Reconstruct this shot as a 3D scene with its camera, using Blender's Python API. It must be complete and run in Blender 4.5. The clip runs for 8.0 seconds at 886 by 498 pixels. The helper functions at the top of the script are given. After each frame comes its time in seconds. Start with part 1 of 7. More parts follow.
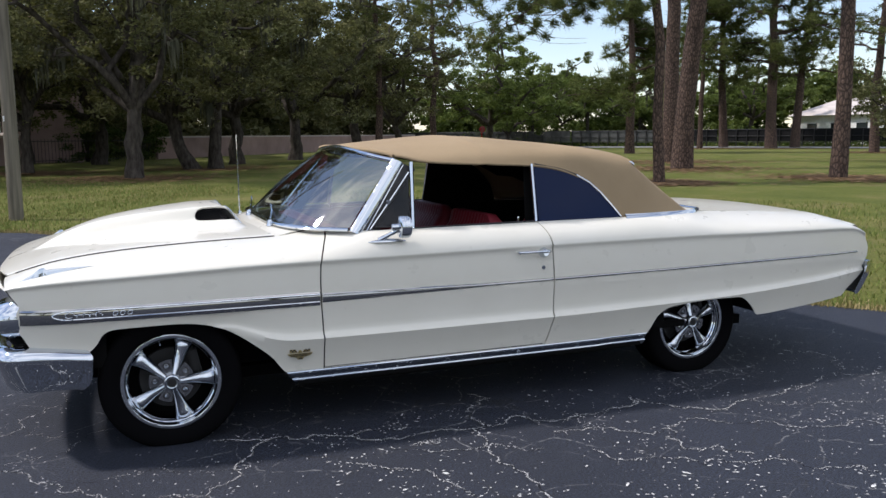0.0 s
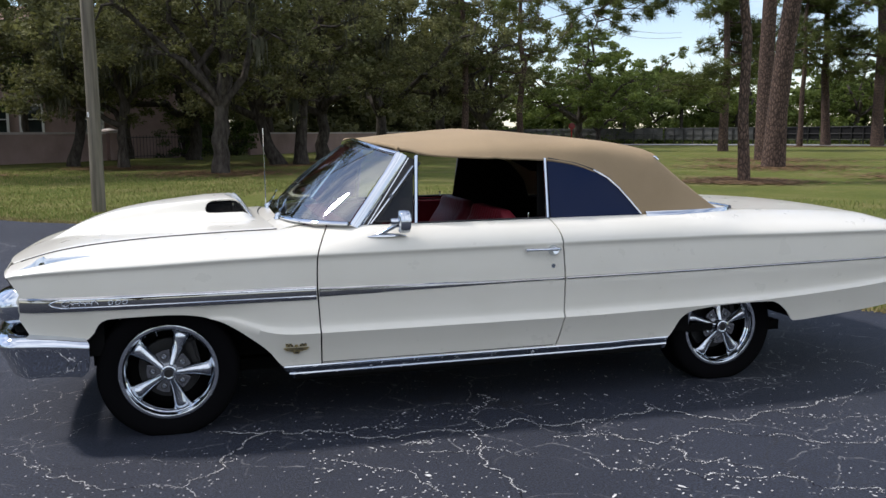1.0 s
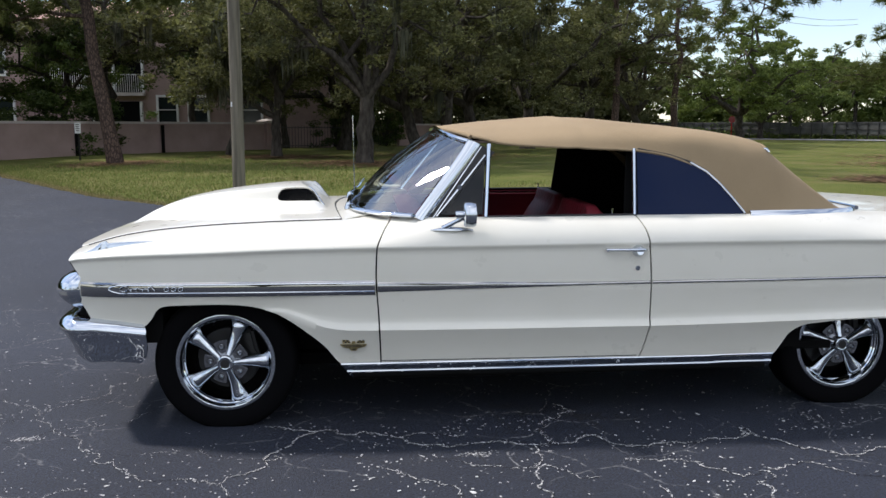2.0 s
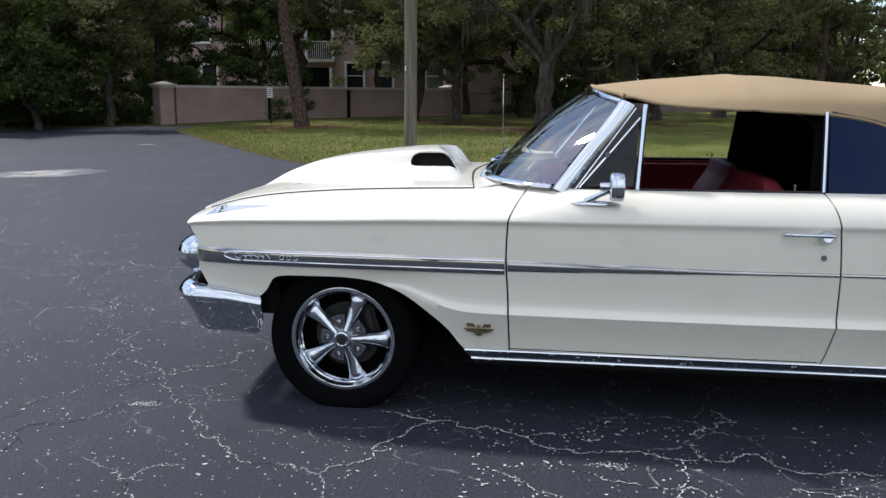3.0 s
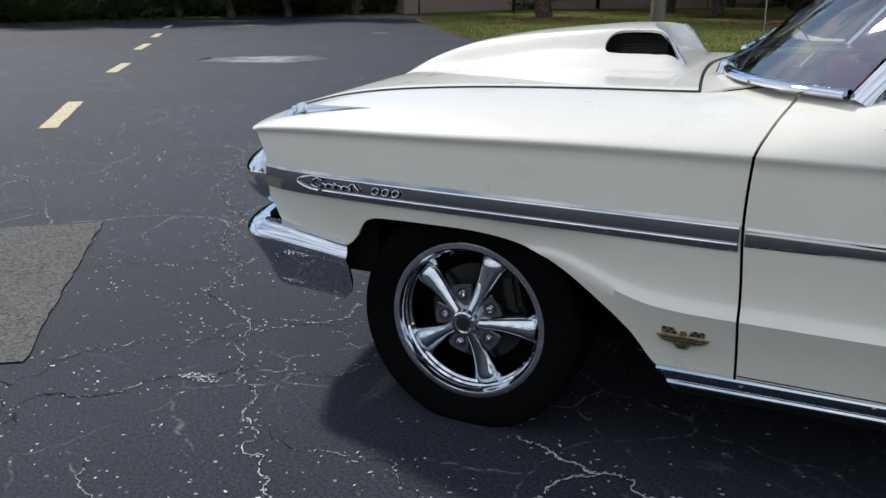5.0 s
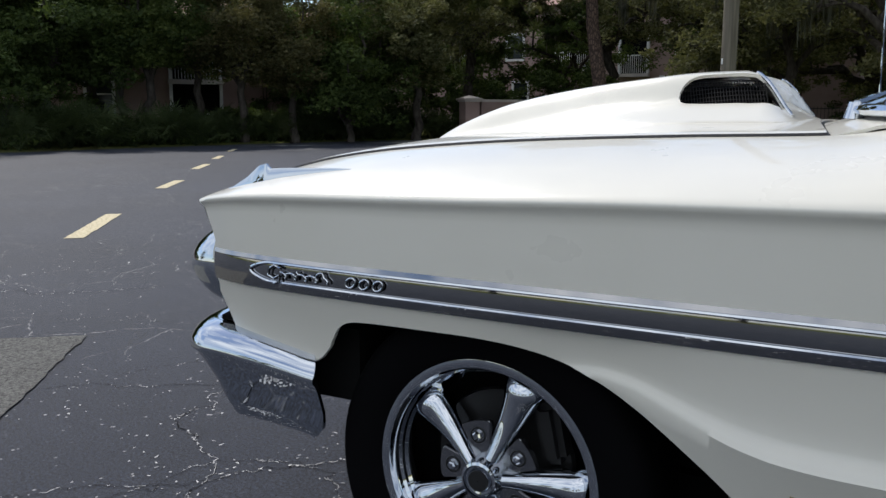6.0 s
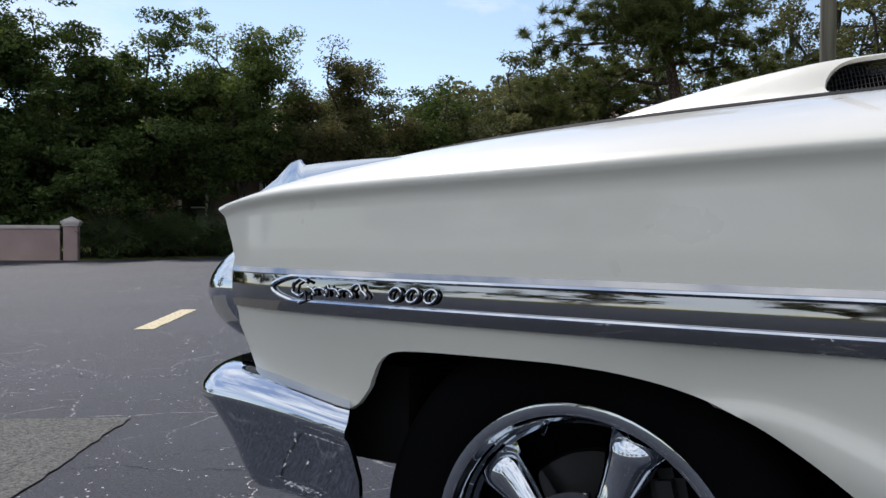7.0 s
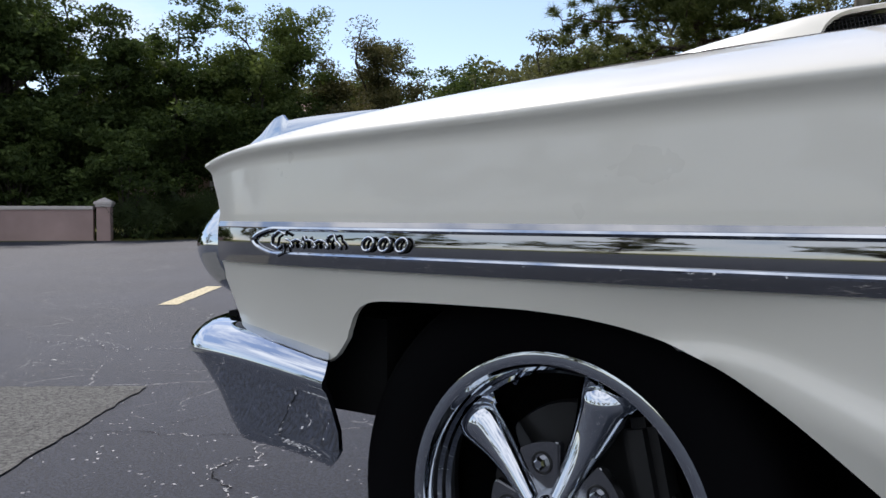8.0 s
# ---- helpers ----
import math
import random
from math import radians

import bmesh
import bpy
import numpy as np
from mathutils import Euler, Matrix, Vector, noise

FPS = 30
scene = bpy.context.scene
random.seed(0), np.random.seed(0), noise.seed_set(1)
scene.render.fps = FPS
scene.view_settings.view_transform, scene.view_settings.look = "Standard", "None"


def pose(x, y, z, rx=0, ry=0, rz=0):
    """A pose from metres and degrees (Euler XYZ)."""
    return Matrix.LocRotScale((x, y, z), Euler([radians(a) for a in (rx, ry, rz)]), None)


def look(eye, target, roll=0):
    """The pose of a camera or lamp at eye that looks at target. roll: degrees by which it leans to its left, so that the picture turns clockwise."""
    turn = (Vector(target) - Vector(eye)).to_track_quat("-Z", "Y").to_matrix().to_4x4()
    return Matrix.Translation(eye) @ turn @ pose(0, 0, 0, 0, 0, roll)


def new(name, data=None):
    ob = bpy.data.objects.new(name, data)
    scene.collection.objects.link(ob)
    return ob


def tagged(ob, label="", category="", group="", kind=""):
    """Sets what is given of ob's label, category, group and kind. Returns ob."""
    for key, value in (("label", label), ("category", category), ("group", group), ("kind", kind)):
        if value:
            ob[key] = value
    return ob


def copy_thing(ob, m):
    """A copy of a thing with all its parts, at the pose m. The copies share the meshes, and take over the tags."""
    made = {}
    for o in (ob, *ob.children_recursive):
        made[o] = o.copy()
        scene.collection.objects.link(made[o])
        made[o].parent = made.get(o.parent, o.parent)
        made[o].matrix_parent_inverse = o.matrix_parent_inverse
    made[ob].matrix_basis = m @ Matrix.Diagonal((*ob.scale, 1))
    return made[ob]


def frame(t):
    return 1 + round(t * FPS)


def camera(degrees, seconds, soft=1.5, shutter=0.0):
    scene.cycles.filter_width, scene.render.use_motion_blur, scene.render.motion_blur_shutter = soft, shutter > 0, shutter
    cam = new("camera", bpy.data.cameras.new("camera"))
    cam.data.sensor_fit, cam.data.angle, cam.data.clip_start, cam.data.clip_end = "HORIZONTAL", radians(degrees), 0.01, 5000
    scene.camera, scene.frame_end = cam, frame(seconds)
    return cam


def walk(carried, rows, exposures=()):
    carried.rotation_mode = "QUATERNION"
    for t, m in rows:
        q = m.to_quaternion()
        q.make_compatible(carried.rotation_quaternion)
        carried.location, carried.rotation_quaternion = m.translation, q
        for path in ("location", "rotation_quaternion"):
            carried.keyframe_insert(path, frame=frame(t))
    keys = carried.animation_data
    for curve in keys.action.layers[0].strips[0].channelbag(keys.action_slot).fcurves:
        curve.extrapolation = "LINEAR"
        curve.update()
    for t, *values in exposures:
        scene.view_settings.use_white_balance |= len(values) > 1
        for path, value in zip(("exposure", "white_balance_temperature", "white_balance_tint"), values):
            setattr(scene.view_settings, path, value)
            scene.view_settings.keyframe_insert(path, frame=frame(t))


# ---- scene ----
cam = camera(55.2, 8.0)
PATH = [
    (0, (-0.217, -4.983, 1.454), (0.508, -3.138, 1.188), -0.5),
    (0.5, (0.002, -5.005, 1.45), (0.659, -3.136, 1.179), -0.4),
    (1, (0.241, -5.02, 1.429), (0.762, -3.108, 1.158), -0.4),
    (1.2, (0.327, -4.991, 1.423), (0.791, -3.065, 1.149), -0.4),
    (2.3, (0.786, -4.693, 1.384), (0.829, -2.715, 1.09), 0.1),
    (2.5, (0.834, -4.609, 1.371), (0.788, -2.634, 1.063), 0.1),
    (3, (0.879, -4.339, 1.358), (0.633, -2.388, 0.996), 0.4),
    (3.5, (0.907, -4.023, 1.324), (0.467, -2.119, 0.899), 0.4),
    (4, (0.911, -3.674, 1.299), (0.274, -1.842, 0.81), 0.5),
    (5.3, (0.772, -2.709, 1.164), (-0.031, -0.981, 0.556), 0.5),
    (5.5, (0.726, -2.574, 1.125), (-0.115, -0.85, 0.558), 0.5),
    (6, (0.657, -2.259, 0.986), (-0.274, -0.517, 0.673), 0.1),
    (6.5, (0.583, -2.047, 0.873), (-0.445, -0.332, 0.822), 0.2),
    (7, (0.482, -1.913, 0.763), (-0.629, -0.25, 0.724), 0.1),
    (7.5, (0.489, -1.878, 0.716), (-0.668, -0.247, 0.671), 0.0),
    (8, (0.546, -1.865, 0.718), (-0.624, -0.245, 0.636), -0.0),
]
walk(cam, [(t, look(eye, target, roll)) for t, eye, target, roll in PATH],
     exposures=((0, 0.38, 6420, 15.5), (3, 0.52, 6430, 13), (4, 0.39, 6400, 12), (5.5, 0.07, 6430, 12), (8, 0.27, 6450, 15.5)))

# ---- light ----
SUN = Vector((-0.74, 0.36, 1.0)).normalized()
world = bpy.data.worlds.new("sky")
scene.world = world
world.use_nodes = True
wt = world.node_tree
wt.nodes.clear()
w_out = wt.nodes.new("ShaderNodeOutputWorld")
w_bg = wt.nodes.new("ShaderNodeBackground")
w_sky = wt.nodes.new("ShaderNodeTexSky")
w_sky.sky_type = "NISHITA"
w_sky.sun_disc = False
w_sky.sun_elevation = math.asin(SUN.z)
w_sky.sun_rotation = math.atan2(SUN.x, SUN.y)
w_sky.air_density = 1.0
w_sky.dust_density = 0.2
w_sky.ozone_density = 1.0
# thin high cloud over the blue
w_co = wt.nodes.new("ShaderNodeTexCoord")
w_map = wt.nodes.new("ShaderNodeMapping")
w_map.inputs["Scale"].default_value = (2.4, 1.6, 5.0)
w_noise = wt.nodes.new("ShaderNodeTexNoise")
w_noise.inputs["Scale"].default_value = 1.6
w_noise.inputs["Detail"].default_value = 9
w_noise.inputs["Roughness"].default_value = 0.62
w_ramp = wt.nodes.new("ShaderNodeValToRGB")
w_ramp.color_ramp.elements[0].position = 0.43
w_ramp.color_ramp.elements[1].position = 0.64
w_ramp.color_ramp.elements[1].color = (1, 1, 1, 1)
w_ramp.color_ramp.elements[0].color = (0.10, 0.10, 0.10, 1)
w_mix = wt.nodes.new("ShaderNodeMix")
w_mix.data_type = "RGBA"
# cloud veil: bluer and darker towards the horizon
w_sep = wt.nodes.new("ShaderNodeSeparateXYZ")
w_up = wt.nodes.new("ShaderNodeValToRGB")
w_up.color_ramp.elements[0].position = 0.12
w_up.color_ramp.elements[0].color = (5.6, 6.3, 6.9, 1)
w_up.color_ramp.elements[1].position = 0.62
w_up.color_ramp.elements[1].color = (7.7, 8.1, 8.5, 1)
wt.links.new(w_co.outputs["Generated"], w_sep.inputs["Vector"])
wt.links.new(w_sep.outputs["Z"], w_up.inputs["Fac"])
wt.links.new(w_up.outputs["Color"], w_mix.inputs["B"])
wt.links.new(w_co.outputs["Generated"], w_map.inputs["Vector"])
wt.links.new(w_map.outputs["Vector"], w_noise.inputs["Vector"])
# cloud cover leans towards -y, added to brighten the car's near side
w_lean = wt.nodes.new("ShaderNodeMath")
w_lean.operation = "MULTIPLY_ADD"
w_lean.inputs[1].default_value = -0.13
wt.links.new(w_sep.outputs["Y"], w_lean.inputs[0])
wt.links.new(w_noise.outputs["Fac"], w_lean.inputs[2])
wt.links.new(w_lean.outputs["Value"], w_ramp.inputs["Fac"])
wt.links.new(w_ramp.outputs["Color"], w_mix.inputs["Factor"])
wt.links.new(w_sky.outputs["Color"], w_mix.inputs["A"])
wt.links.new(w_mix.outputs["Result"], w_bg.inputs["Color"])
wt.links.new(w_bg.outputs["Background"], w_out.inputs["Surface"])
w_bg.inputs["Strength"].default_value = 0.132
sun_data = bpy.data.lights.new("sun", "SUN")
sun_data.energy = 3.1
sun_data.angle = radians(4.5)
sun_data.color = (1.0, 0.96, 0.9)
sun_ob = new("sun", sun_data)
sun_ob.matrix_world = look(SUN * 60, (0, 0, 0))


# ---- materials ----
class Mat:
    """A small builder for node materials."""

    def __init__(self, name, color=(0.5, 0.5, 0.5), rough=0.5, metal=0.0, coat=0.0, spec=0.5):
        self.m = bpy.data.materials.new(name)
        self.m.use_nodes = True
        self.t = self.m.node_tree
        self.b = self.t.nodes["Principled BSDF"]
        self.out = self.t.nodes["Material Output"]
        self.b.inputs["Base Color"].default_value = (*color, 1)
        self.b.inputs["Roughness"].default_value = rough
        self.b.inputs["Metallic"].default_value = metal
        self.b.inputs["Coat Weight"].default_value = coat
        self.b.inputs["Coat Roughness"].default_value = 0.03
        self.b.inputs["Specular IOR Level"].default_value = spec
        self.co = None

    def node(self, kind, **values):
        n = self.t.nodes.new(kind)
        for k, v in values.items():
            n.inputs[k].default_value = v
        return n

    def link(self, a, b):
        self.t.links.new(a, b)

    def coords(self):
        if self.co is None:
            self.co = self.node("ShaderNodeTexCoord").outputs["Object"]
        return self.co

    def noise(self, scale, detail=4, stretch=None, rough=0.55):
        n = self.node("ShaderNodeTexNoise", Scale=scale, Detail=detail, Roughness=rough)
        if stretch:
            m = self.node("ShaderNodeMapping", Scale=stretch)
            self.link(self.coords(), m.inputs["Vector"])
            self.link(m.outputs["Vector"], n.inputs["Vector"])
        else:
            self.link(self.coords(), n.inputs["Vector"])
        return n.outputs["Fac"]

    def ramp(self, fac, *stops):
        n = self.node("ShaderNodeValToRGB")
        while len(n.color_ramp.elements) < len(stops):
            n.color_ramp.elements.new(0.5)
        for e, (p, c) in zip(n.color_ramp.elements, stops):
            e.position = p
            e.color = (*c, 1) if len(c) == 3 else c
        self.link(fac, n.inputs["Fac"])
        return n.outputs["Color"]

    def mix(self, fac, a, b, mode="MIX"):
        n = self.node("ShaderNodeMix")
        n.data_type = "RGBA"
        n.blend_type = mode
        for key, v in (("Factor", fac), ("A", a), ("B", b)):
            if isinstance(v, bpy.types.NodeSocket):
                self.link(v, n.inputs[key])
            elif key == "Factor":
                n.inputs["Factor"].default_value = v
            else:
                n.inputs[key].default_value = (*v, 1)
        return n.outputs["Result"]

    def color(self, socket):
        self.link(socket, self.b.inputs["Base Color"])
        return self

    def roughness(self, socket):
        self.link(socket, self.b.inputs["Roughness"])
        return self

    def bump(self, height, strength=0.3, distance=0.01):
        n = self.node("ShaderNodeBump", Strength=strength, Distance=distance)
        self.link(height, n.inputs["Height"])
        self.link(n.outputs["Normal"], self.b.inputs["Normal"])
        return self


def tint(mat, base, scale, amount=0.15, detail=4, stretch=None):
    """Two-tone mottling of a base colour."""
    d = tuple(c * (1 - amount) for c in base)
    l = tuple(min(1, c * (1 + amount)) for c in base)
    mat.color(mat.ramp(mat.noise(scale, detail, stretch), (0.3, d), (0.7, l)))
    return mat


# car
M_PAINT = Mat("cream_white_paint", (0.80, 0.785, 0.72), 0.32, 0.0, coat=0.6)
M_PAINT.color(M_PAINT.mix(M_PAINT.ramp(M_PAINT.noise(3.0, 3), (0.35, (0, 0, 0)), (0.75, (1, 1, 1))), (0.745, 0.72, 0.635), (0.715, 0.69, 0.60)))
M_PAINT.roughness(M_PAINT.ramp(M_PAINT.noise(7, 4), (0.3, (0.26,) * 3), (0.8, (0.4,) * 3)))
# bluish chrome, tinted further for the tone of reflected sky
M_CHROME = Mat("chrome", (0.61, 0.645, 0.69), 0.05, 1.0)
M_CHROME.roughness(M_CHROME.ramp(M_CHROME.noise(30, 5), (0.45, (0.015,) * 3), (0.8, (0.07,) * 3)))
M_TRIM = Mat("polished_aluminium_trim", (0.41, 0.41, 0.41), 0.07, 1.0)
M_TRIM.roughness(M_TRIM.ramp(M_TRIM.noise(40, 5), (0.45, (0.03,) * 3), (0.8, (0.11,) * 3)))
M_STEEL = Mat("brushed_trim", (0.55, 0.56, 0.57), 0.22, 1.0)
# near-black of the underbody, also put in for shade in gaps and cabin
M_CAVITY = Mat("underbody_and_shade_black", (0.004, 0.004, 0.004), 0.9, spec=0.1)
M_RUBBER = Mat("tyre_rubber", (0.004, 0.004, 0.0045), 0.9, spec=0.03)
M_RUBBER.bump(M_RUBBER.noise(90, 3), 0.15, 0.002)
# black of rubber seals, also of lines drawn for shade in gaps
M_SEAL_GAP = Mat("black_seal_and_gap", (0.008, 0.008, 0.009), 0.5)
M_CANVAS = Mat("tan_canvas", (0.52, 0.38, 0.22), 0.9, spec=0.2)
cv = M_CANVAS.ramp(M_CANVAS.noise(2.2, 4), (0.3, (0.265, 0.196, 0.118)), (0.72, (0.345, 0.257, 0.158)))
M_CANVAS.color(M_CANVAS.mix(0.25, cv, M_CANVAS.ramp(M_CANVAS.noise(600, 2), (0.35, (0.22, 0.16, 0.09)), (0.65, (0.43, 0.325, 0.2)))))
M_CANVAS.bump(M_CANVAS.noise(420, 2), 0.35, 0.0015)
M_RED = Mat("dark_red_vinyl", (0.085, 0.010, 0.017), 0.5, spec=0.12)
M_RED.bump(M_RED.noise(200, 3), 0.15, 0.001)
M_SEAT = Mat("pleated_red_vinyl", (0.2, 0.02, 0.03), 0.48, spec=0.34)
M_SEAT.color(M_SEAT.ramp(M_SEAT.noise(5, 4), (0.3, (0.15, 0.014, 0.024)), (0.7, (0.27, 0.03, 0.045))))
M_SEAT.bump(M_SEAT.noise(240, 3), 0.2, 0.001)
M_TINT = Mat("dark_tinted_glass", (0.006, 0.014, 0.048), 0.06, spec=0.12)
M_DARKMESH = Mat("black_wire_mesh", (0.009, 0.009, 0.010), 0.6, 0.0, spec=0.2)
M_GOLD = Mat("worn_brass", (0.42, 0.33, 0.14), 0.3, 1.0)
M_GOLD.color(M_GOLD.ramp(M_GOLD.noise(60, 3), (0.35, (0.30, 0.24, 0.11)), (0.65, (0.58, 0.47, 0.23))))
M_BRAKE = Mat("cast_brake_steel", (0.016, 0.016, 0.016), 0.5, 0.3)
M_GUN = Mat("grey_wheel_centre", (0.33, 0.335, 0.35), 0.2, 1.0)
M_BLACKPLASTIC = Mat("black_plastic", (0.015, 0.015, 0.015), 0.4)
M_BULB = Mat("headlamp_glass", (0.6, 0.62, 0.64), 0.08, spec=0.8)
M_AMBER = Mat("red_lamp_lens", (0.3, 0.01, 0.01), 0.15)


def glass(name, tone, gloss=1.5):
    g = Mat(name)
    tr = g.node("ShaderNodeBsdfTransparent")
    tr.inputs["Color"].default_value = (*tone, 1)
    gl = g.node("ShaderNodeBsdfGlossy", Roughness=0.02)
    fr = g.node("ShaderNodeFresnel", IOR=gloss)
    mx = g.node("ShaderNodeMixShader")
    g.link(fr.outputs["Fac"], mx.inputs["Fac"])
    g.link(tr.outputs["BSDF"], mx.inputs[1])
    g.link(gl.outputs["BSDF"], mx.inputs[2])
    g.link(mx.outputs["Shader"], g.out.inputs["Surface"])
    return g


M_GLASS = glass("windscreen_glass", (0.72, 0.82, 0.78), 3.8)
M_SMOKE = glass("smoked_vent_glass", (0.10, 0.11, 0.13))

# ground
M_ASPHALT = Mat("sealed_asphalt", (0.03, 0.03, 0.034), 0.66, spec=0.38)
a = M_ASPHALT
# extra blue in the grain stands in for reflected sky
grain = a.ramp(a.noise(110, 4), (0.32, (0.004, 0.0055, 0.009)), (0.68, (0.036, 0.044, 0.068)))
patchy = a.ramp(a.noise(0.55, 5), (0.3, (0.72, 0.72, 0.74)), (0.7, (1.18, 1.18, 1.2)))
base = a.mix(1.0, grain, patchy, "MULTIPLY")
stainy = a.ramp(a.noise(0.35, 6, (1, 1, 1), 0.7), (0.56, (0, 0, 0)), (0.78, (0.5, 0.5, 0.5)))
base = a.mix(stainy, base, (0.04, 0.043, 0.05))
vor = a.node("ShaderNodeTexVoronoi", Scale=24.0)
a.link(a.coords(), vor.inputs["Vector"])
bits = a.ramp(vor.outputs["Distance"], (0.10, (1, 1, 1)), (0.16, (0, 0, 0)))
few = a.ramp(a.noise(9, 3), (0.52, (0, 0, 0)), (0.66, (1, 1, 1)))
speck = a.mix(1.0, bits, few, "MULTIPLY")
base = a.mix(speck, base, (0.50, 0.50, 0.50))
pits = a.ramp(a.noise(88, 5, None, 0.8), (0.40, (0.22, 0.22, 0.22)), (0.52, (1.1, 1.1, 1.1)), (0.7, (1.35, 1.35, 1.35)))
base = a.mix(0.85, base, a.mix(1.0, base, pits, "MULTIPLY"))
fine = a.node("ShaderNodeTexVoronoi", Scale=1.15)
wob = a.node("ShaderNodeMapping")
warp = a.node("ShaderNodeTexNoise", Scale=3.0, Detail=6.0)
a.link(a.coords(), warp.inputs["Vector"])
shift = a.mix(0.25, a.coords(), warp.outputs["Color"], "ADD")
fine.feature = "DISTANCE_TO_EDGE"
a.link(shift, fine.inputs["Vector"])
hair = a.ramp(fine.outputs["Distance"], (0.0, (1, 1, 1)), (0.009, (0, 0, 0)))
base = a.mix(a.mix(1.0, hair, a.ramp(a.noise(2.0, 4), (0.45, (0, 0, 0)), (0.6, (0.7, 0.7, 0.7))), "MULTIPLY"), base, (0.016, 0.016, 0.017))
web = a.node("ShaderNodeTexVoronoi", Scale=2.1)
web.feature = "DISTANCE_TO_EDGE"
a.link(shift, web.inputs["Vector"])
chalk = a.ramp(web.outputs["Distance"], (0.002, (1, 1, 1)), (0.010, (0, 0, 0)))
gaps = a.mix(1.0, a.ramp(a.noise(0.9, 4), (0.47, (0, 0, 0)), (0.6, (1, 1, 1))), a.ramp(a.noise(26, 3), (0.42, (0, 0, 0)), (0.56, (1, 1, 1))), "MULTIPLY")
base = a.mix(a.mix(1.0, chalk, gaps, "MULTIPLY"), base, (0.26, 0.26, 0.26))
a.color(base)
a.bump(a.noise(150, 5, None, 0.7), 0.8, 0.009)
M_CHALK = Mat("chalky_crack_fill", (0.36, 0.36, 0.355), 0.95, spec=0.1)
M_CHALK.color(M_CHALK.ramp(M_CHALK.noise(45, 4), (0.30, (0.28, 0.28, 0.275)), (0.6, (0.66, 0.66, 0.65))))
M_CRACKDARK = Mat("open_crack", (0.012, 0.012, 0.013), 0.95, spec=0.1)
M_PATCH = Mat("old_concrete_patch", (0.2, 0.2, 0.185), 0.95, spec=0.15)
M_PATCH.color(M_PATCH.mix(M_PATCH.ramp(M_PATCH.noise(1.6, 6), (0.3, (0, 0, 0)), (0.75, (0.45, 0.45, 0.45))), M_PATCH.ramp(M_PATCH.noise(75, 6, None, 0.8), (0.38, (0.028, 0.028, 0.028)), (0.6, (0.20, 0.197, 0.182))), (0.12, 0.118, 0.108)))
M_PATCH.bump(M_PATCH.noise(120, 4), 0.7, 0.012)
M_LINE = Mat("worn_yellow_line", (0.62, 0.52, 0.30), 0.85, spec=0.2)
M_LINE.color(M_LINE.ramp(M_LINE.noise(38, 5), (0.3, (0.20, 0.18, 0.13)), (0.46, (0.58, 0.50, 0.32)), (0.8, (0.66, 0.60, 0.44))))
M_SCUFF = Mat("pale_scuffed_asphalt", (0.2, 0.195, 0.185), 0.66, spec=0.3)
sc = M_SCUFF.node("ShaderNodeTexCoord")
ss = M_SCUFF.node("ShaderNodeSeparateXYZ")
M_SCUFF.link(sc.outputs["Generated"], ss.inputs["Vector"])
fade = None
for axis in ("X", "Y"):
    c = M_SCUFF.ramp(ss.outputs[axis], (0.0, (0, 0, 0)), (0.5, (1, 1, 1)), (1.0, (0, 0, 0)))
    fade = c if fade is None else M_SCUFF.mix(1.0, fade, c, "MULTIPLY")
worn = M_SCUFF.mix(1.0, M_SCUFF.ramp(fade, (0.1, (0, 0, 0)), (0.5, (1, 1, 1))), M_SCUFF.ramp(M_SCUFF.noise(2.5, 6), (0.34, (0, 0, 0)), (0.58, (1, 1, 1))), "MULTIPLY")
M_SCUFF.color(M_SCUFF.mix(worn, (0.072, 0.076, 0.092), (0.30, 0.295, 0.27)))
M_LAWN = Mat("lawn_soil", (0.1, 0.12, 0.03), 0.95, spec=0.1)
lg = M_LAWN.ramp(M_LAWN.noise(0.42, 8, None, 0.7), (0.34, (0.06, 0.082, 0.018)), (0.48, (0.112, 0.124, 0.03)), (0.6, (0.185, 0.158, 0.065)), (0.72, (0.225, 0.172, 0.10)))
M_LAWN.color(M_LAWN.mix(0.45, lg, M_LAWN.ramp(M_LAWN.noise(28, 5), (0.3, (0.05, 0.07, 0.015)), (0.7, (0.2, 0.22, 0.06)))))
M_LAWN.bump(M_LAWN.noise(30, 5), 1.0, 0.05)
M_GRASS = Mat("grass_blades", (0.13, 0.17, 0.035), 0.7, spec=0.2)
gi = M_GRASS.node("ShaderNodeNewGeometry").outputs["Random Per Island"]
M_GRASS.color(M_GRASS.ramp(gi, (0.0, (0.08, 0.115, 0.02)), (0.55, (0.15, 0.18, 0.04)), (0.85, (0.24, 0.22, 0.08)), (1.0, (0.36, 0.29, 0.14))))
M_STRAW = Mat("dry_grass_edge", (0.34, 0.28, 0.14), 0.9, spec=0.1)
si = M_STRAW.node("ShaderNodeNewGeometry").outputs["Random Per Island"]
M_STRAW.color(M_STRAW.ramp(si, (0.0, (0.14, 0.13, 0.045)), (0.5, (0.27, 0.22, 0.10)), (1.0, (0.42, 0.34, 0.18))))

# surroundings
M_PINK = tint(Mat("pink_stucco", (0.40, 0.26, 0.235), 0.9, spec=0.2), (0.34, 0.245, 0.225), 0.9, 0.16, 6)
M_PINK.bump(M_PINK.noise(60, 4), 0.4, 0.01)
M_CAP = tint(Mat("pale_stucco_cap", (0.5, 0.46, 0.43), 0.9), (0.52, 0.47, 0.44), 2.0, 0.12)
M_SCREENGREY = tint(Mat("grey_wire_screen", (0.08, 0.083, 0.08), 0.7, spec=0.2), (0.08, 0.083, 0.08), 1.5, 0.25)
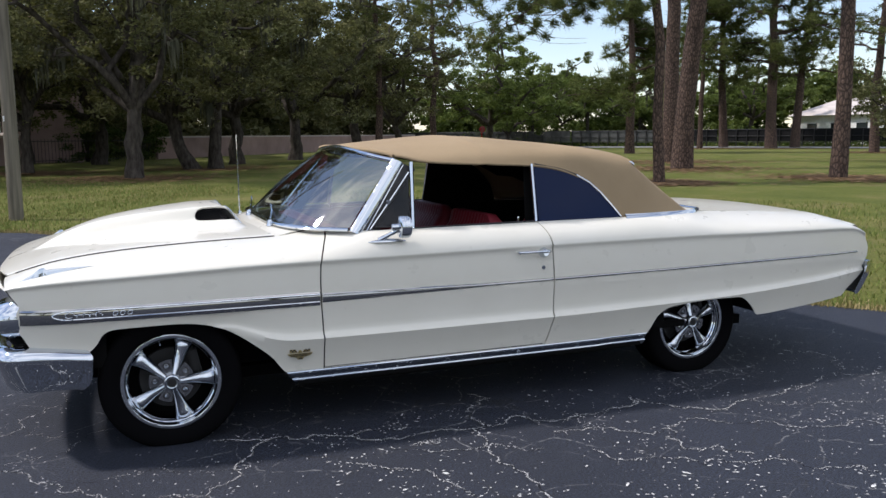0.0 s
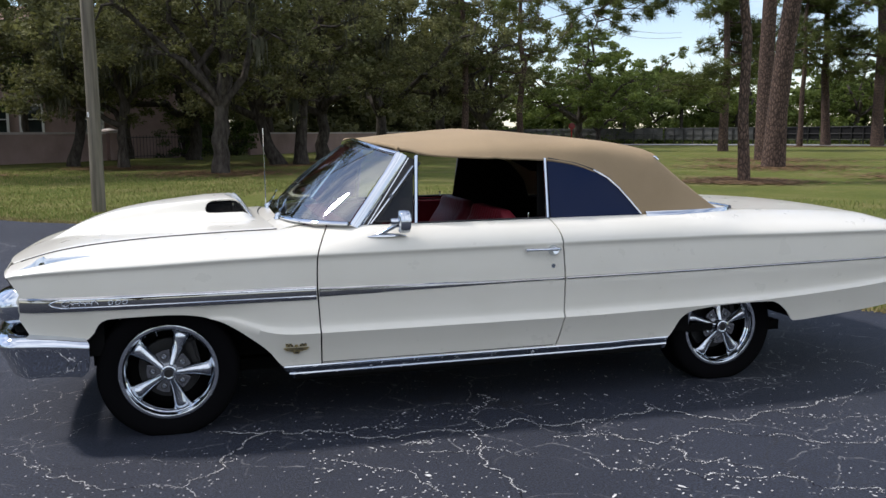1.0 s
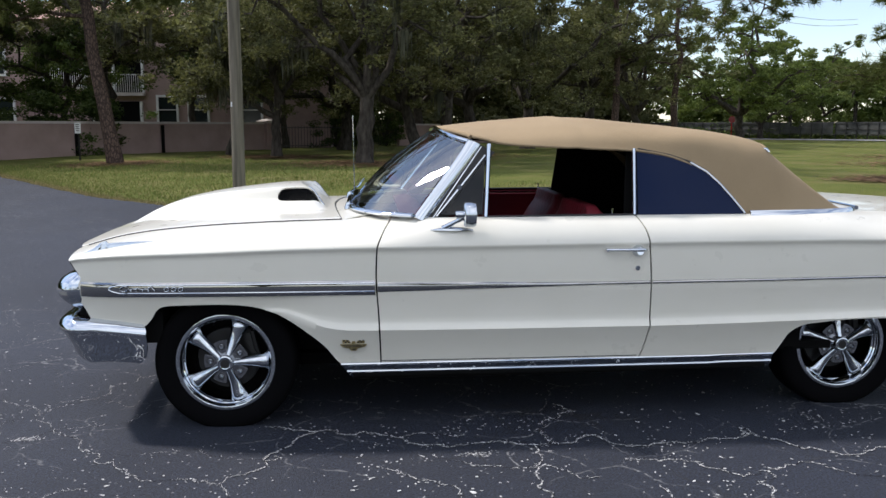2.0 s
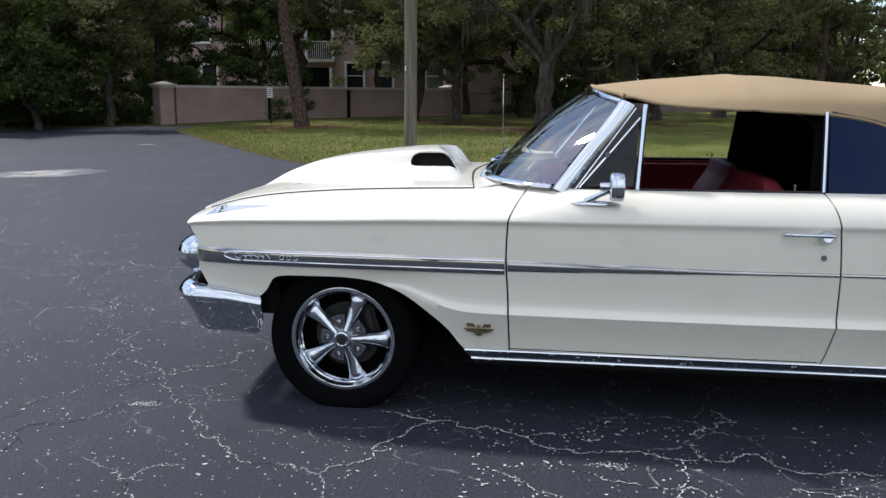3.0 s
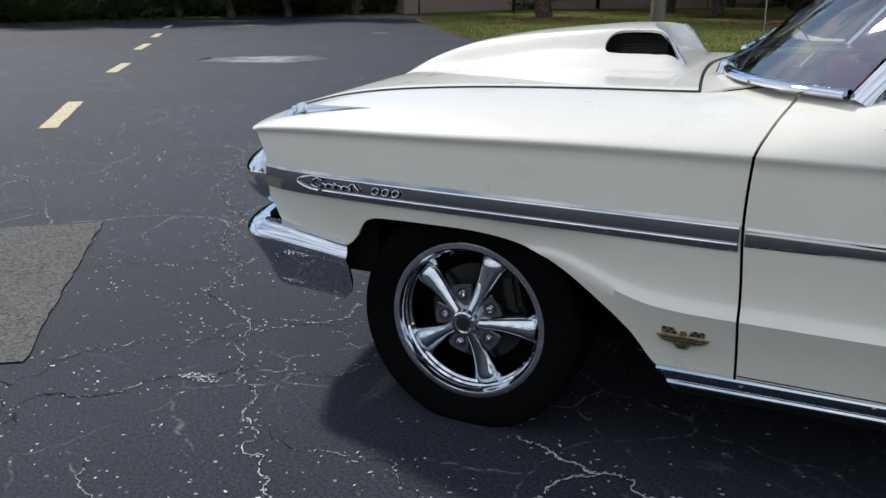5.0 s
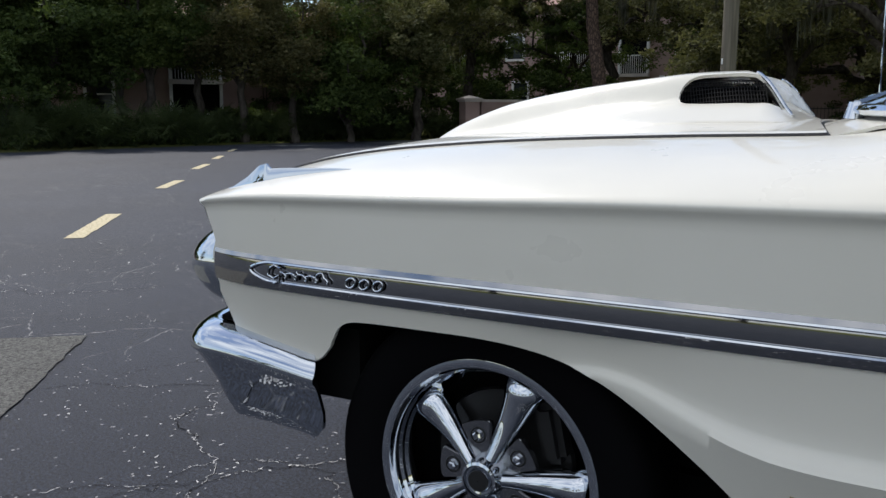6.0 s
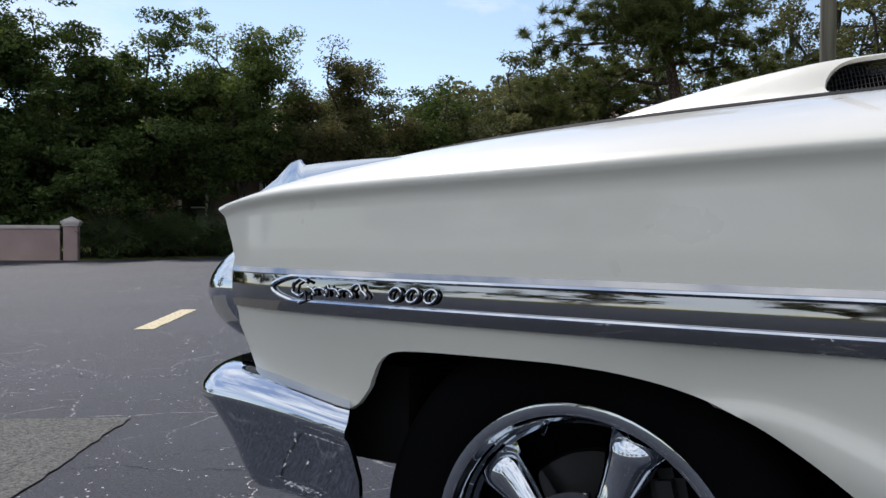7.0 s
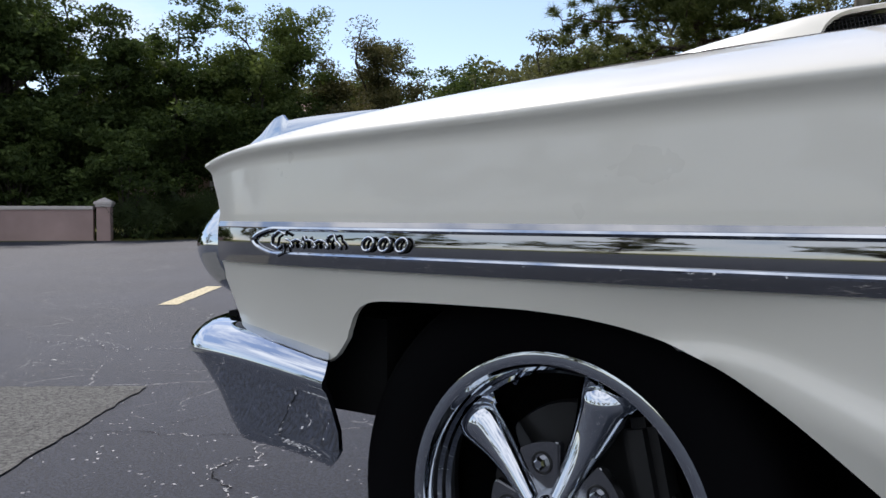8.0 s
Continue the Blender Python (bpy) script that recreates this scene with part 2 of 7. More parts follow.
M_WHITE = tint(Mat("white_paint", (0.7, 0.7, 0.69), 0.6), (0.70, 0.70, 0.69), 3.0, 0.08)
M_PANE = Mat("dark_window_pane", (0.02, 0.026, 0.028), 0.08, spec=0.7)
M_ROOF = tint(Mat("clay_roof", (0.32, 0.19, 0.15), 0.85), (0.34, 0.20, 0.16), 3.0, 0.25)
M_POLE = Mat("weathered_pole_wood", (0.22, 0.19, 0.15), 0.9, spec=0.15)
M_POLE.color(M_POLE.ramp(M_POLE.noise(14, 5, (1, 1, 0.06)), (0.3, (0.085, 0.076, 0.058)), (0.7, (0.20, 0.18, 0.142))))
M_POLE.bump(M_POLE.noise(30, 4, (1, 1, 0.05)), 0.6, 0.01)
M_BARK = Mat("oak_bark", (0.12, 0.10, 0.085), 0.95, spec=0.1)
M_BARK.color(M_BARK.ramp(M_BARK.noise(9, 6, (1, 1, 0.35)), (0.3, (0.024, 0.020, 0.017)), (0.72, (0.10, 0.088, 0.076))))
M_BARK.bump(M_BARK.noise(16, 5, (1, 1, 0.3)), 0.9, 0.04)
M_PINEBARK = Mat("pine_bark", (0.17, 0.11, 0.08), 0.95, spec=0.1)
pv = M_PINEBARK.node("ShaderNodeTexVoronoi", Scale=13.0)
pm = M_PINEBARK.node("ShaderNodeMapping", Scale=(1, 1, 0.38))
M_PINEBARK.link(M_PINEBARK.coords(), pm.inputs["Vector"])
M_PINEBARK.link(pm.outputs["Vector"], pv.inputs["Vector"])
pv.feature = "DISTANCE_TO_EDGE"
M_PINEBARK.color(M_PINEBARK.mix(M_PINEBARK.ramp(pv.outputs["Distance"], (0.02, (0, 0, 0)), (0.2, (1, 1, 1))), (0.04, 0.03, 0.026), M_PINEBARK.ramp(M_PINEBARK.noise(18, 5), (0.3, (0.065, 0.046, 0.038)), (0.7, (0.16, 0.11, 0.088)))))
M_PINEBARK.bump(pv.outputs["Distance"], 0.9, 0.05)


def leafy(name, dark, mid, light, glow=0.35):
    """Leaves that differ one by one, with light through them and sun-and-shade patches painted in."""
    g = Mat(name, mid, 0.7, spec=0.15)
    isl = g.node("ShaderNodeNewGeometry").outputs["Random Per Island"]
    col = g.ramp(isl, (0.0, dark), (0.5, mid), (1.0, light))
    # patch noise puts sun and shade on leaf clumps into the colour
    col = g.mix(1.0, col, g.ramp(g.noise(0.9, 3), (0.34, (0.55, 0.58, 0.6)), (0.66, (1.45, 1.4, 1.3))), "MULTIPLY")
    g.color(col)
    tl = g.node("ShaderNodeBsdfTranslucent")
    g.link(g.mix(0.5, col, (light[0] * 1.25, light[1] * 1.3, light[2] * 0.6)), tl.inputs["Color"])
    mx = g.node("ShaderNodeMixShader", Fac=glow)
    g.link(g.b.outputs["BSDF"], mx.inputs[1])
    g.link(tl.outputs["BSDF"], mx.inputs[2])
    g.link(mx.outputs["Shader"], g.out.inputs["Surface"])
    return g


M_OAKLEAF = leafy("oak_leaves", (0.045, 0.049, 0.024), (0.096, 0.102, 0.050), (0.19, 0.19, 0.10), 0.3)
M_MOSS = leafy("hanging_moss", (0.05, 0.052, 0.038), (0.085, 0.088, 0.066), (0.14, 0.14, 0.11), 0.2)
M_LIMELEAF = leafy("bright_leaves", (0.05, 0.076, 0.022), (0.09, 0.125, 0.035), (0.15, 0.185, 0.065), 0.4)
M_DARKLEAF = leafy("dark_leaves", (0.026, 0.042, 0.014), (0.052, 0.080, 0.024), (0.098, 0.135, 0.042), 0.3)
M_REDLEAF = leafy("reddish_leaves", (0.045, 0.05, 0.022), (0.085, 0.086, 0.038), (0.15, 0.13, 0.065), 0.35)
M_NEEDLE = leafy("pine_needles", (0.045, 0.062, 0.02), (0.08, 0.102, 0.033), (0.135, 0.15, 0.055), 0.3)
# palmetto green darkened for the shade the hedge stands in
M_PALM = leafy("palmetto_fans", (0.020, 0.032, 0.013), (0.036, 0.054, 0.022), (0.085, 0.105, 0.045), 0.2)


# ---- mesh helpers ----
def table(*rows):
    """A smooth curve through (x, value) rows."""
    xs = np.array([r[0] for r in rows], float)
    vs = np.array([r[1] for r in rows], float)
    d = np.diff(vs) / np.diff(xs)
    m = np.concatenate([[d[0]], np.where(d[:-1] * d[1:] > 0, 2 * d[:-1] * d[1:] / (d[:-1] + d[1:] + 1e-12), 0), [d[-1]]])

    def f(x):
        x = min(max(x, xs[0]), xs[-1])
        i = min(max(int(np.searchsorted(xs, x)) - 1, 0), len(xs) - 2)
        h = xs[i + 1] - xs[i]
        s = (x - xs[i]) / h
        return float((1 + 2 * s) * (1 - s) ** 2 * vs[i] + s * (1 - s) ** 2 * h * m[i] + s * s * (3 - 2 * s) * vs[i + 1] + s * s * (s - 1) * h * m[i + 1])

    return f


def finish(bm, name, material, smooth=None):
    """A bmesh as mesh data; smooth: the angle in degrees past which edges stay sharp."""
    me = bpy.data.meshes.new(name)
    bmesh.ops.recalc_face_normals(bm, faces=bm.faces)
    rim = [i for i, e in enumerate(bm.edges) if len(e.link_faces) == 1]
    bm.to_mesh(me)
    bm.free()
    me.materials.append(material.m)
    if smooth is not None:
        for p in me.polygons:
            p.use_smooth = True
        me.set_sharp_from_angle(angle=radians(smooth))
        for i in rim:
            me.edges[i].use_edge_sharp = True
    return me


def part(name, bm, material, parent, label="", smooth=None):
    ob = new(name, finish(bm, name, material, smooth) if isinstance(bm, bmesh.types.BMesh) else bm)
    if parent is not None:
        ob.parent = parent
    if label:
        ob["label"] = label
    return ob


def empty(name, at=(0, 0, 0)):
    ob = new(name)
    ob.location = at
    return ob


def box(bm, c, s, rz=0.0, bevel=0.0, m=None):
    """A box of size s centred at c."""
    t = Matrix.Translation(c) @ Matrix.Rotation(rz, 4, "Z") @ Matrix.Diagonal((*s, 1))
    if m is not None:
        t = m @ t
    r = bmesh.ops.create_cube(bm, size=1, matrix=t)
    if bevel:
        es = list({e for v in r["verts"] for e in v.link_edges})
        bmesh.ops.bevel(bm, geom=es, offset=bevel, segments=2, affect="EDGES")
    return bm


def tube(bm, pts, radii, sides=8, caps=True, flat=1.0):
    """A tube along points; radii: one or one a point."""
    pts = [Vector(p) for p in pts]
    if not isinstance(radii, (list, tuple)):
        radii = [radii] * len(pts)
    rings = []
    side = None
    for i, p in enumerate(pts):
        d = (pts[min(i + 1, len(pts) - 1)] - pts[max(i - 1, 0)]).normalized()
        if side is None:
            side = d.cross(Vector((0, 0, 1)) if abs(d.z) < 0.9 else Vector((1, 0, 0))).normalized()
        else:
            side = (side - d * side.dot(d)).normalized()
        up = side.cross(d)
        ring = []
        for k in range(sides):
            a = 2 * math.pi * k / sides
            ring.append(bm.verts.new(p + (side * math.cos(a) + up * math.sin(a) * flat) * radii[i]))
        rings.append(ring)
    for r0, r1 in zip(rings, rings[1:]):
        for k in range(sides):
            bm.faces.new((r0[k], r0[(k + 1) % sides], r1[(k + 1) % sides], r1[k]))
    if caps:
        bm.faces.new(rings[0])
        bm.faces.new(rings[-1])
    return bm


def lathe(bm, profile, sides=64, closed=False):
    """Turn (radius, y) rows round the y axis."""
    rings = []
    for r, y in profile:
        rings.append([bm.verts.new((r * math.cos(2 * math.pi * k / sides), y, r * math.sin(2 * math.pi * k / sides))) for k in range(sides)])
    pairs = list(zip(rings, rings[1:])) + ([(rings[-1], rings[0])] if closed else [])
    for r0, r1 in pairs:
        for k in range(sides):
            bm.faces.new((r0[k], r0[(k + 1) % sides], r1[(k + 1) % sides], r1[k]))
    return bm


def sheet(bm, rows, weld=0.0):
    """A grid of points as quads."""
    grid = [[bm.verts.new(p) for p in row] for row in rows]
    for a0, a1 in zip(grid, grid[1:]):
        for k in range(len(a0) - 1):
            bm.faces.new((a0[k], a0[k + 1], a1[k + 1], a1[k]))
    if weld:
        bmesh.ops.remove_doubles(bm, verts=bm.verts, dist=weld)
        bmesh.ops.dissolve_degenerate(bm, edges=bm.edges, dist=weld)
    return bm


def extruded(bm, outline, y0, y1):
    """An (x, z) outline drawn out along y."""
    a = [bm.verts.new((x, y0, z)) for x, z in outline]
    b = [bm.verts.new((x, y1, z)) for x, z in outline]
    bm.faces.new(a)
    bm.faces.new(b)
    n = len(outline)
    for k in range(n):
        bm.faces.new((a[k], a[(k + 1) % n], b[(k + 1) % n], b[k]))
    return bm


def thick(ob, depth, offset=-1):
    m = ob.modifiers.new("thickness", "SOLIDIFY")
    m.thickness, m.offset = depth, offset
    return ob


# ---- ground ----
LOT_EDGE = [(16, -14), (9, -4.6), (5.62, 0.02), (3.0, 3.6), (0.6, 7.0), (-1.4, 9.62), (-2.7, 10.4), (-4.1, 12.0), (-4.9, 12.85), (-7.0, 16.1), (-8.4, 18.2), (-11.0, 22.3), (-12.6, 25.0)]
LOT_BACK = [(-13.2, 27.6), (-15.0, 27.8), (-17.4, 24.4), (-18.7, 19.5), (-19.6, 12.0), (-22.6, 8.6), (-30, -2), (-34, -30), (16, -30)]
LOT = LOT_EDGE + LOT_BACK


def lot_distance(x, y):
    """How far a place lies outside the parking lot (negative: inside)."""
    best, inside, n = 1e9, False, len(LOT)
    for i in range(n):
        (x0, y0), (x1, y1) = LOT[i], LOT[(i + 1) % n]
        if (y0 > y) != (y1 > y) and x < x0 + (y - y0) / (y1 - y0) * (x1 - x0):
            inside = not inside
        dx, dy = x1 - x0, y1 - y0
        s = min(max(((x - x0) * dx + (y - y0) * dy) / (dx * dx + dy * dy), 0), 1)
        best = min(best, math.hypot(x - x0 - s * dx, y - y0 - s * dy))
    return -best if inside else best


def ground_height(x, y):
    d = lot_distance(x, y)
    if d < 0:
        return -0.05
    rise = min(d / 6.0, 1.0)
    return -0.02 + 0.045 * min(d / 0.5, 1) + 0.13 * rise * rise * (3 - 2 * rise) + 0.025 * noise.noise((x * 0.4, y * 0.4, 0)) * rise


bm = bmesh.new()
gx = [-900, -500, -250, -120, -70, -48] + list(np.arange(-38, 30, 0.8)) + [31, 36, 44, 56, 75, 110, 180, 350, 900]
gy = [-900, -400, -150, -70, -42] + list(np.arange(-34, 36, 0.8)) + [37, 42, 50, 62, 80, 110, 180, 350, 900]
sheet(bm, [[(x, y, ground_height(x, y)) for x in gx] for y in gy])
tagged(part("ground", bm, M_LAWN, None, smooth=40), "patchy green lawn with dry and bare spots", "lawn", kind="structure")
bm = bmesh.new()
top = [bm.verts.new((x, y, 0.0)) for x, y in LOT]
low = [bm.verts.new((x, y, -0.12)) for x, y in LOT]
bm.faces.new(top)
for k in range(len(LOT)):
    bm.faces.new((top[k], top[(k + 1) % len(LOT)], low[(k + 1) % len(LOT)], low[k]))
tagged(part("pavement", bm, M_ASPHALT, None), "dark sealed asphalt parking lot with cracks and chalky specks", "parking lot", kind="structure")


# ---- the convertible ----
car = tagged(empty("car"), "cream white vintage two-door convertible with tan canvas top and chrome trim", "car")

# curves along the car: x from the front axle towards the tail
shoulder_z = table((-0.72, 0.787), (-0.62, 0.807), (-0.44, 0.823), (0, 0.838), (0.35, 0.85), (0.72, 0.856), (1.4, 0.862), (2.36, 0.868), (2.83, 0.868), (3.41, 0.858), (4.0, 0.850), (4.17, 0.843), (4.26, 0.825), (4.36, 0.77))
shoulder_y = table((-0.72, 0.885), (-0.64, 0.912), (-0.55, 0.943), (-0.44, 0.962), (-0.2, 0.980), (0, 0.988), (0.35, 0.997), (0.72, 1.004), (1.4, 1.012), (2.4, 1.012), (3.0, 1.003), (3.6, 0.985), (4.0, 0.965), (4.36, 0.92))
crease_z = table((-0.72, 0.47), (-0.1, 0.48), (0.08, 0.53), (0.18, 0.558), (0.25, 0.563), (0.30, 0.556), (0.36, 0.535), (0.42, 0.511), (0.48, 0.491), (0.54, 0.480), (0.62, 0.475), (0.72, 0.474), (2.0, 0.472), (2.6, 0.48), (3.2, 0.492), (3.84, 0.525), (4.24, 0.56), (4.36, 0.57))
inner_y = table((-0.72, 0.69), (0.73, 0.69), (0.76, 0.716), (0.80, 0.764), (0.85, 0.812), (0.90, 0.848), (0.96, 0.885), (1.0, 0.895), (2.5, 0.895), (2.9, 0.86), (3.2, 0.74), (4.36, 0.72))
inner_z = table((-0.76, 0.80), (-0.66, 0.835), (-0.46, 0.888), (-0.27, 0.914), (0, 0.934), (0.3, 0.946), (0.56, 0.953), (0.73, 0.976), (0.82, 0.980), (2.5, 0.985), (3.0, 0.985), (3.3, 0.975), (4.0, 0.938), (4.1, 0.918), (4.2, 0.89), (4.36, 0.82))
LOWER = [(-0.75, 0.53), (-0.36, 0.492), (-0.335, 0.502), (-0.315, 0.521), (-0.304, 0.534), (-0.293, 0.556), (-0.28, 0.574), (-0.262, 0.587), (-0.235, 0.594), (-0.15, 0.598), (0.0, 0.600), (0.07, 0.597), (0.13, 0.590), (0.19, 0.577), (0.25, 0.557), (0.31, 0.523), (0.38, 0.472), (0.47, 0.395), (0.545, 0.305), (0.57, 0.295), (2.60, 0.30), (2.63, 0.305), (2.66, 0.35), (2.69, 0.415), (2.73, 0.447), (2.78, 0.463), (3.06, 0.482), (3.26, 0.478), (3.31, 0.46), (3.38, 0.41), (3.45, 0.345), (3.68, 0.358), (4.12, 0.398), (4.3, 0.42)]
nose_x = table((0.48, -0.57), (0.53, -0.585), (0.57, -0.605), (0.60, -0.622), (0.65, -0.635), (0.69, -0.628), (0.722, -0.613), (0.731, -0.617), (0.75, -0.630), (0.775, -0.648), (0.795, -0.658), (0.805, -0.664), (0.83, -0.683), (0.99, -0.71))
seam_front = table((0.2, 0.733), (0.33, 0.73), (0.54, 0.722), (0.72, 0.712), (0.85, 0.717), (0.92, 0.748), (0.96, 0.778), (0.99, 0.80))
seam_rear = table((0.29, 1.955), (0.31, 1.965), (0.33, 1.972), (0.37, 1.981), (0.44, 1.99), (0.52, 1.998), (0.81, 1.985), (0.91, 1.97), (0.99, 1.935))
tail_x = table((0.39, 4.13), (0.46, 4.21), (0.55, 4.30), (0.63, 4.345), (0.70, 4.352), (0.79, 4.318), (0.84, 4.278), (0.885, 4.208), (0.925, 4.11), (0.99, 4.08))

lower_z = table(*LOWER)


def section(x):
    """The half cross-section at x as (y, z) from the sill up to the shoulder and over it."""
    ys, zs, zc = shoulder_y(x), shoulder_z(x), crease_z(x)
    k = min(max((x - 0.10) / 0.50, 0), 1)
    k = k * k * (3 - 2 * k)
    tuck = min(max((0.1 - x) / 0.5, 0), 1)
    tuck = 0.03 * tuck * tuck * (3 - 2 * tuck)
    m = 1 - k
    side = [(ys - 0.092 - tuck, 0.22)]
    for t in (0.0, 0.3, 0.6, 0.85):
        side.append((ys - 0.006 - 0.026 * m - tuck * 0.8 - 0.060 * (1 - t ** 1.4), 0.30 + (zc - 0.30) * t))
    side.append((ys - 0.006 - 0.026 * m - tuck * 0.6, zc))
    for t in (0.05, 0.11, 0.18, 0.32, 0.52, 0.75, 0.92):
        inset = 0.021 * math.sin(math.pi / 2 * t / 0.18) if t < 0.18 else 0.021 - 0.015 * ((t - 0.18) / 0.82) ** 2
        side.append((ys - 0.007 - 0.024 * m * (1 - t) - tuck * 0.4 * (1 - t) - inset * (t + (1 - t) * (0.4 + 0.6 * k)), zc + 0.004 + (0.645 - zc) * t))
    side.append((ys - 0.012, 0.66))
    side.append((ys - 0.011, 0.695))
    for t in (0.85, 0.6, 0.4, 0.25, 0.16, 0.10, 0.05):
        under = 0.0125 * math.sin(math.pi / 2 * min(1, t / 0.17)) - 0.0025 * max(0.0, (t - 0.17) / 0.83)
        side.append((ys - under, zs + (0.705 - zs) * t))
    side.append((ys - 0.001, zs))
    side.append((ys - 0.003, zs + 0.006))
    yt, zt = inner_y(x), inner_z(x)
    for i in range(1, 13):
        s = i / 12
        a = s * math.pi / 2
        full = 0.42 if x < 0.2 else 0.42 + 0.2 * min(1, (x - 0.2) / 0.6)
        ey, ez = yt + (ys - 0.003 - yt) * math.cos(a), zs + 0.006 + (zt - zs - 0.006) * math.sin(a)
        ly, lz = ys - 0.003 + (yt - ys + 0.003) * s, zs + 0.006 + (zt - zs - 0.006) * s
        side.append((full * ey + (1 - full) * ly, full * ez + (1 - full) * lz))
    return side


def panel(name, left, right, step, label=""):
    """One body panel between two edge curves x(z), on the near side and mirrored."""
    levels = [p[1] for p in section(0.5 * (left(0.7) + right(0.7)))]
    n = int((right(0.7) - left(0.7)) / step)
    for sign in (-1, 1):
        rows = []
        for i in range(n + 1):
            u = i / n
            col = []
            for k, z0 in enumerate(levels):
                z = z0
                for _ in range(4):
                    x = left(z) + (right(z) - left(z)) * u
                    sec = section(x)
                    z = sec[k][1]
                y, z = sec[k]
                col.append((x, y, z))
            # cut the column where it meets the sill or the wheel opening
            for k in range(len(col) - 1, 0, -1):
                (xa, ya, za), (xb, yb, zb) = col[k - 1], col[k]
                da, db = za - lower_z(xa), zb - lower_z(xb)
                if da < 0 <= db:
                    f = db / (db - da)
                    cut = (xb + (xa - xb) * f, yb + (ya - yb) * f, zb + (za - zb) * f)
                    col[:k] = [cut] * k
                    break
            col = [(px, sign * py, pz) for px, py, pz in col]
            rows.append(col)
        bm = bmesh.new()
        sheet(bm, rows, 0.0004)
        ob = part(name, bm, M_PAINT, car, label, smooth=60)
        thick(ob, 0.010, -1)


GAP = 0.0035
panel("front_fender", nose_x, lambda z: seam_front(z) - GAP, 0.009)
panel("door_panel", lambda z: seam_front(z) + GAP, lambda z: seam_rear(z) - GAP, 0.02)
panel("quarter_panel", lambda z: seam_rear(z) + GAP, tail_x, 0.009)

# hood with its raised scoop
hood_mid = table((-0.78, 0.80), (-0.70, 0.838), (-0.6, 0.868), (-0.46, 0.910), (-0.27, 0.937), (0, 0.958), (0.3, 0.968), (0.56, 0.97))
ridge = table((-0.62, 0.0), (-0.52, 0.024), (-0.40, 0.054), (-0.27, 0.079), (-0.1, 0.096), (0.1, 0.110), (0.25, 0.118), (0.33, 0.118), (0.365, 0.114))
ridge_w = table((-0.62, 0.07), (-0.4, 0.12), (-0.1, 0.195), (0.2, 0.27), (0.42, 0.28))


def hood_base(x, y):
    s = min(abs(y) / 0.686, 1)
    return hood_mid(x) + (inner_z(x) - hood_mid(x)) * s ** 2.4


def scoop_rise(x, y):
    """Height of the scoop over the hood."""
    if x > 0.495:
        return 0.0
    h = ridge(min(x, 0.365))
    s = abs(y) / ridge_w(x)
    k = min(max((x + 0.35) / 0.45, 0), 1)
    k = k * k * (3 - 2 * k)

    def fall(lo, hi):
        u = min(max((s - lo) / (hi - lo), 0), 1)
        return 1 - u * u * (3 - 2 * u)

    tall = fall(0.70 + 0.13 * k, 1.20 - 0.16 * k) * (1 - 0.13 * min(s / 0.83, 1) ** 2)
    broad = fall(0.80 + 0.18 * k, 1.30 + 0.18 * k)
    tall *= min(max((0.448 - 0.055 * (1 - min(1.0, (y / 0.23) ** 2)) - x) / 0.080, 0), 1)
    u = min(max((x - 0.39) / 0.085, 0), 1)
    broad *= 1 - u * u * (3 - 2 * u)
    return h * (0.64 * tall + 0.36 * broad)


OPEN_X0, OPEN_X1 = 0.203, 0.432


def opening(x):
    """The upper and lower edge (as y) of a side opening at x."""
    if x <= OPEN_X0 or x >= OPEN_X1:
        return 0.262, 0.264
    u = (x - OPEN_X0) / (OPEN_X1 - OPEN_X0)
    nose = math.sqrt(min(1.0, 1 - (1 - min(u / 0.24, 1)) ** 2))
    top_y = 0.262 - 0.026 * nose + (0.022 * ((u - 0.8) / 0.2) ** 1.5 if u > 0.8 else 0)
    round_low = math.sqrt(min(1.0, 1 - (1 - min(u / 0.42, 1)) ** 2))
    low_y = 0.262 + 0.031 * round_low - (0.017 * ((u - 0.72) / 0.28) ** 2 if u > 0.72 else 0)
    return min(top_y, low_y - 0.002), low_y


bm = bmesh.new()
xs_h = sorted([-0.748 + i * 0.0135 for i in range(70)] + [0.192 + i * 0.006 for i in range(41)] + [0.444 + i * 0.0115 for i in range(10)])
hood_rows = []
for x in xs_h:
    ya, yb = opening(x)
    half = [ya * k / 40 for k in range(41)] + [ya + (yb - ya) * k / 6 for k in range(1, 7)] + [yb + (0.682 - yb) * k / 36 for k in range(1, 37)]
    row = []
    for y in [-v for v in reversed(half[1:])] + half:
        sweep = 0.075 * (abs(y) / 0.682) ** 3 * max(0.0, (-0.5 - x) / 0.248)
        xx = x + sweep - 0.055 * (1 - (abs(y) / 0.682) ** 1.6) * max(0.0, (x - 0.44) / 0.108)
        edge = 0.010 * max(0.0, (abs(y) - 0.668) / 0.014) ** 2
        row.append((xx, y, hood_base(xx, y) + scoop_rise(xx, y) - 0.3 * edge + 0.007))
    hood_rows.append(row)
sheet(bm, hood_rows)


def in_opening(p):
    ya, yb = opening(p.x)
    return OPEN_X0 < p.x < OPEN_X1 and ya < abs(p.y) < yb


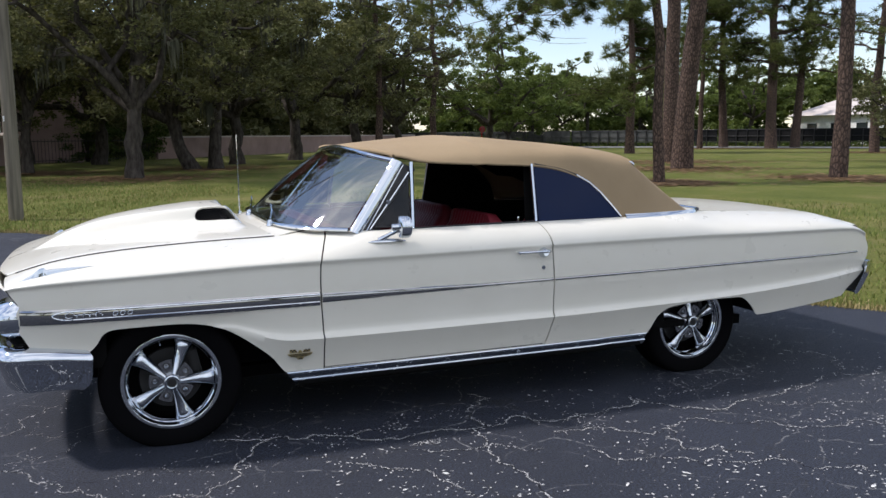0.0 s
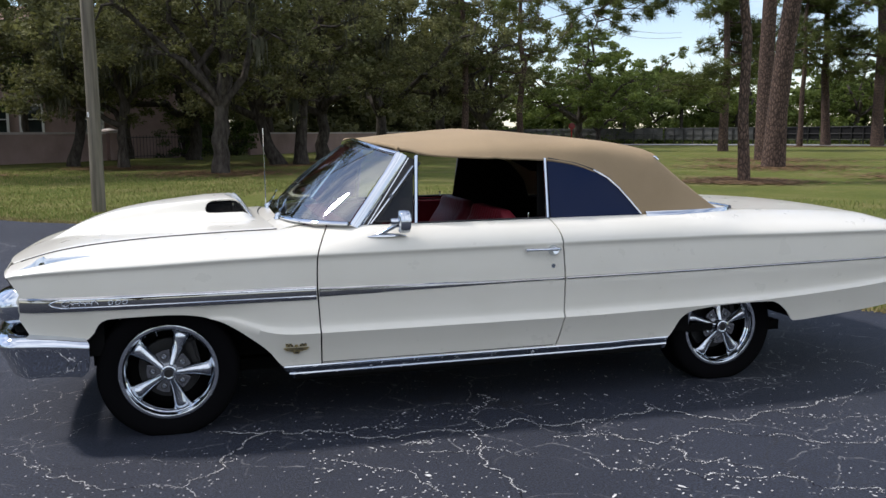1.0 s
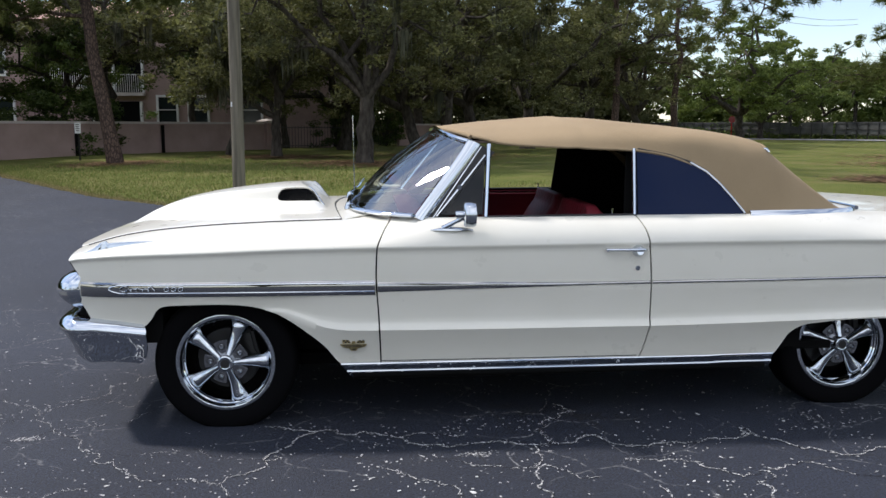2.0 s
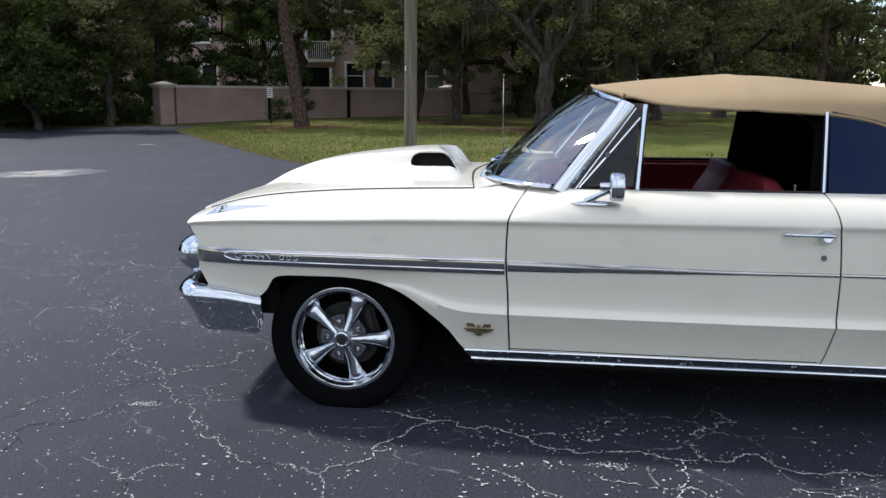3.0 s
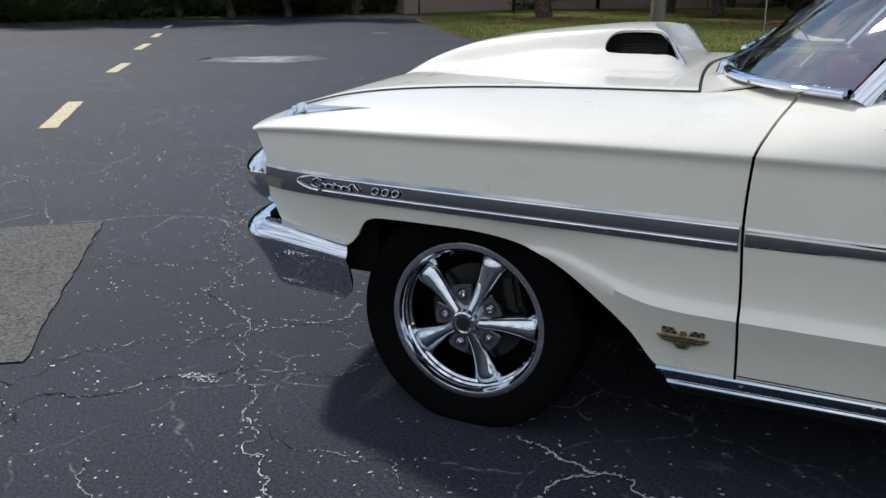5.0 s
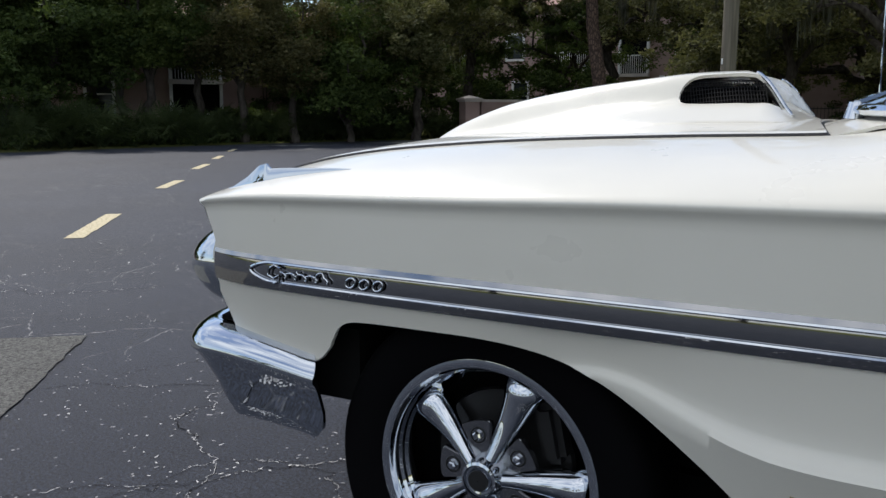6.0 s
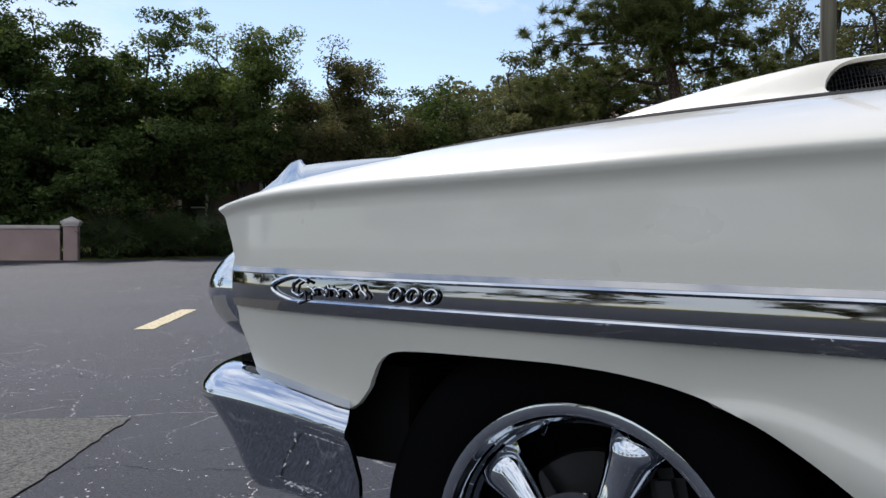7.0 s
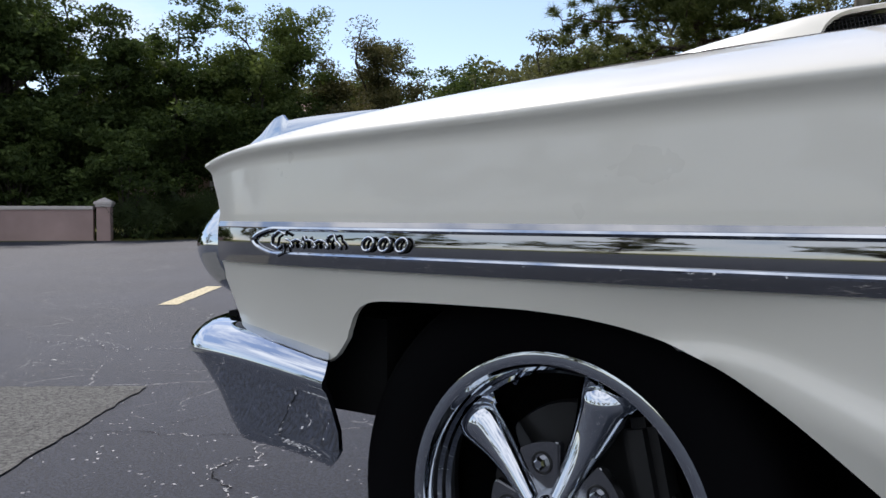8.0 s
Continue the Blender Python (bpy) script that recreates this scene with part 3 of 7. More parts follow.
bmesh.ops.delete(bm, geom=[f for f in bm.faces if in_opening(f.calc_center_median())], context="FACES")
hood = part("hood", bm, M_PAINT, car, "hood with a raised rear-facing scoop", smooth=35)
thick(hood, 0.008)
for sign in (-1, 1):
    # black strip laid under the hood gap for the gap's shade
    bm = bmesh.new()
    sheet(bm, [[(x, sign * 0.64, inner_z(x) - 0.03), (x, sign * 0.70, inner_z(x) - 0.022)] for x in np.linspace(-0.66, 0.57, 40)])
    part("hood_gap_shade", bm, M_CAVITY, car)
    # black line drawn along the gap to carry its shade
    bm = bmesh.new()
    tube(bm, [(x, sign * 0.6865, inner_z(x) + 0.001) for x in np.linspace(-0.64, 0.55, 40)], 0.0048, 6)
    part("hood_gap_line", bm, M_SEAL_GAP, car)
# black strip and line put in for the shade of the cowl gap
bm = bmesh.new()
box(bm, (0.535, 0, 0.935), (0.09, 1.37, 0.012))
part("cowl_gap_shade", bm, M_CAVITY, car)
bm = bmesh.new()
tube(bm, [(0.5515 - 0.055 * (1 - (abs(y) / 0.684) ** 1.6), y, hood_base(0.55, y) - 0.001) for y in np.linspace(-0.684, 0.684, 40)], 0.003, 6)
part("cowl_gap_line", bm, M_SEAL_GAP, car)

# wire mesh behind the scoop openings
for sign in (-1, 1):
    bm = bmesh.new()
    for i in range(31):
        x = 0.195 + i * 0.0065
        tube(bm, [(x + (k - 4) * 0.003, sign * (0.222 + k * 0.007), hood_base(x, 0.25) + scoop_rise(min(x, 0.36), 0.226 + k * 0.007) - 0.010) for k in range(9)], 0.0008, 4)
    for k in range(11):
        y = 0.226 + k * 0.0056
        tube(bm, [(0.19 + i * 0.02, sign * (y - 0.004), hood_base(0.19 + i * 0.02, 0.25) + scoop_rise(min(0.19 + i * 0.02, 0.36), y) - 0.010) for i in range(11)], 0.0008, 4)
    part("scoop_mesh", bm, M_DARKMESH, car, "black wire mesh in the scoop opening")
# black blocks added inside the scoop so its openings stay dark
bm = bmesh.new()
box(bm, (0.31, 0, 0.972), (0.22, 0.55, 0.012))
box(bm, (0.17, 0, 1.01), (0.01, 0.44, 0.07))
box(bm, (0.28, 0, 1.01), (0.14, 0.36, 0.085))
part("scoop_dark_block", bm, M_CAVITY, car)
for sign in (-1, 1):
    bm = bmesh.new()
    edge_pts = []
    for k in range(11):
        x = 0.366 + 0.082 * k / 10
        y = 0.226 + 0.040 * k / 10
        edge_pts.append((x, sign * y, hood_base(x, y) + scoop_rise(x, y) + 0.009))
    tube(bm, edge_pts, [0.004] + [0.0055] * 9 + [0.004], 8, flat=0.7)
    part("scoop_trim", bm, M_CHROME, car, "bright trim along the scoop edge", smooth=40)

# dark edge under the brow of each fender
for sign in (-1, 1):
    bm = bmesh.new()
    tube(bm, [(nose_x(z) - 0.001, sign * (shoulder_y(nose_x(z)) - 0.016 - 0.05 * (0.80 - z)), z) for z in np.linspace(0.734, 0.797, 9)], 0.0045, 6)
    part("brow_edge", bm, M_SEAL_GAP, car, smooth=50)

# nose panel, grille and headlamps between the fenders
bm = bmesh.new()
rows = []
for i in range(41):
    y = -0.86 + i * 1.72 / 40
    s = abs(y) / 0.86
    x0 = -0.758 + 0.085 * s ** 3
    rows.append([(x0 + 0.012, y, hood_base(-0.74, min(abs(y), 0.684)) - 0.004 - 0.01 * max(0, s - 0.8) * 5), (x0, y, 0.792), (x0 + 0.03, y, 0.76), (x0 + 0.10, y, 0.735), (x0 + 0.13, y, 0.73)])
sheet(bm, rows)
thick(part("nose_panel", bm, M_PAINT, car, smooth=40), 0.006)
bm = bmesh.new()
for k in range(7):
    box(bm, (-0.655, 0, 0.575 + k * 0.024), (0.018, 1.16, 0.008), bevel=0.002)
for k in range(25):
    box(bm, (-0.645, -0.57 + k * 0.0475, 0.65), (0.012, 0.006, 0.17))
part("grille", bm, M_STEEL, car, "bright horizontal grille bars")
bm = bmesh.new()
box(bm, (-0.60, 0, 0.64), (0.02, 1.74, 0.22))
part("grille_backing", bm, M_CAVITY, car)
for sign in (-1, 1):
    # chrome headlamp pod that wraps round the corner of the fender
    bm = bmesh.new()
    rows = []
    prof = [(0.655 + 0.091 * math.sin(q), -0.632 - 0.134 * math.cos(q)) for q in np.linspace(1.45, -1.45, 17)]
    for i in range(15):
        s = i / 14
        row = []
        for z, d in prof:
            x_in = nose_x(z) - 0.002
            y_out = np.interp(z, [0.55, 0.6, 0.66, 0.74], [0.865, 0.89, 0.905, 0.898])
            a = s * math.pi / 2
            tuck = 0.034 * (1 - math.sqrt(max(0.0, 1 - ((z - 0.655) / 0.094) ** 2)))
            row.append((x_in + 0.016 + (d - x_in - 0.016) * math.sin(a) ** 0.72, sign * (y_out + 0.004 - tuck - 0.16 * (1 - math.cos(a))), z))
        rows.append(row)
    sheet(bm, rows)
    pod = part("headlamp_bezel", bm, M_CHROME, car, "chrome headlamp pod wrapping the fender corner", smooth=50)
    thick(pod, 0.006)
    for yy in (0.80, 0.62):
        bm = bmesh.new()
        lathe(bm, [(0.002, -0.02), (0.04, -0.016), (0.068, -0.004), (0.072, 0.01), (0.078, 0.012), (0.082, 0.0), (0.082, 0.03)], sides=28)
        bmesh.ops.rotate(bm, verts=bm.verts, matrix=Matrix.Rotation(radians(-90), 3, "Z"))
        bmesh.ops.translate(bm, verts=bm.verts, vec=(-0.665, sign * yy, 0.65))
        part("headlamp", bm, M_BULB, pod, "round glass headlamp", smooth=40)

# deck lid and tail panel
bm = bmesh.new()
rows = []
for i in range(41):
    x = 3.02 + i * (4.10 - 3.02) / 40
    rows.append([(x + 0.02 * (1 - (y / 0.716) ** 2) * (i == 40), y, inner_z(x) + 0.02 * (1 - (y / 0.716) ** 2)) for y in np.linspace(-0.716, 0.716, 31)])
sheet(bm, rows)
thick(part("deck_lid", bm, M_PAINT, car, smooth=35), 0.008)
bm = bmesh.new()
rows = []
for y in np.linspace(-0.90, 0.90, 41):
    s = abs(y) / 0.90
    lid = [(q[0], q[1]) for q in section(4.16)[22:]][::-1]
    cap = float(np.interp(abs(y), [q[0] for q in lid], [q[1] for q in lid])) - 0.012 if abs(y) > 0.70 else 1.0
    rows.append([(tail_x(min(z, cap)) + 0.03 * (1 - s ** 4) - 0.006, y, min(z, cap)) for z in (0.40, 0.46, 0.52, 0.58, 0.64, 0.70, 0.76, 0.81, 0.85, 0.885, 0.905)] + [(4.095, y, min(cap, inner_z(4.095) - 0.003 + 0.02 * max(0.0, 1 - (y / 0.716) ** 2)))])
sheet(bm, rows)
tail = part("tail_panel", bm, M_PAINT, car, smooth=35)
for sign in (-1, 1):
    bm = bmesh.new()
    lathe(bm, [(0.002, 0.02), (0.06, 0.018), (0.085, 0.01), (0.09, -0.02)], sides=32)
    bmesh.ops.rotate(bm, verts=bm.verts, matrix=Matrix.Rotation(radians(-90), 3, "Z"))
    bmesh.ops.translate(bm, verts=bm.verts, vec=(4.36, sign * 0.72, 0.68))
    part("tail_lamp", bm, M_AMBER, tail, "round red tail lamp", smooth=40)

# cowl in front of the windscreen
def screen_foot(y):
    s = min(abs(y) / 0.885, 1)
    return Vector((0.60 + 0.30 * s ** 5, y, 0.992 - 0.012 * s ** 2))


def screen_head(y):
    s = min(abs(y) / 0.76, 1)
    return Vector((1.072 + 0.103 * s ** 4, y, 1.395 - 0.062 * s ** 2))


bm = bmesh.new()
rows = []
for i in range(45):
    s = -1 + 2 * i / 44
    y_f = s * 0.688
    b = screen_foot(y_f) + Vector((0.004, 0, -0.002))
    f = Vector((0.556 - 0.055 * (1 - abs(s) ** 1.6), y_f, hood_base(0.55, min(max(y_f, -0.684), 0.684)) - 0.001))
    mid = f.lerp(b, 0.5)
    rows.append([f, f.lerp(b, 0.25), mid + Vector((0, 0, 0.002)), f.lerp(b, 0.75), b])
sheet(bm, rows)
thick(part("cowl", bm, M_PAINT, car, smooth=40), 0.006)
bm = bmesh.new()
box(bm, (0.70, 0, 0.90), (0.30, 1.3, 0.03))
part("cowl_backing", bm, M_CAVITY, car)

# windscreen: glass, chrome surround and pillars
bm = bmesh.new()
rows = []
for i in range(33):
    s = -1 + 2 * i / 32
    f, h = screen_foot(s * 0.875), screen_head(s * 0.755)
    rows.append([f.lerp(h, k / 10) + Vector((-0.035 * (1 - s * s) * math.sin(math.pi * k / 10), 0, 0.012 * math.sin(math.pi * k / 10))) for k in range(11)])
sheet(bm, rows)
screen = part("windscreen", bm, M_GLASS, car, "curved clear windscreen", smooth=60)
screen.visible_shadow = False
bm = bmesh.new()
tube(bm, [screen_foot(s / 20 * 0.885) + Vector((-0.014, 0, 0.008)) for s in range(-20, 21)], 0.022, 10, flat=0.55)
part("windscreen_molding", bm, M_CHROME, screen, "bright lower molding", smooth=50)
bm = bmesh.new()
tube(bm, [screen_head(s / 20 * 0.765) + Vector((-0.012, 0, -0.004)) for s in range(-20, 21)], 0.016, 8, flat=0.8)
part("windscreen_header", bm, M_CHROME, screen, "bright header molding", smooth=50)
for sign in (-1, 1):
    bm = bmesh.new()
    f, h = screen_foot(0.885), screen_head(0.765)
    prof = [(-0.010, 0.0), (-0.004, 0.012), (0.010, 0.018), (0.030, 0.017), (0.042, 0.010), (0.044, -0.012), (0.0, -0.015)]
    rows = []
    for k in range(13):
        s = k / 12
        c = f.lerp(h, s)
        flare = 0.010 * max(0.0, (s - 0.85) / 0.15)
        rows.append([(c.x + px - (flare if px < 0 else 0), sign * (c.y + py), c.z - px * 0.5) for px, py in prof + prof[:1]])
    sheet(bm, rows)
    part("windscreen_pillar", bm, M_CHROME, screen, "bright windscreen pillar", smooth=35)
    # dark door edge with two bright lines behind the pillar
    bm = bmesh.new()
    sheet(bm, [[(f.lerp(h, k / 12).x + dx, sign * (f.lerp(h, k / 12).y - 0.004 + dx * 0.15), f.lerp(h, k / 12).z - dx * 0.5) for dx in (0.036, 0.06, 0.085, 0.108)] for k in range(13)])
    thick(part("door_edge", bm, M_SEAL_GAP, screen, "black rubber behind the pillar"), 0.006)
    for dx, rr in ((0.060, 0.0045),):
        bm = bmesh.new()
        tube(bm, [(f.lerp(h, k / 12).x + dx * (1 - 0.28 * k / 12), sign * (f.lerp(h, k / 12).y + 0.004), f.lerp(h, k / 12).z - dx * 0.5) for k in range(13)], rr, 6)
        part("pillar_molding", bm, M_CHROME, screen, "chrome pillar strip", smooth=50)
    # vent window
    bm = bmesh.new()
    ins = [(1.022, 0.995), (1.208, 0.995), (1.230, 1.245)]
    yv = lambda z: sign * (0.893 - (z - 0.98) * 0.28)
    bm.faces.new([bm.verts.new((x, yv(z), z)) for x, z in ins])
    vent = part("vent_window", bm, M_SMOKE, car, "dark triangular vent window with chrome frame")
    thick(vent, 0.004, 0)
    vent.visible_shadow = False
    bm = bmesh.new()
    tube(bm, [(x, yv(z), z) for x, z in ins + ins[:1]], 0.006, 6)
    part("vent_seal", bm, M_SEAL_GAP, vent)
    bm = bmesh.new()
    tube(bm, [(0.995, yv(0.985), 0.985), (1.110, yv(1.12), 1.118), (1.232, yv(1.265), 1.265)], 0.006, 6)
    part("vent_frame", bm, M_CHROME, vent, "chrome vent frame", smooth=50)
    bm = bmesh.new()
    box(bm, (1.105, sign * 0.862, 1.118), (0.02, 0.014, 0.024), bevel=0.004)
    part("vent_latch", bm, M_CHROME, vent)
    bm = bmesh.new()
    tube(bm, [(1.226, yv(0.98), 0.98), (1.252, yv(1.315), 1.315)], 0.0165, 8, flat=0.7)
    part("division_bar", bm, M_CHROME, vent, "chrome division bar", smooth=50)
    # door sill along the opening
    bm = bmesh.new()
    tube(bm, [(1.235, sign * 0.892, 0.982), (1.6, sign * 0.893, 0.984), (1.94, sign * 0.893, 0.986)], 0.010, 6, flat=0.6)
    part("window_seal", bm, M_SEAL_GAP, car)
    bm = bmesh.new()
    tube(bm, [(1.83, sign * 0.885, 0.985), (1.83, sign * 0.885, 1.01)], [0.004, 0.004], 8)
    tube(bm, [(1.83, sign * 0.885, 1.008), (1.83, sign * 0.885, 1.016)], [0.007, 0.006], 8)
    part("lock_button", bm, M_CHROME, car)
    # quarter window
    bm = bmesh.new()
    arc = [(1.955, 0.985), (2.475, 0.985), (2.42, 1.055), (2.36, 1.125), (2.30, 1.18), (2.22, 1.225), (2.12, 1.258), (1.965, 1.288)]
    bm.faces.new([bm.verts.new((x, yv(z) * 0.995, z)) for x, z in arc])
    qw = part("quarter_window", bm, M_TINT, car, "dark blue tinted quarter window")
    thick(qw, 0.005, 0)
    bm = bmesh.new()
    tube(bm, [(1.936, yv(0.985), 0.985), (1.950, yv(1.292), 1.292)], 0.0165, 8, flat=0.6)
    part("window_bar", bm, M_CHROME, qw, "chrome upright at the window edge", smooth=50)
    bm = bmesh.new()
    tube(bm, [(x + 0.004, yv(z) * 1.002, z + 0.004) for x, z in arc[1:6]], 0.0045, 6)
    part("window_molding", bm, M_CHROME, qw, "thin bright arc molding", smooth=50)
    bm = bmesh.new()
    tube(bm, [(x + 0.006, yv(z) * 0.99, z + 0.005) for x, z in arc[1:]], 0.006, 6)
    part("window_gasket", bm, M_SEAL_GAP, qw)
    # black sheet added behind the window, carries the cabin's darkness
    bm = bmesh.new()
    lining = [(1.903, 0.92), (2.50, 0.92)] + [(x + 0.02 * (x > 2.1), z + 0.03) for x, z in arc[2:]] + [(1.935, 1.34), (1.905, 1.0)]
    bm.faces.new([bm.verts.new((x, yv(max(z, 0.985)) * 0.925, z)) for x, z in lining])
    thick(part("quarter_blackout", bm, M_CAVITY, car, "black sheet added inside the quarter window to darken the view"), 0.004)

# canvas top
top_z = table((1.03, 1.392), (1.12, 1.406), (1.28, 1.424), (1.46, 1.440), (1.66, 1.453), (1.78, 1.451), (2.0, 1.434), (2.22, 1.412), (2.45, 1.380), (2.56, 1.358), (2.615, 1.343), (2.635, 1.330), (2.655, 1.309), (2.712, 1.264), (2.79, 1.198), (2.93, 1.086), (3.06, 0.994), (3.13, 0.982))
top_low = table((1.0, 1.36), (1.1, 1.348), (1.22, 1.325), (1.45, 1.312), (1.64, 1.303), (1.94, 1.290), (2.08, 1.270), (2.19, 1.237), (2.29, 1.183), (2.37, 1.118), (2.44, 1.045), (2.50, 0.985), (2.55, 0.980), (3.13, 0.980))
top_y = table((1.03, 0.74), (1.2, 0.785), (1.5, 0.80), (1.95, 0.805), (2.3, 0.825), (2.5, 0.872), (2.8, 0.85), (3.0, 0.80), (3.13, 0.72))
top_shoulder = table((1.03, 0.72), (1.3, 0.73), (2.0, 0.75), (2.3, 0.765), (2.65, 0.772), (2.9, 0.775), (3.13, 0.71))
top_square = table((1.03, 0.62), (1.6, 0.58), (2.0, 0.42), (2.3, 0.24), (2.62, 0.18), (3.13, 0.2))


def canvas_point(x, s):
    """s runs from the near lower edge (-1) over the top to the far one (1)."""
    zl, zt, yl, ysh = top_low(x), top_z(x), top_y(x), top_shoulder(x)
    a = (1 - abs(s)) * math.pi / 2
    n = top_square(x)
    hh = math.sin(a) ** n
    ww = math.cos(a) ** n
    span = max(zt - zl, 0.002)
    crown = (0.045 if x < 1.9 else max(0.015, 0.045 - 0.06 * (x - 1.9))) * min(1, span / 0.1)
    z = zl + (span - crown) * hh + crown * (1 - ww ** 2)
    y = ww * (yl + (ysh - yl) * min(1, hh * 1.1))
    # header bow: front edge sweeps back towards the sides
    xx = x + (0.125 * (abs(y) / 0.78) ** 4) * max(0.0, (1.5 - x) / 0.435)
    return Vector((xx, math.copysign(y, s) if s else 0.0, z + 0.002 * noise.noise((x * 5, y * 3, z * 5)) + 0.004 * math.exp(-((x - 1.68) / 0.03) ** 2)))


bm = bmesh.new()
rows = []
xs_c = sorted([1.065 + i * (3.13 - 1.065) / 110 for i in range(111)] + [2.600 + i * 0.008 for i in range(9)])
for x in xs_c:
    rows.append([canvas_point(x, -1 + 2 * k / 80) for k in range(81)])
sheet(bm, rows)
canvas = part("canvas_top", bm, M_CANVAS, car, "tan canvas convertible top, raised", smooth=50)
thick(canvas, 0.012, -1)
# bound front edge, drip edges and rear bow seam
bm = bmesh.new()
tube(bm, [canvas_point(1.065, -1 + 2 * k / 40) + Vector((-0.002, 0, -0.004)) for k in range(41)], 0.011, 8)
part("front_binding", bm, M_CANVAS, canvas, smooth=50)
for sgn in (-1, 1):
    bm = bmesh.new()
    tube(bm, [canvas_point(1.07 + i * 1.43 / 40, sgn) + Vector((0, 0, -0.003)) for i in range(41)], 0.007, 6)
    part("side_binding", bm, M_CANVAS, canvas, smooth=50)
bm = bmesh.new()
tube(bm, [canvas_point(2.64, -0.62 + 1.24 * k / 40) + Vector((0, 0, 0.001)) for k in range(41)], 0.0065, 6)
part("rear_bow_seam", bm, M_CANVAS, canvas, smooth=50)
for sgn in (-1, 1):
    bm = bmesh.new()
    tip = canvas_point(2.64, 0.60 * sgn)
    tube(bm, [tip + Vector((-0.016, -0.01 * sgn, 0.008)), tip + Vector((0, 0, 0.006)), tip + Vector((0.010, 0.012 * sgn, -0.008))], [0.006, 0.008, 0.006], 8)
    part("bow_tip", bm, M_CHROME, canvas, "small bright tip on the rear bow", smooth=50)
# belt molding round the canvas
for sgn in (-1, 1):
    bm = bmesh.new()
    belt = [(2.50, 0.905), (2.7, 0.893), (2.9, 0.862), (3.03, 0.815), (3.10, 0.76), (3.135, 0.70)]
    rows = []
    for x, y in belt:
        rows.append([(x, sgn * (y - 0.012), 0.992), (x, sgn * (y - 0.004), 0.998), (x, sgn * (y + 0.004), 0.990), (x, sgn * (y + 0.012), 0.962), (x, sgn * (y + 0.006), 0.955)])
    sheet(bm, rows)
    thick(part("belt_molding", bm, M_CHROME, car, "chrome belt molding under the canvas", smooth=45), 0.004, 1)
bm = bmesh.new()
tube(bm, [(3.14 + 0.05 * (1 - (y / 0.72) ** 2), y, 0.992) for y in np.linspace(-0.72, 0.72, 25)], 0.012, 8)
part("rear_molding", bm, M_CHROME, car, "chrome molding behind the canvas", smooth=50)
# headliner, inner cabin; the near-black parts carry the cabin's shade in colour
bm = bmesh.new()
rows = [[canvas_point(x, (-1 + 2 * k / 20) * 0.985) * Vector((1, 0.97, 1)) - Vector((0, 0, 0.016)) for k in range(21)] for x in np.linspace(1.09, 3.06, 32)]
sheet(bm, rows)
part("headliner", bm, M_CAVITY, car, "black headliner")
for sgn in (-1, 1):
    bm = bmesh.new()
    extruded(bm, [(0.9, 0.32), (1.97, 0.32), (1.97, 0.955), (0.9, 0.955)], sgn * 0.80, sgn * 0.865)
    part("door_card", bm, M_RED, car, "dark red vinyl door lining")
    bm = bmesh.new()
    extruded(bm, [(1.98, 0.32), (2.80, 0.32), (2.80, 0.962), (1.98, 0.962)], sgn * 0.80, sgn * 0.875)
    part("rear_card", bm, M_CAVITY, car, "rear side lining, near-black for the cabin's shade")
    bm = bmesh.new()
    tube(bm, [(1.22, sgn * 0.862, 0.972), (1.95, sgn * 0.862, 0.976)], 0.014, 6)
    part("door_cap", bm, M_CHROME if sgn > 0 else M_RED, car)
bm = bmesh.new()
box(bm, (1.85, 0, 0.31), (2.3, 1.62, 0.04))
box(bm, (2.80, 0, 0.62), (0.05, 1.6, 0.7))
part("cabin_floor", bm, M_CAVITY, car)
bm = bmesh.new()
rows = [[(0.80, y, 0.70), (0.99, y, 0.72), (1.03, y, 0.80), (1.0, y, 0.92), (0.93, y, 0.965), (0.90, y, 0.962), (0.84, y, 0.955)] for y in np.linspace(-0.74, 0.74, 9)]
sheet(bm, rows)
thick(part("dashboard", bm, M_RED, car, "dark red padded dashboard", smooth=40), 0.01)


def bench(name, x, z, wide, high, y0, lean, label):
    seat = new(name)
    seat.parent = car
    seat["label"] = label
    # cushion
    bm = bmesh.new()
    box(bm, (x - 0.24, y0, z), (0.50, wide, 0.18), bevel=0.05)
    part("cushion", bm, M_RED, seat, smooth=60)
    # back with vertical pleats
    bm = bmesh.new()
    rows = []
    n = max(12, int(wide / 0.007))
    for i in range(n + 1):
        y = y0 - wide / 2 + wide * i / n
        e = min(1.0, (wide / 2 - abs(y - y0)) / 0.06)
        pleat = abs(math.sin((y - y0) * math.pi / 0.042))
        lane = int(math.floor((y - y0) / 0.042)) % 2
        row = []
        for k in range(41):
            s = k / 40
            weave = abs(math.sin(math.pi * (s * high / 0.034 + 0.5 * lane)))
            puff = 0.009 * pleat * (0.55 + 0.45 * weave) if abs(y - y0) < wide / 2 - 0.07 else 0.004
            bx = x + lean * s * high
            drop = 0.045 * (1 - max(e, 0)) ** 2
            a = s * math.pi
            front = -0.055 * math.sin(min(a * 1.2, math.pi)) - puff - 0.03 * (1 - s)
            row.append((bx + front + (0.05 if k == 40 else 0), y, z + 0.05 + (high - drop) * min(1, s * 1.04)))
        row.append((x + lean * high + 0.10, y, z + 0.02 + high * 0.93))
        row.append((x + 0.12, y, z - 0.1))
        rows.append(row)
    sheet(bm, rows)
    bm.verts.ensure_lookup_table()
    bm.faces.new(bm.verts[:len(rows[0])])
    bm.faces.new(bm.verts[-len(rows[0]):])
    back = part("backrest", bm, M_SEAT, seat, "pleated dark red vinyl backrest", smooth=70)
    thick(back, 0.006)
    return seat


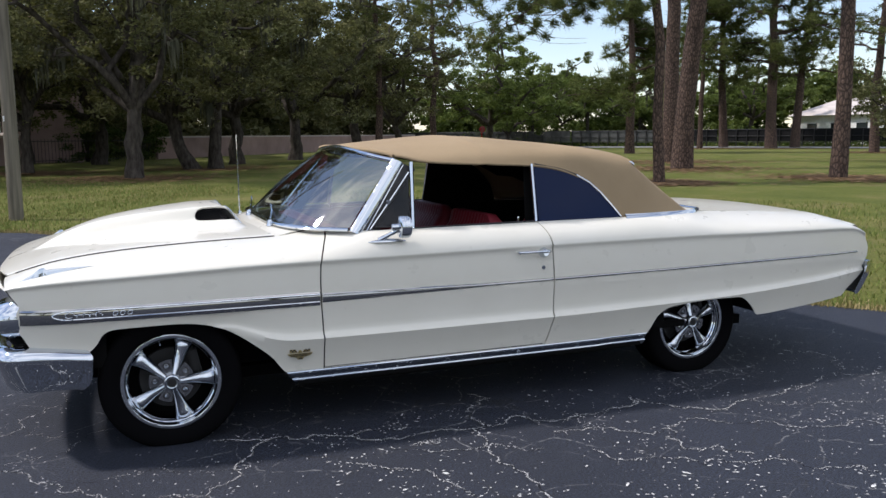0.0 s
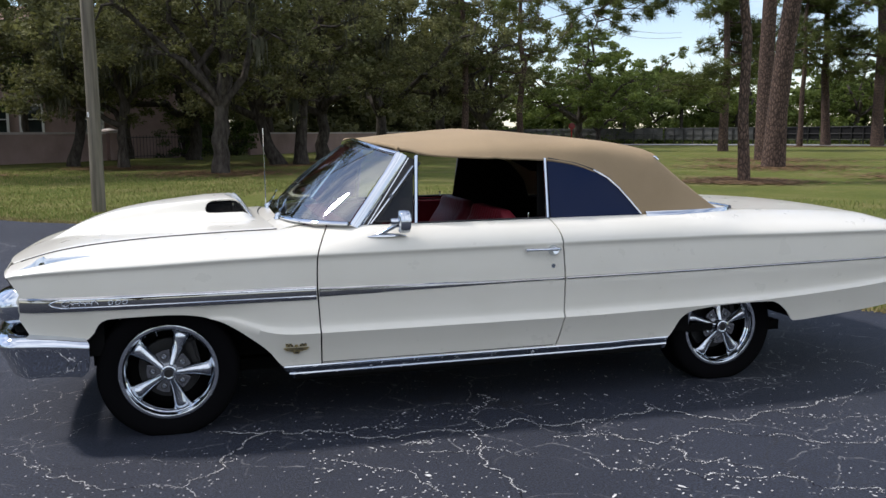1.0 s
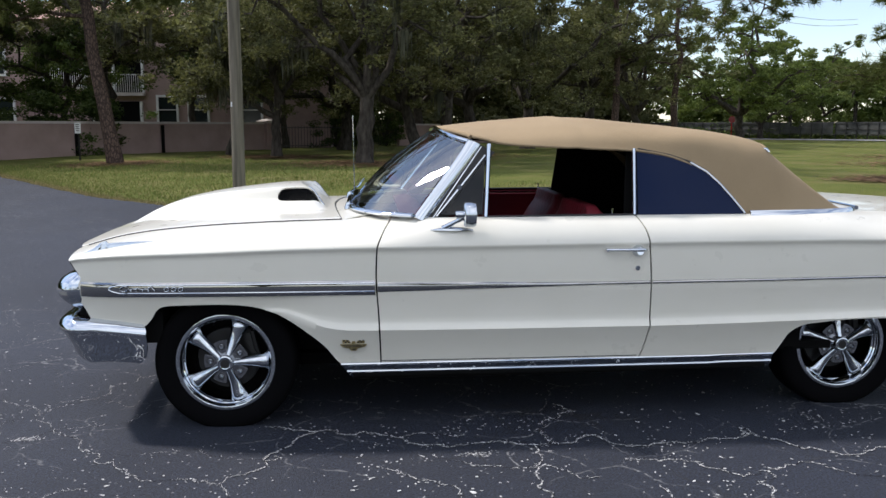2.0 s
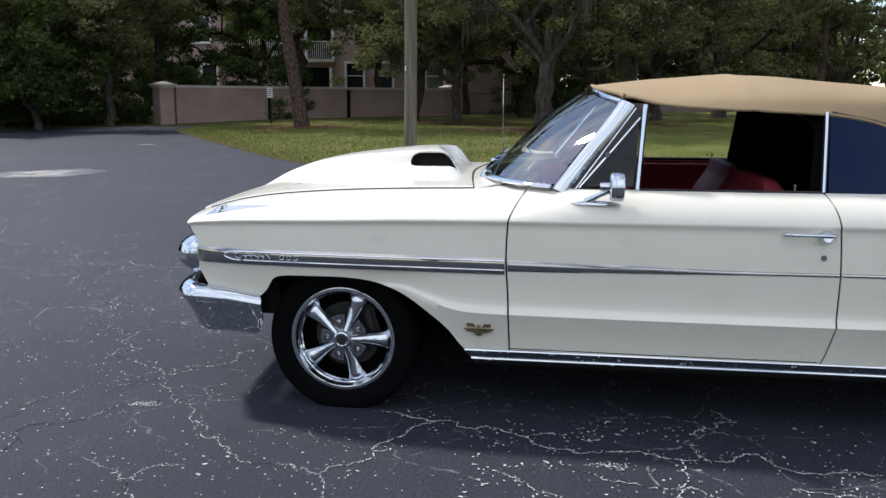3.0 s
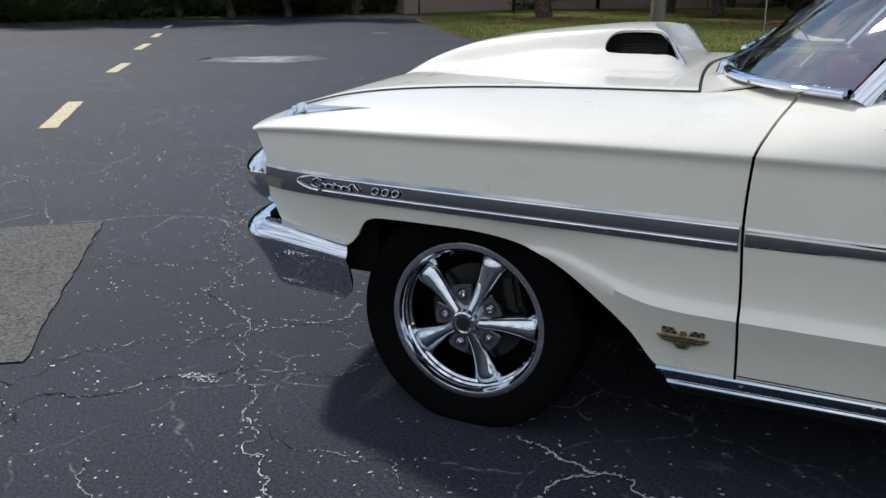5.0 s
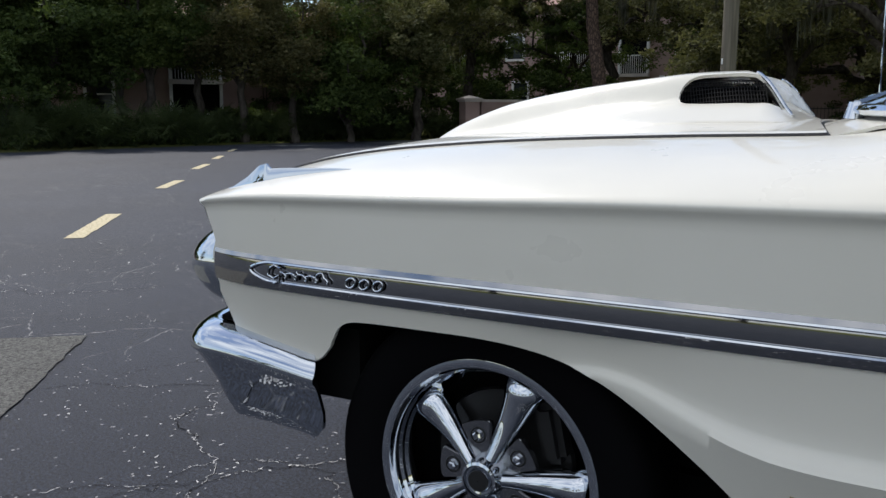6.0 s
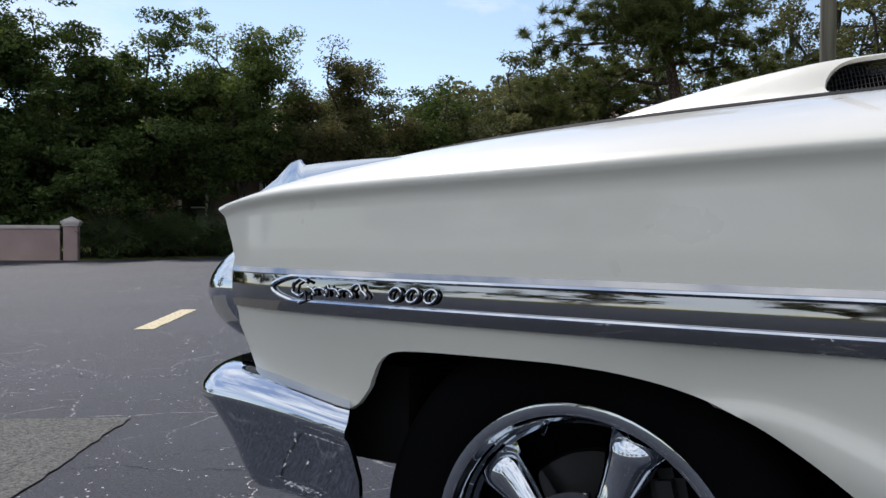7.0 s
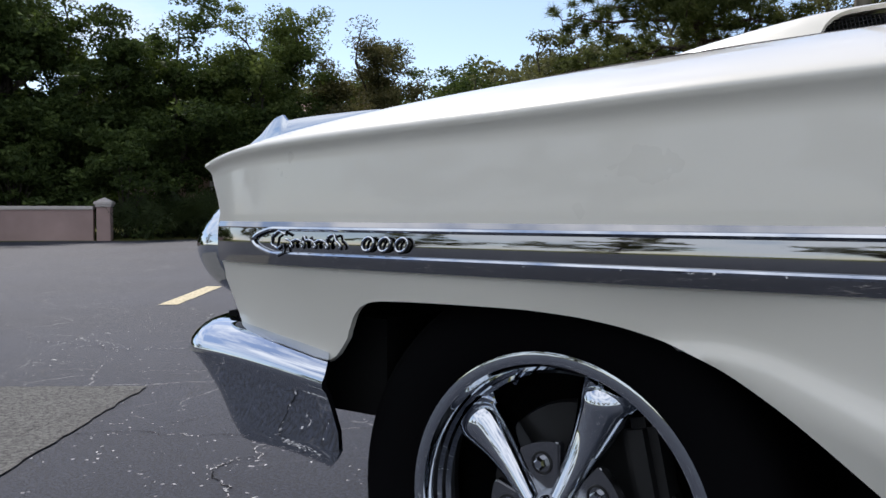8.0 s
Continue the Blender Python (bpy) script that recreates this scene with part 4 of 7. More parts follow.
for yb in (-0.36, 0.36):
    bench("front_seat", 1.68, 0.50, 0.60, 0.455, yb, 0.22, "dark red vinyl bucket seat")
bench("rear_seat", 2.52, 0.44, 1.30, 0.36, 0.0, 0.22, "dark red vinyl rear bench")
bm = bmesh.new()
tube(bm, [(1.20 + 0.06 * math.sin(a), -0.37 + 0.20 * math.cos(a), 0.88 + 0.185 * math.sin(a)) for a in np.linspace(0, 2 * math.pi, 33)], 0.011, 8, caps=False)
tube(bm, [(1.20, -0.56, 0.88), (1.16, -0.37, 0.87), (1.20, -0.18, 0.88)], 0.009, 6)
tube(bm, [(1.16, -0.37, 0.87), (0.95, -0.37, 0.80)], 0.022, 8)
part("steering_wheel", bm, M_RED, car, "dark red steering wheel", smooth=60)
bm = bmesh.new()
box(bm, (1.04, 0.0, 1.31), (0.02, 0.22, 0.055), bevel=0.008)
tube(bm, [(1.05, 0, 1.32), (1.05, 0, 1.375)], 0.006, 6)
part("rear_view_mirror", bm, M_CHROME, car)

# near-black blocks added as inner body, keep gaps and wheel openings dark
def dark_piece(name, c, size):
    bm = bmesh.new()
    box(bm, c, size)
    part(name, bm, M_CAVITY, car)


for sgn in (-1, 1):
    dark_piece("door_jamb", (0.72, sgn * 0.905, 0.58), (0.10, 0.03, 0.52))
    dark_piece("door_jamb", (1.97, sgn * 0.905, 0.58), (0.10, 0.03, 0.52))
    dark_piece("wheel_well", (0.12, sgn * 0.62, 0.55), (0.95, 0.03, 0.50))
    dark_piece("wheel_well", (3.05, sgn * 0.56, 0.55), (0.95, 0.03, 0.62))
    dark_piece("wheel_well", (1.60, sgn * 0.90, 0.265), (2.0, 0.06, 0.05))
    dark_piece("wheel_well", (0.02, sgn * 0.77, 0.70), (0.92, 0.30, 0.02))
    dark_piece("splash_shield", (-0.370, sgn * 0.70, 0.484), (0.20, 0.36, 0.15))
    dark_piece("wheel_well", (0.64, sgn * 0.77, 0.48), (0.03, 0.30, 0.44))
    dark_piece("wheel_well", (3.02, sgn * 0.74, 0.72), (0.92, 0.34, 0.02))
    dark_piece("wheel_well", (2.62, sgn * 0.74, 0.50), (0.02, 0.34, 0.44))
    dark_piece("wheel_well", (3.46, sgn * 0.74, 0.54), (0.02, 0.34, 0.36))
# unseen block in the nose, stops light coming through the wheel openings
dark_piece("bay_light_block", (-0.05, 0, 0.60), (0.95, 1.12, 0.44))
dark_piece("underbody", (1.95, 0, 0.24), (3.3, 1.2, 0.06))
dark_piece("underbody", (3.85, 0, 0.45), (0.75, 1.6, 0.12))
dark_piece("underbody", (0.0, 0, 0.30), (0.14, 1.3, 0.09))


def side_y(x, z):
    sec = section(x)
    return float(np.interp(z, [q[1] for q in sec[:23]], [q[0] for q in sec[:23]]))


# rocker moldings
for sgn in (-1, 1):
    bm = bmesh.new()
    prof = [(0.952, 0.303), (0.956, 0.301), (0.9575, 0.297), (0.955, 0.292), (0.9525, 0.290), (0.937, 0.262), (0.940, 0.261), (0.9415, 0.257), (0.939, 0.252), (0.921, 0.232), (0.913, 0.232)]
    xs_r = [0.545, 0.56, 0.60] + [0.7 + i * 0.1 for i in range(20)] + [2.63]
    rows = []
    for x in xs_r:
        rows.append([(x + max(0, (0.296 - z)) * (0.75 if x < 0.57 else 0), sgn * (y - 0.010), z + 0.006 + (0.004 if x > 2.3 else 0)) for y, z in prof])
    sheet(bm, rows)
    thick(part("rocker_molding", bm, M_CHROME, car, "bright rocker molding below the door", smooth=12), 0.004, 0)
    bm = bmesh.new()
    tube(bm, [(0.60, sgn * 0.90, 0.226), (1.5, sgn * 0.905, 0.228), (2.55, sgn * 0.905, 0.236)], 0.008, 6)
    part("sill_flange", bm, M_CAVITY, car)
    bm = bmesh.new()
    tube(bm, [(x, sgn * (side_y(x, 0.316) - 0.001), 0.316) for x in np.linspace(0.735, 1.95, 20)], 0.0026, 5)
    part("door_gap", bm, M_SEAL_GAP, car)


def strip(name, x0, x1, z_mid, half, sgn, parent, material=None, proud=0.009, n=60, label="", foot=-1.0):
    """A bright molding that follows the body side."""
    bm = bmesh.new()
    rows = []
    for i in range(n + 1):
        x = x0 + (x1 - x0) * i / n
        h, zc = half(x), z_mid(x)
        y = side_y(x, zc)
        rows.append([(x, sgn * (y + out * proud - 0.001), zc + up * h) for out, up in ((0, foot), (0.25, foot + 0.03), (0.55, -0.80), (0.62, -0.62), (0.70, -0.3), (0.69, 0.0), (0.625, 0.3), (0.49, 0.6), (0.60, 0.66), (0.10, 0.97), (0, 1))])
    sheet(bm, rows)
    return part(name, bm, material or M_TRIM, parent, label, smooth=12)


for sgn in (-1, 1):
    zm = lambda x: 0.677
    fs = strip("fender_molding", -0.615, seam_front(0.68) - 0.006, zm, lambda x: 0.032, sgn, car, proud=0.010, label="wide bright side molding with a script badge", foot=-1.2)
    # two raised ribs that meet in a bullet at the front
    for up in (-1, 1):
        bm = bmesh.new()
        pts = []
        for i in range(70):
            x = -0.482 + (seam_front(0.68) - 0.008 + 0.482) * (i / 69) ** 1.6
            zz = 0.677 + up * 0.0195 * min(1, max(0, (x + 0.482) / 0.05)) ** 0.5
            pts.append((x, sgn * (side_y(x, zz) + 0.0095), zz))
        tube(bm, pts, 0.0032, 6)
        part("molding_rib", bm, M_CHROME, fs, smooth=50)
    # a loose line of script and three rings, as plain shapes
    bm = bmesh.new()
    off = lambda x: sgn * (side_y(x, 0.677) + 0.013)
    x = -0.425
    path = [(x + 0.030, 0.688), (x + 0.014, 0.693), (x - 0.002, 0.684), (x - 0.004, 0.672), (x + 0.012, 0.666), (x + 0.026, 0.674), (x + 0.024, 0.660), (x + 0.010, 0.656)]
    tube(bm, [(px, off(px), pz) for px, pz in path], 0.0019, 6)
    pts = []
    for i in range(90):
        u = i / 89
        px = x + 0.030 + 0.118 * u + 0.0075 * math.sin(u * 2 * math.pi * 4.5)
        tall = 0.0115 if 0.28 < u < 0.42 or 0.82 < u < 0.9 else 0.0065
        pts.append((px, off(px), 0.675 + 0.85 * tall * math.cos(u * 2 * math.pi * 4.5) + 0.004 * (tall > 0.01)))
    tube(bm, pts, 0.0017, 6)
    for k in range(3):
        cx = -0.222 + k * 0.031
        tube(bm, [(cx + 0.010 * math.cos(a) + 0.003 * math.sin(a), sgn * (side_y(cx, 0.677) + 0.012), 0.677 + 0.0095 * math.sin(a)) for a in np.linspace(0, 2 * math.pi, 17)], 0.0019, 6, caps=False)
    # black copy of the badge, shifted down and inward as its shadow
    backing = bm.copy()
    bmesh.ops.solidify(backing, geom=backing.faces[:], thickness=-0.0016)
    bmesh.ops.translate(backing, verts=backing.verts, vec=(0.0012, -sgn * 0.0022, -0.0014))
    badge = part("badge", bm, M_CHROME, fs, "chrome badge of loops and rings", smooth=50)
    part("badge_shadow", backing, M_SEAL_GAP, badge, "black rim behind the badge, standing for its shadow")
    # door molding tapers to a thin line that runs to the tail
    taper = table((0.70, 0.024), (1.2, 0.017), (1.62, 0.0088), (1.75, 0.0078), (4.3, 0.007))
    mid_z = table((0.70, 0.676), (1.4, 0.677), (1.98, 0.680), (2.63, 0.683), (3.4, 0.688), (4.25, 0.690))
    strip("door_molding", seam_front(0.68) + 0.006, seam_rear(0.68) - 0.006, mid_z, taper, sgn, car, label="bright tapering door molding")
    strip("quarter_molding", seam_rear(0.68) + 0.006, 4.245, mid_z, taper, sgn, car, label="thin bright line molding")
    # fender bird emblem as plain shapes
    bm = bmesh.new()
    yy = sgn * (side_y(0.605, 0.40) + 0.004)
    cx, cz = 0.605, 0.398
    def blade(pts, d=0.006):
        extruded(bm, [(cx + px, cz + pz) for px, pz in pts], yy - sgn * 0.004, yy + sgn * d)
    blade([(-0.062, 0.006), (0.062, 0.006), (0.05, -0.006), (0.02, -0.012), (-0.02, -0.012), (-0.05, -0.006)])
    blade([(-0.05, 0.012), (-0.012, 0.012), (-0.022, 0.028), (-0.052, 0.030)])
    blade([(0.05, 0.012), (0.012, 0.012), (0.022, 0.028), (0.052, 0.030)])
    blade([(-0.010, 0.010), (0.010, 0.010), (0.006, 0.022), (-0.006, 0.022)])
    blade([(-0.018, -0.014), (0.018, -0.014), (0.012, -0.024), (-0.012, -0.024)])
    emblem = part("emblem", bm, M_GOLD, car, "small worn brass winged emblem")
    bm = bmesh.new()
    for side in (-1, 1):
        for col in range(4):
            for row in range(2):
                if (col + row) % 2 == 0:
                    x0, z0 = side * (0.017 + col * 0.0078), 0.0135 + row * 0.0065 + col * 0.0006
                    blade([(x0, z0), (x0 + side * 0.0078, z0 + 0.0005), (x0 + side * 0.0078, z0 + 0.0065), (x0, z0 + 0.006)], 0.0072)
    for k in range(2):
        blade([(-0.054 + 0.006 * k, 0.004 - 0.0065 * k), (0.054 - 0.006 * k, 0.004 - 0.0065 * k), (0.051 - 0.006 * k, 0.001 - 0.0065 * k), (-0.051 + 0.006 * k, 0.001 - 0.0065 * k)], 0.0072)
    blade([(-0.010, -0.016), (0.010, -0.016), (0.007, -0.021), (-0.007, -0.021)], 0.0072)
    part("inlay", bm, M_BLACKPLASTIC, emblem, "black enamel inlay")
    # door handle and lock
    bm = bmesh.new()
    ys_h2 = side_y(1.87, 0.83)
    tube(bm, [(1.775, sgn * (ys_h2 + 0.018), 0.836), (1.80, sgn * (ys_h2 + 0.034), 0.838), (1.87, sgn * (ys_h2 + 0.038), 0.838), (1.935, sgn * (ys_h2 + 0.034), 0.837), (1.955, sgn * (ys_h2 + 0.012), 0.834)], [0.008, 0.009, 0.009, 0.011, 0.012], 10, flat=0.8)
    tube(bm, [(1.778, sgn * ys_h2, 0.836), (1.778, sgn * (ys_h2 + 0.022), 0.836)], 0.008, 8)
    tube(bm, [(1.925, sgn * (ys_h2 - 0.005), 0.829), (1.925, sgn * (ys_h2 + 0.016), 0.829), (1.925, sgn * (ys_h2 + 0.036), 0.831)], [0.029, 0.027, 0.017], 16)
    dh = part("door_handle", bm, M_CHROME, car, "chrome door handle", smooth=50)
    bm = bmesh.new()
    tube(bm, [(1.925, sgn * (side_y(1.925, 0.75) - 0.004), 0.748), (1.925, sgn * (side_y(1.925, 0.75) + 0.006), 0.748)], 0.011, 14)
    part("door_lock", bm, M_CHROME, dh, smooth=50)
    # fender top ornament: a fin with a long tail
    bm = bmesh.new()
    def fin(x):
        return float(np.interp(x, [-0.60, -0.56, -0.527, -0.507, -0.500, -0.47, -0.30], [0.002, 0.014, 0.032, 0.033, 0.021, 0.018, 0.001]))
    rows = []
    for i in range(61):
        x = -0.612 + 0.312 * i / 60
        yo = 0.864 - 0.006 * i / 60
        sec = section(x)
        zb = float(np.interp(-yo, [-q[0] for q in sec[22:]], [q[1] for q in sec[22:]]))
        w = 0.009 * min(1.0, (i + 1) / 14) * min(1.0, (61 - i) / 40)
        rows.append([(x, sgn * (yo + w), zb - 0.006), (x, sgn * (yo + w * 0.8), zb + fin(x) * 0.35), (x, sgn * (yo + w * 0.3), zb + fin(x)), (x, sgn * (yo - w * 0.3), zb + fin(x)), (x, sgn * (yo - w * 0.8), zb + fin(x) * 0.35), (x, sgn * (yo - w), zb - 0.006)])
    sheet(bm, rows)
    part("fender_ornament", bm, M_CHROME, car, "chrome fender top dart ornament", smooth=30)

# door mirror on the driver's side
bm = bmesh.new()
my = 0.965
rows = []
for x, w, h in [(0.962, 0.002, 0.002), (1.0, 0.016, 0.010), (1.06, 0.024, 0.016), (1.12, 0.026, 0.012), (1.155, 0.014, 0.004)]:
    rows.append([(x, -my - 0.002 - w * math.cos(a), 0.928 + h * math.sin(a) + 0.002) for a in np.linspace(0, math.pi, 9)])
sheet(bm, rows)
tube(bm, [(1.02, -my, 0.938), (1.07, -my - 0.025, 0.968), (1.105, -my - 0.040, 0.988)], [0.014, 0.010, 0.012], 10)
mirror = part("door_mirror", bm, M_CHROME, car, "round chrome door mirror on a swept base", smooth=50)
bm = bmesh.new()
lathe(bm, [(0.001, -0.068), (0.014, -0.067), (0.0165, -0.062), (0.017, -0.034), (0.030, -0.031), (0.049, -0.028), (0.0545, -0.022), (0.056, -0.012), (0.0545, -0.010), (0.056, -0.008), (0.0565, 0.016), (0.054, 0.023), (0.050, 0.024), (0.049, 0.020), (0.001, 0.020)], sides=48)
bmesh.ops.rotate(bm, verts=bm.verts, matrix=Matrix.Rotation(radians(-88), 3, "Z"))
bmesh.ops.translate(bm, verts=bm.verts, vec=(1.138, -my - 0.045, 1.005))
part("mirror_head", bm, M_CHROME, mirror, smooth=40)

# wipers, antenna
for yw in (-0.42, 0.25):
    bm = bmesh.new()
    f = screen_foot(yw)
    tube(bm, [(f.x - 0.03, yw, f.z - 0.01), (f.x - 0.028, yw, f.z + 0.022)], [0.022, 0.014], 10)
    tube(bm, [(f.x - 0.028, yw, f.z + 0.02), (f.x + 0.02, yw + 0.22, f.z + 0.045), (f.x + 0.055, yw + 0.44, f.z + 0.075)], [0.008, 0.006, 0.004], 6)
    part("wiper", bm, M_CHROME, car, "chrome wiper arm", smooth=50)
bm = bmesh.new()
tube(bm, [(0.59, 0.80, 0.93), (0.59, 0.80, 0.965)], [0.018, 0.010], 10)
tube(bm, [(0.59, 0.80, 0.96), (0.589, 0.802, 1.15), (0.587, 0.805, 1.47)], [0.0035, 0.003, 0.0022], 6)
part("antenna", bm, M_CHROME, car, "thin whip antenna on the far fender")

# front bumper: one swept chrome bar that wraps both corners
bm = bmesh.new()
rows = []
N_B = 100
for i in range(N_B + 1):
    s = -1 + 2 * i / N_B
    a_s = abs(s)
    if a_s < 0.5:
        x, y, wrap = -0.83 + 0.045 * (a_s / 0.5) ** 2, s / 0.5 * 0.66, 0.0
    elif a_s < 0.76:
        a = (a_s - 0.5) / 0.26
        x, y, wrap = -0.785 + 0.155 * (1 - math.cos(a * math.pi / 2)) , math.copysign(0.66 + 0.280 * math.sin(a * math.pi / 2), s), a
    else:
        a = (a_s - 0.76) / 0.24
        x, y, wrap = -0.63 + 0.276 * a, math.copysign(0.940 + 0.026 * a - 0.008 * a * a, s), 1.0
    e = max(0.0, (a_s - 0.76) / 0.24)
    ang = wrap * math.pi / 2
    nx, ny = -math.cos(ang) if wrap < 1 else -0.05, math.copysign(math.sin(ang), y)
    zt = 0.536 - 0.022 * e ** 2
    low = 0.216 - 0.014 * e
    # outward, down from the top: rounded shelf, brow, tucked face, rolled foot
    prof = [(-0.085, 0.003), (-0.07, 0.0), (-0.055, 0.001), (-0.04, 0.005), (-0.026, 0.012), (-0.013, 0.022), (-0.003, 0.034), (0.003, 0.046), (0.002, 0.055), (-0.006, 0.062), (-0.014, 0.076), (-0.025, 0.10), (-0.038, 0.13), (-0.050, low * 0.82), (-0.058, low * 0.92), (-0.064, low * 0.975), (-0.072, low)]
    row = []
    for o, d in prof:
        z = zt - d
        slant = 0.038 * max(0.0, (d - 0.05) / 0.15) * (1 - e) * min(1.0, wrap * 1.5) if wrap > 0 else 0.015 * max(0.0, (d - 0.05) / 0.15)
        slant += e ** 3 * (0.028 - 0.062 * max(0.0, -o - 0.005) / 0.08 * (d < 0.05)) * (1 if d < 0.05 else max(0.0, 1 - (d - 0.05) / 0.6))
        slant -= 0.010 * e * (d / 0.2) + 0.022 * e ** 8 * max(0.0, (d - 0.145) / 0.04) ** 2
        row.append((x + nx * o + slant, y + ny * o, z))
    rows.append(row)
sheet(bm, rows)
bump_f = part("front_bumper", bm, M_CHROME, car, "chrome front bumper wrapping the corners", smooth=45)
thick(bump_f, 0.008)
for sgn in (-1, 1):
    bm = bmesh.new()
    tube(bm, [(-0.72, sgn * 0.79, 0.510), (-0.72, sgn * 0.79, 0.526), (-0.72, sgn * 0.79, 0.531)], [0.012, 0.011, 0.005], 12)
    part("bumper_bolt", bm, M_CHROME, bump_f, smooth=50)
# black box added behind the bumper to stop a slit of light
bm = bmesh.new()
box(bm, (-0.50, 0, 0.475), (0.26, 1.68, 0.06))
part("nose_light_stop", bm, M_CAVITY, car)
# black pan added between bumper and headlamps to stop light through the gap
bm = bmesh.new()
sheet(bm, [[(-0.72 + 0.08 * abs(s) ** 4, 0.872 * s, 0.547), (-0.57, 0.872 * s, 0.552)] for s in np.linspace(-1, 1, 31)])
thick(part("bumper_light_stop", bm, M_CAVITY, car, "dark filler pan added to stop light above the bumper"), 0.01)
# rear bumper
bm = bmesh.new()
rows = []
for i in range(61):
    s = -1 + 2 * i / 60
    a = max(0, (abs(s) - 0.8) / 0.2)
    y = s * 0.98 if abs(s) < 0.8 else math.copysign(0.784 + 0.175 * math.sin(a * math.pi / 2), s)
    x = 4.415 - 0.03 * abs(s) - 0.055 * (1 - math.cos(a * math.pi / 2))
    rows.append([(x - 0.04, y, 0.60), (x - 0.034, y, 0.622), (x - 0.012, y, 0.628), (x, y, 0.60), (x - 0.012, y, 0.55), (x - 0.05, y, 0.49), (x - 0.095, y, 0.43), (x - 0.118, y, 0.418), (x - 0.126, y, 0.436), (x - 0.085, y, 0.50), (x - 0.05, y, 0.56), (x - 0.04, y, 0.60)])
sheet(bm, rows)
bm.verts.ensure_lookup_table()
bm.faces.new(bm.verts[:11])
bm.faces.new(bm.verts[-12:-1])
thick(part("rear_bumper", bm, M_CHROME, car, "chrome rear bumper", smooth=35), 0.008)

# wheels
def wheel(at, y_face, spin, steer, sgn, label):
    """A chrome five-spoke wheel with its tyre; the face looks along -y before mirroring."""
    R = 0.330
    bm = bmesh.new()
    lathe(bm, [(0.200, 0.17), (0.196, 0.10), (0.195, 0.062), (0.198, 0.044), (0.2035, 0.038), (0.2045, 0.030), (0.2095, 0.025), (0.2105, 0.016), (0.2125, 0.013), (0.2145, 0.006), (0.2165, 0.0005), (0.2195, -0.0005), (0.2245, -0.001), (0.2300, -0.0008), (0.2335, -0.0002), (0.2352, 0.004), (0.231, 0.014)], sides=72)
    bmesh.ops.scale(bm, verts=bm.verts, vec=(0.98, 1, 0.98))
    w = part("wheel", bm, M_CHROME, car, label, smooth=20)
    bm = bmesh.new()
    lathe(bm, [(0.219, 0.012), (0.227, 0.002), (0.240, -0.007), (0.258, -0.014), (0.284, -0.017), (0.306, -0.014), (0.319, -0.005), (0.327, 0.012), (R, 0.05), (R, 0.16), (0.318, 0.20), (0.29, 0.215), (0.24, 0.20)], sides=72)
    part("tyre", bm, M_RUBBER, w, "black rubber tyre", smooth=50)
    for k in range(5):
        a0 = radians(spin + 72 * k)
        bm = bmesh.new()
        rows = []
        for i in range(19):
            s = i / 18
            r = 0.034 + s * 0.161
            wd = 0.0145 + 0.031 * s ** 1.3
            face = -0.006 + 0.014 * math.sin(math.pi * s * 0.9) + 0.016 * s + 0.012 * max(0, (s - 0.86) / 0.14) ** 1.6
            belly = 0.013 + 0.017 * s
            row = []
            for q in np.linspace(-1, 1, 17):
                row.append((r, face + belly * (0.72 * q * q + 0.28 * abs(q) ** 4), q * wd))
            row.append((r, face + 0.06, wd * 0.8))
            row.append((r, face + 0.06, -wd * 0.8))
            row.append(row[0])
            rows.append(row)
        sheet(bm, rows)
        bmesh.ops.remove_doubles(bm, verts=bm.verts, dist=0.0003)
        bmesh.ops.rotate(bm, verts=bm.verts, matrix=Matrix.Rotation(-a0, 3, "Y"))
        part("spoke", bm, M_CHROME, w, "tapered chrome spoke", smooth=45)
        # grey flange and lug nut between the spokes
        a1 = a0 + radians(36)
        bm = bmesh.new()
        outline = [(0.020, -0.012)] + [(0.104 * math.cos(q), 0.104 * math.sin(q)) for q in np.linspace(-0.33, 0.33, 9)] + [(0.020, 0.012)]
        extruded(bm, outline, 0.020, 0.036)
        bmesh.ops.bevel(bm, geom=list(bm.edges), offset=0.0025, segments=2, affect="EDGES")
        bmesh.ops.rotate(bm, verts=bm.verts, matrix=Matrix.Rotation(-a1, 3, "Y"))
        part("hub_flange", bm, M_GUN, w, "grey hub flange", smooth=30)
        bm = bmesh.new()
        tube(bm, [(0.076, 0.024, 0), (0.076, 0.012, 0), (0.076, 0.009, 0)], [0.0095, 0.009, 0.006], 6)
        lathe_at = [(0.0165, 0.0195), (0.0155, 0.0175), (0.0135, 0.0175), (0.0125, 0.0205)]
        cup = bmesh.new()
        lathe(cup, lathe_at, sides=18)
        bmesh.ops.translate(cup, verts=cup.verts, vec=(0.076, 0, 0))
        bmesh.ops.rotate(cup, verts=cup.verts, matrix=Matrix.Rotation(-a1, 3, "Y"))
        part("lug_seat", cup, M_BLACKPLASTIC, w)
        bmesh.ops.rotate(bm, verts=bm.verts, matrix=Matrix.Rotation(-a1, 3, "Y"))
        part("lug_nut", bm, M_CHROME, w)
    bm = bmesh.new()
    lathe(bm, [(0.041, 0.02), (0.039, -0.008), (0.036, -0.020), (0.031, -0.022), (0.028, -0.016), (0.024, -0.015), (0.021, -0.019), (0.001, -0.020)], sides=40)
    part("centre_cap", bm, M_CHROME, w, "chrome centre cap", smooth=40)
    bm = bmesh.new()
    lathe(bm, [(0.021, -0.0195), (0.020, -0.0225), (0.001, -0.023)], sides=24)
    part("cap_disc", bm, M_BLACKPLASTIC, w, "black disc in the cap", smooth=40)
    bm = bmesh.new()
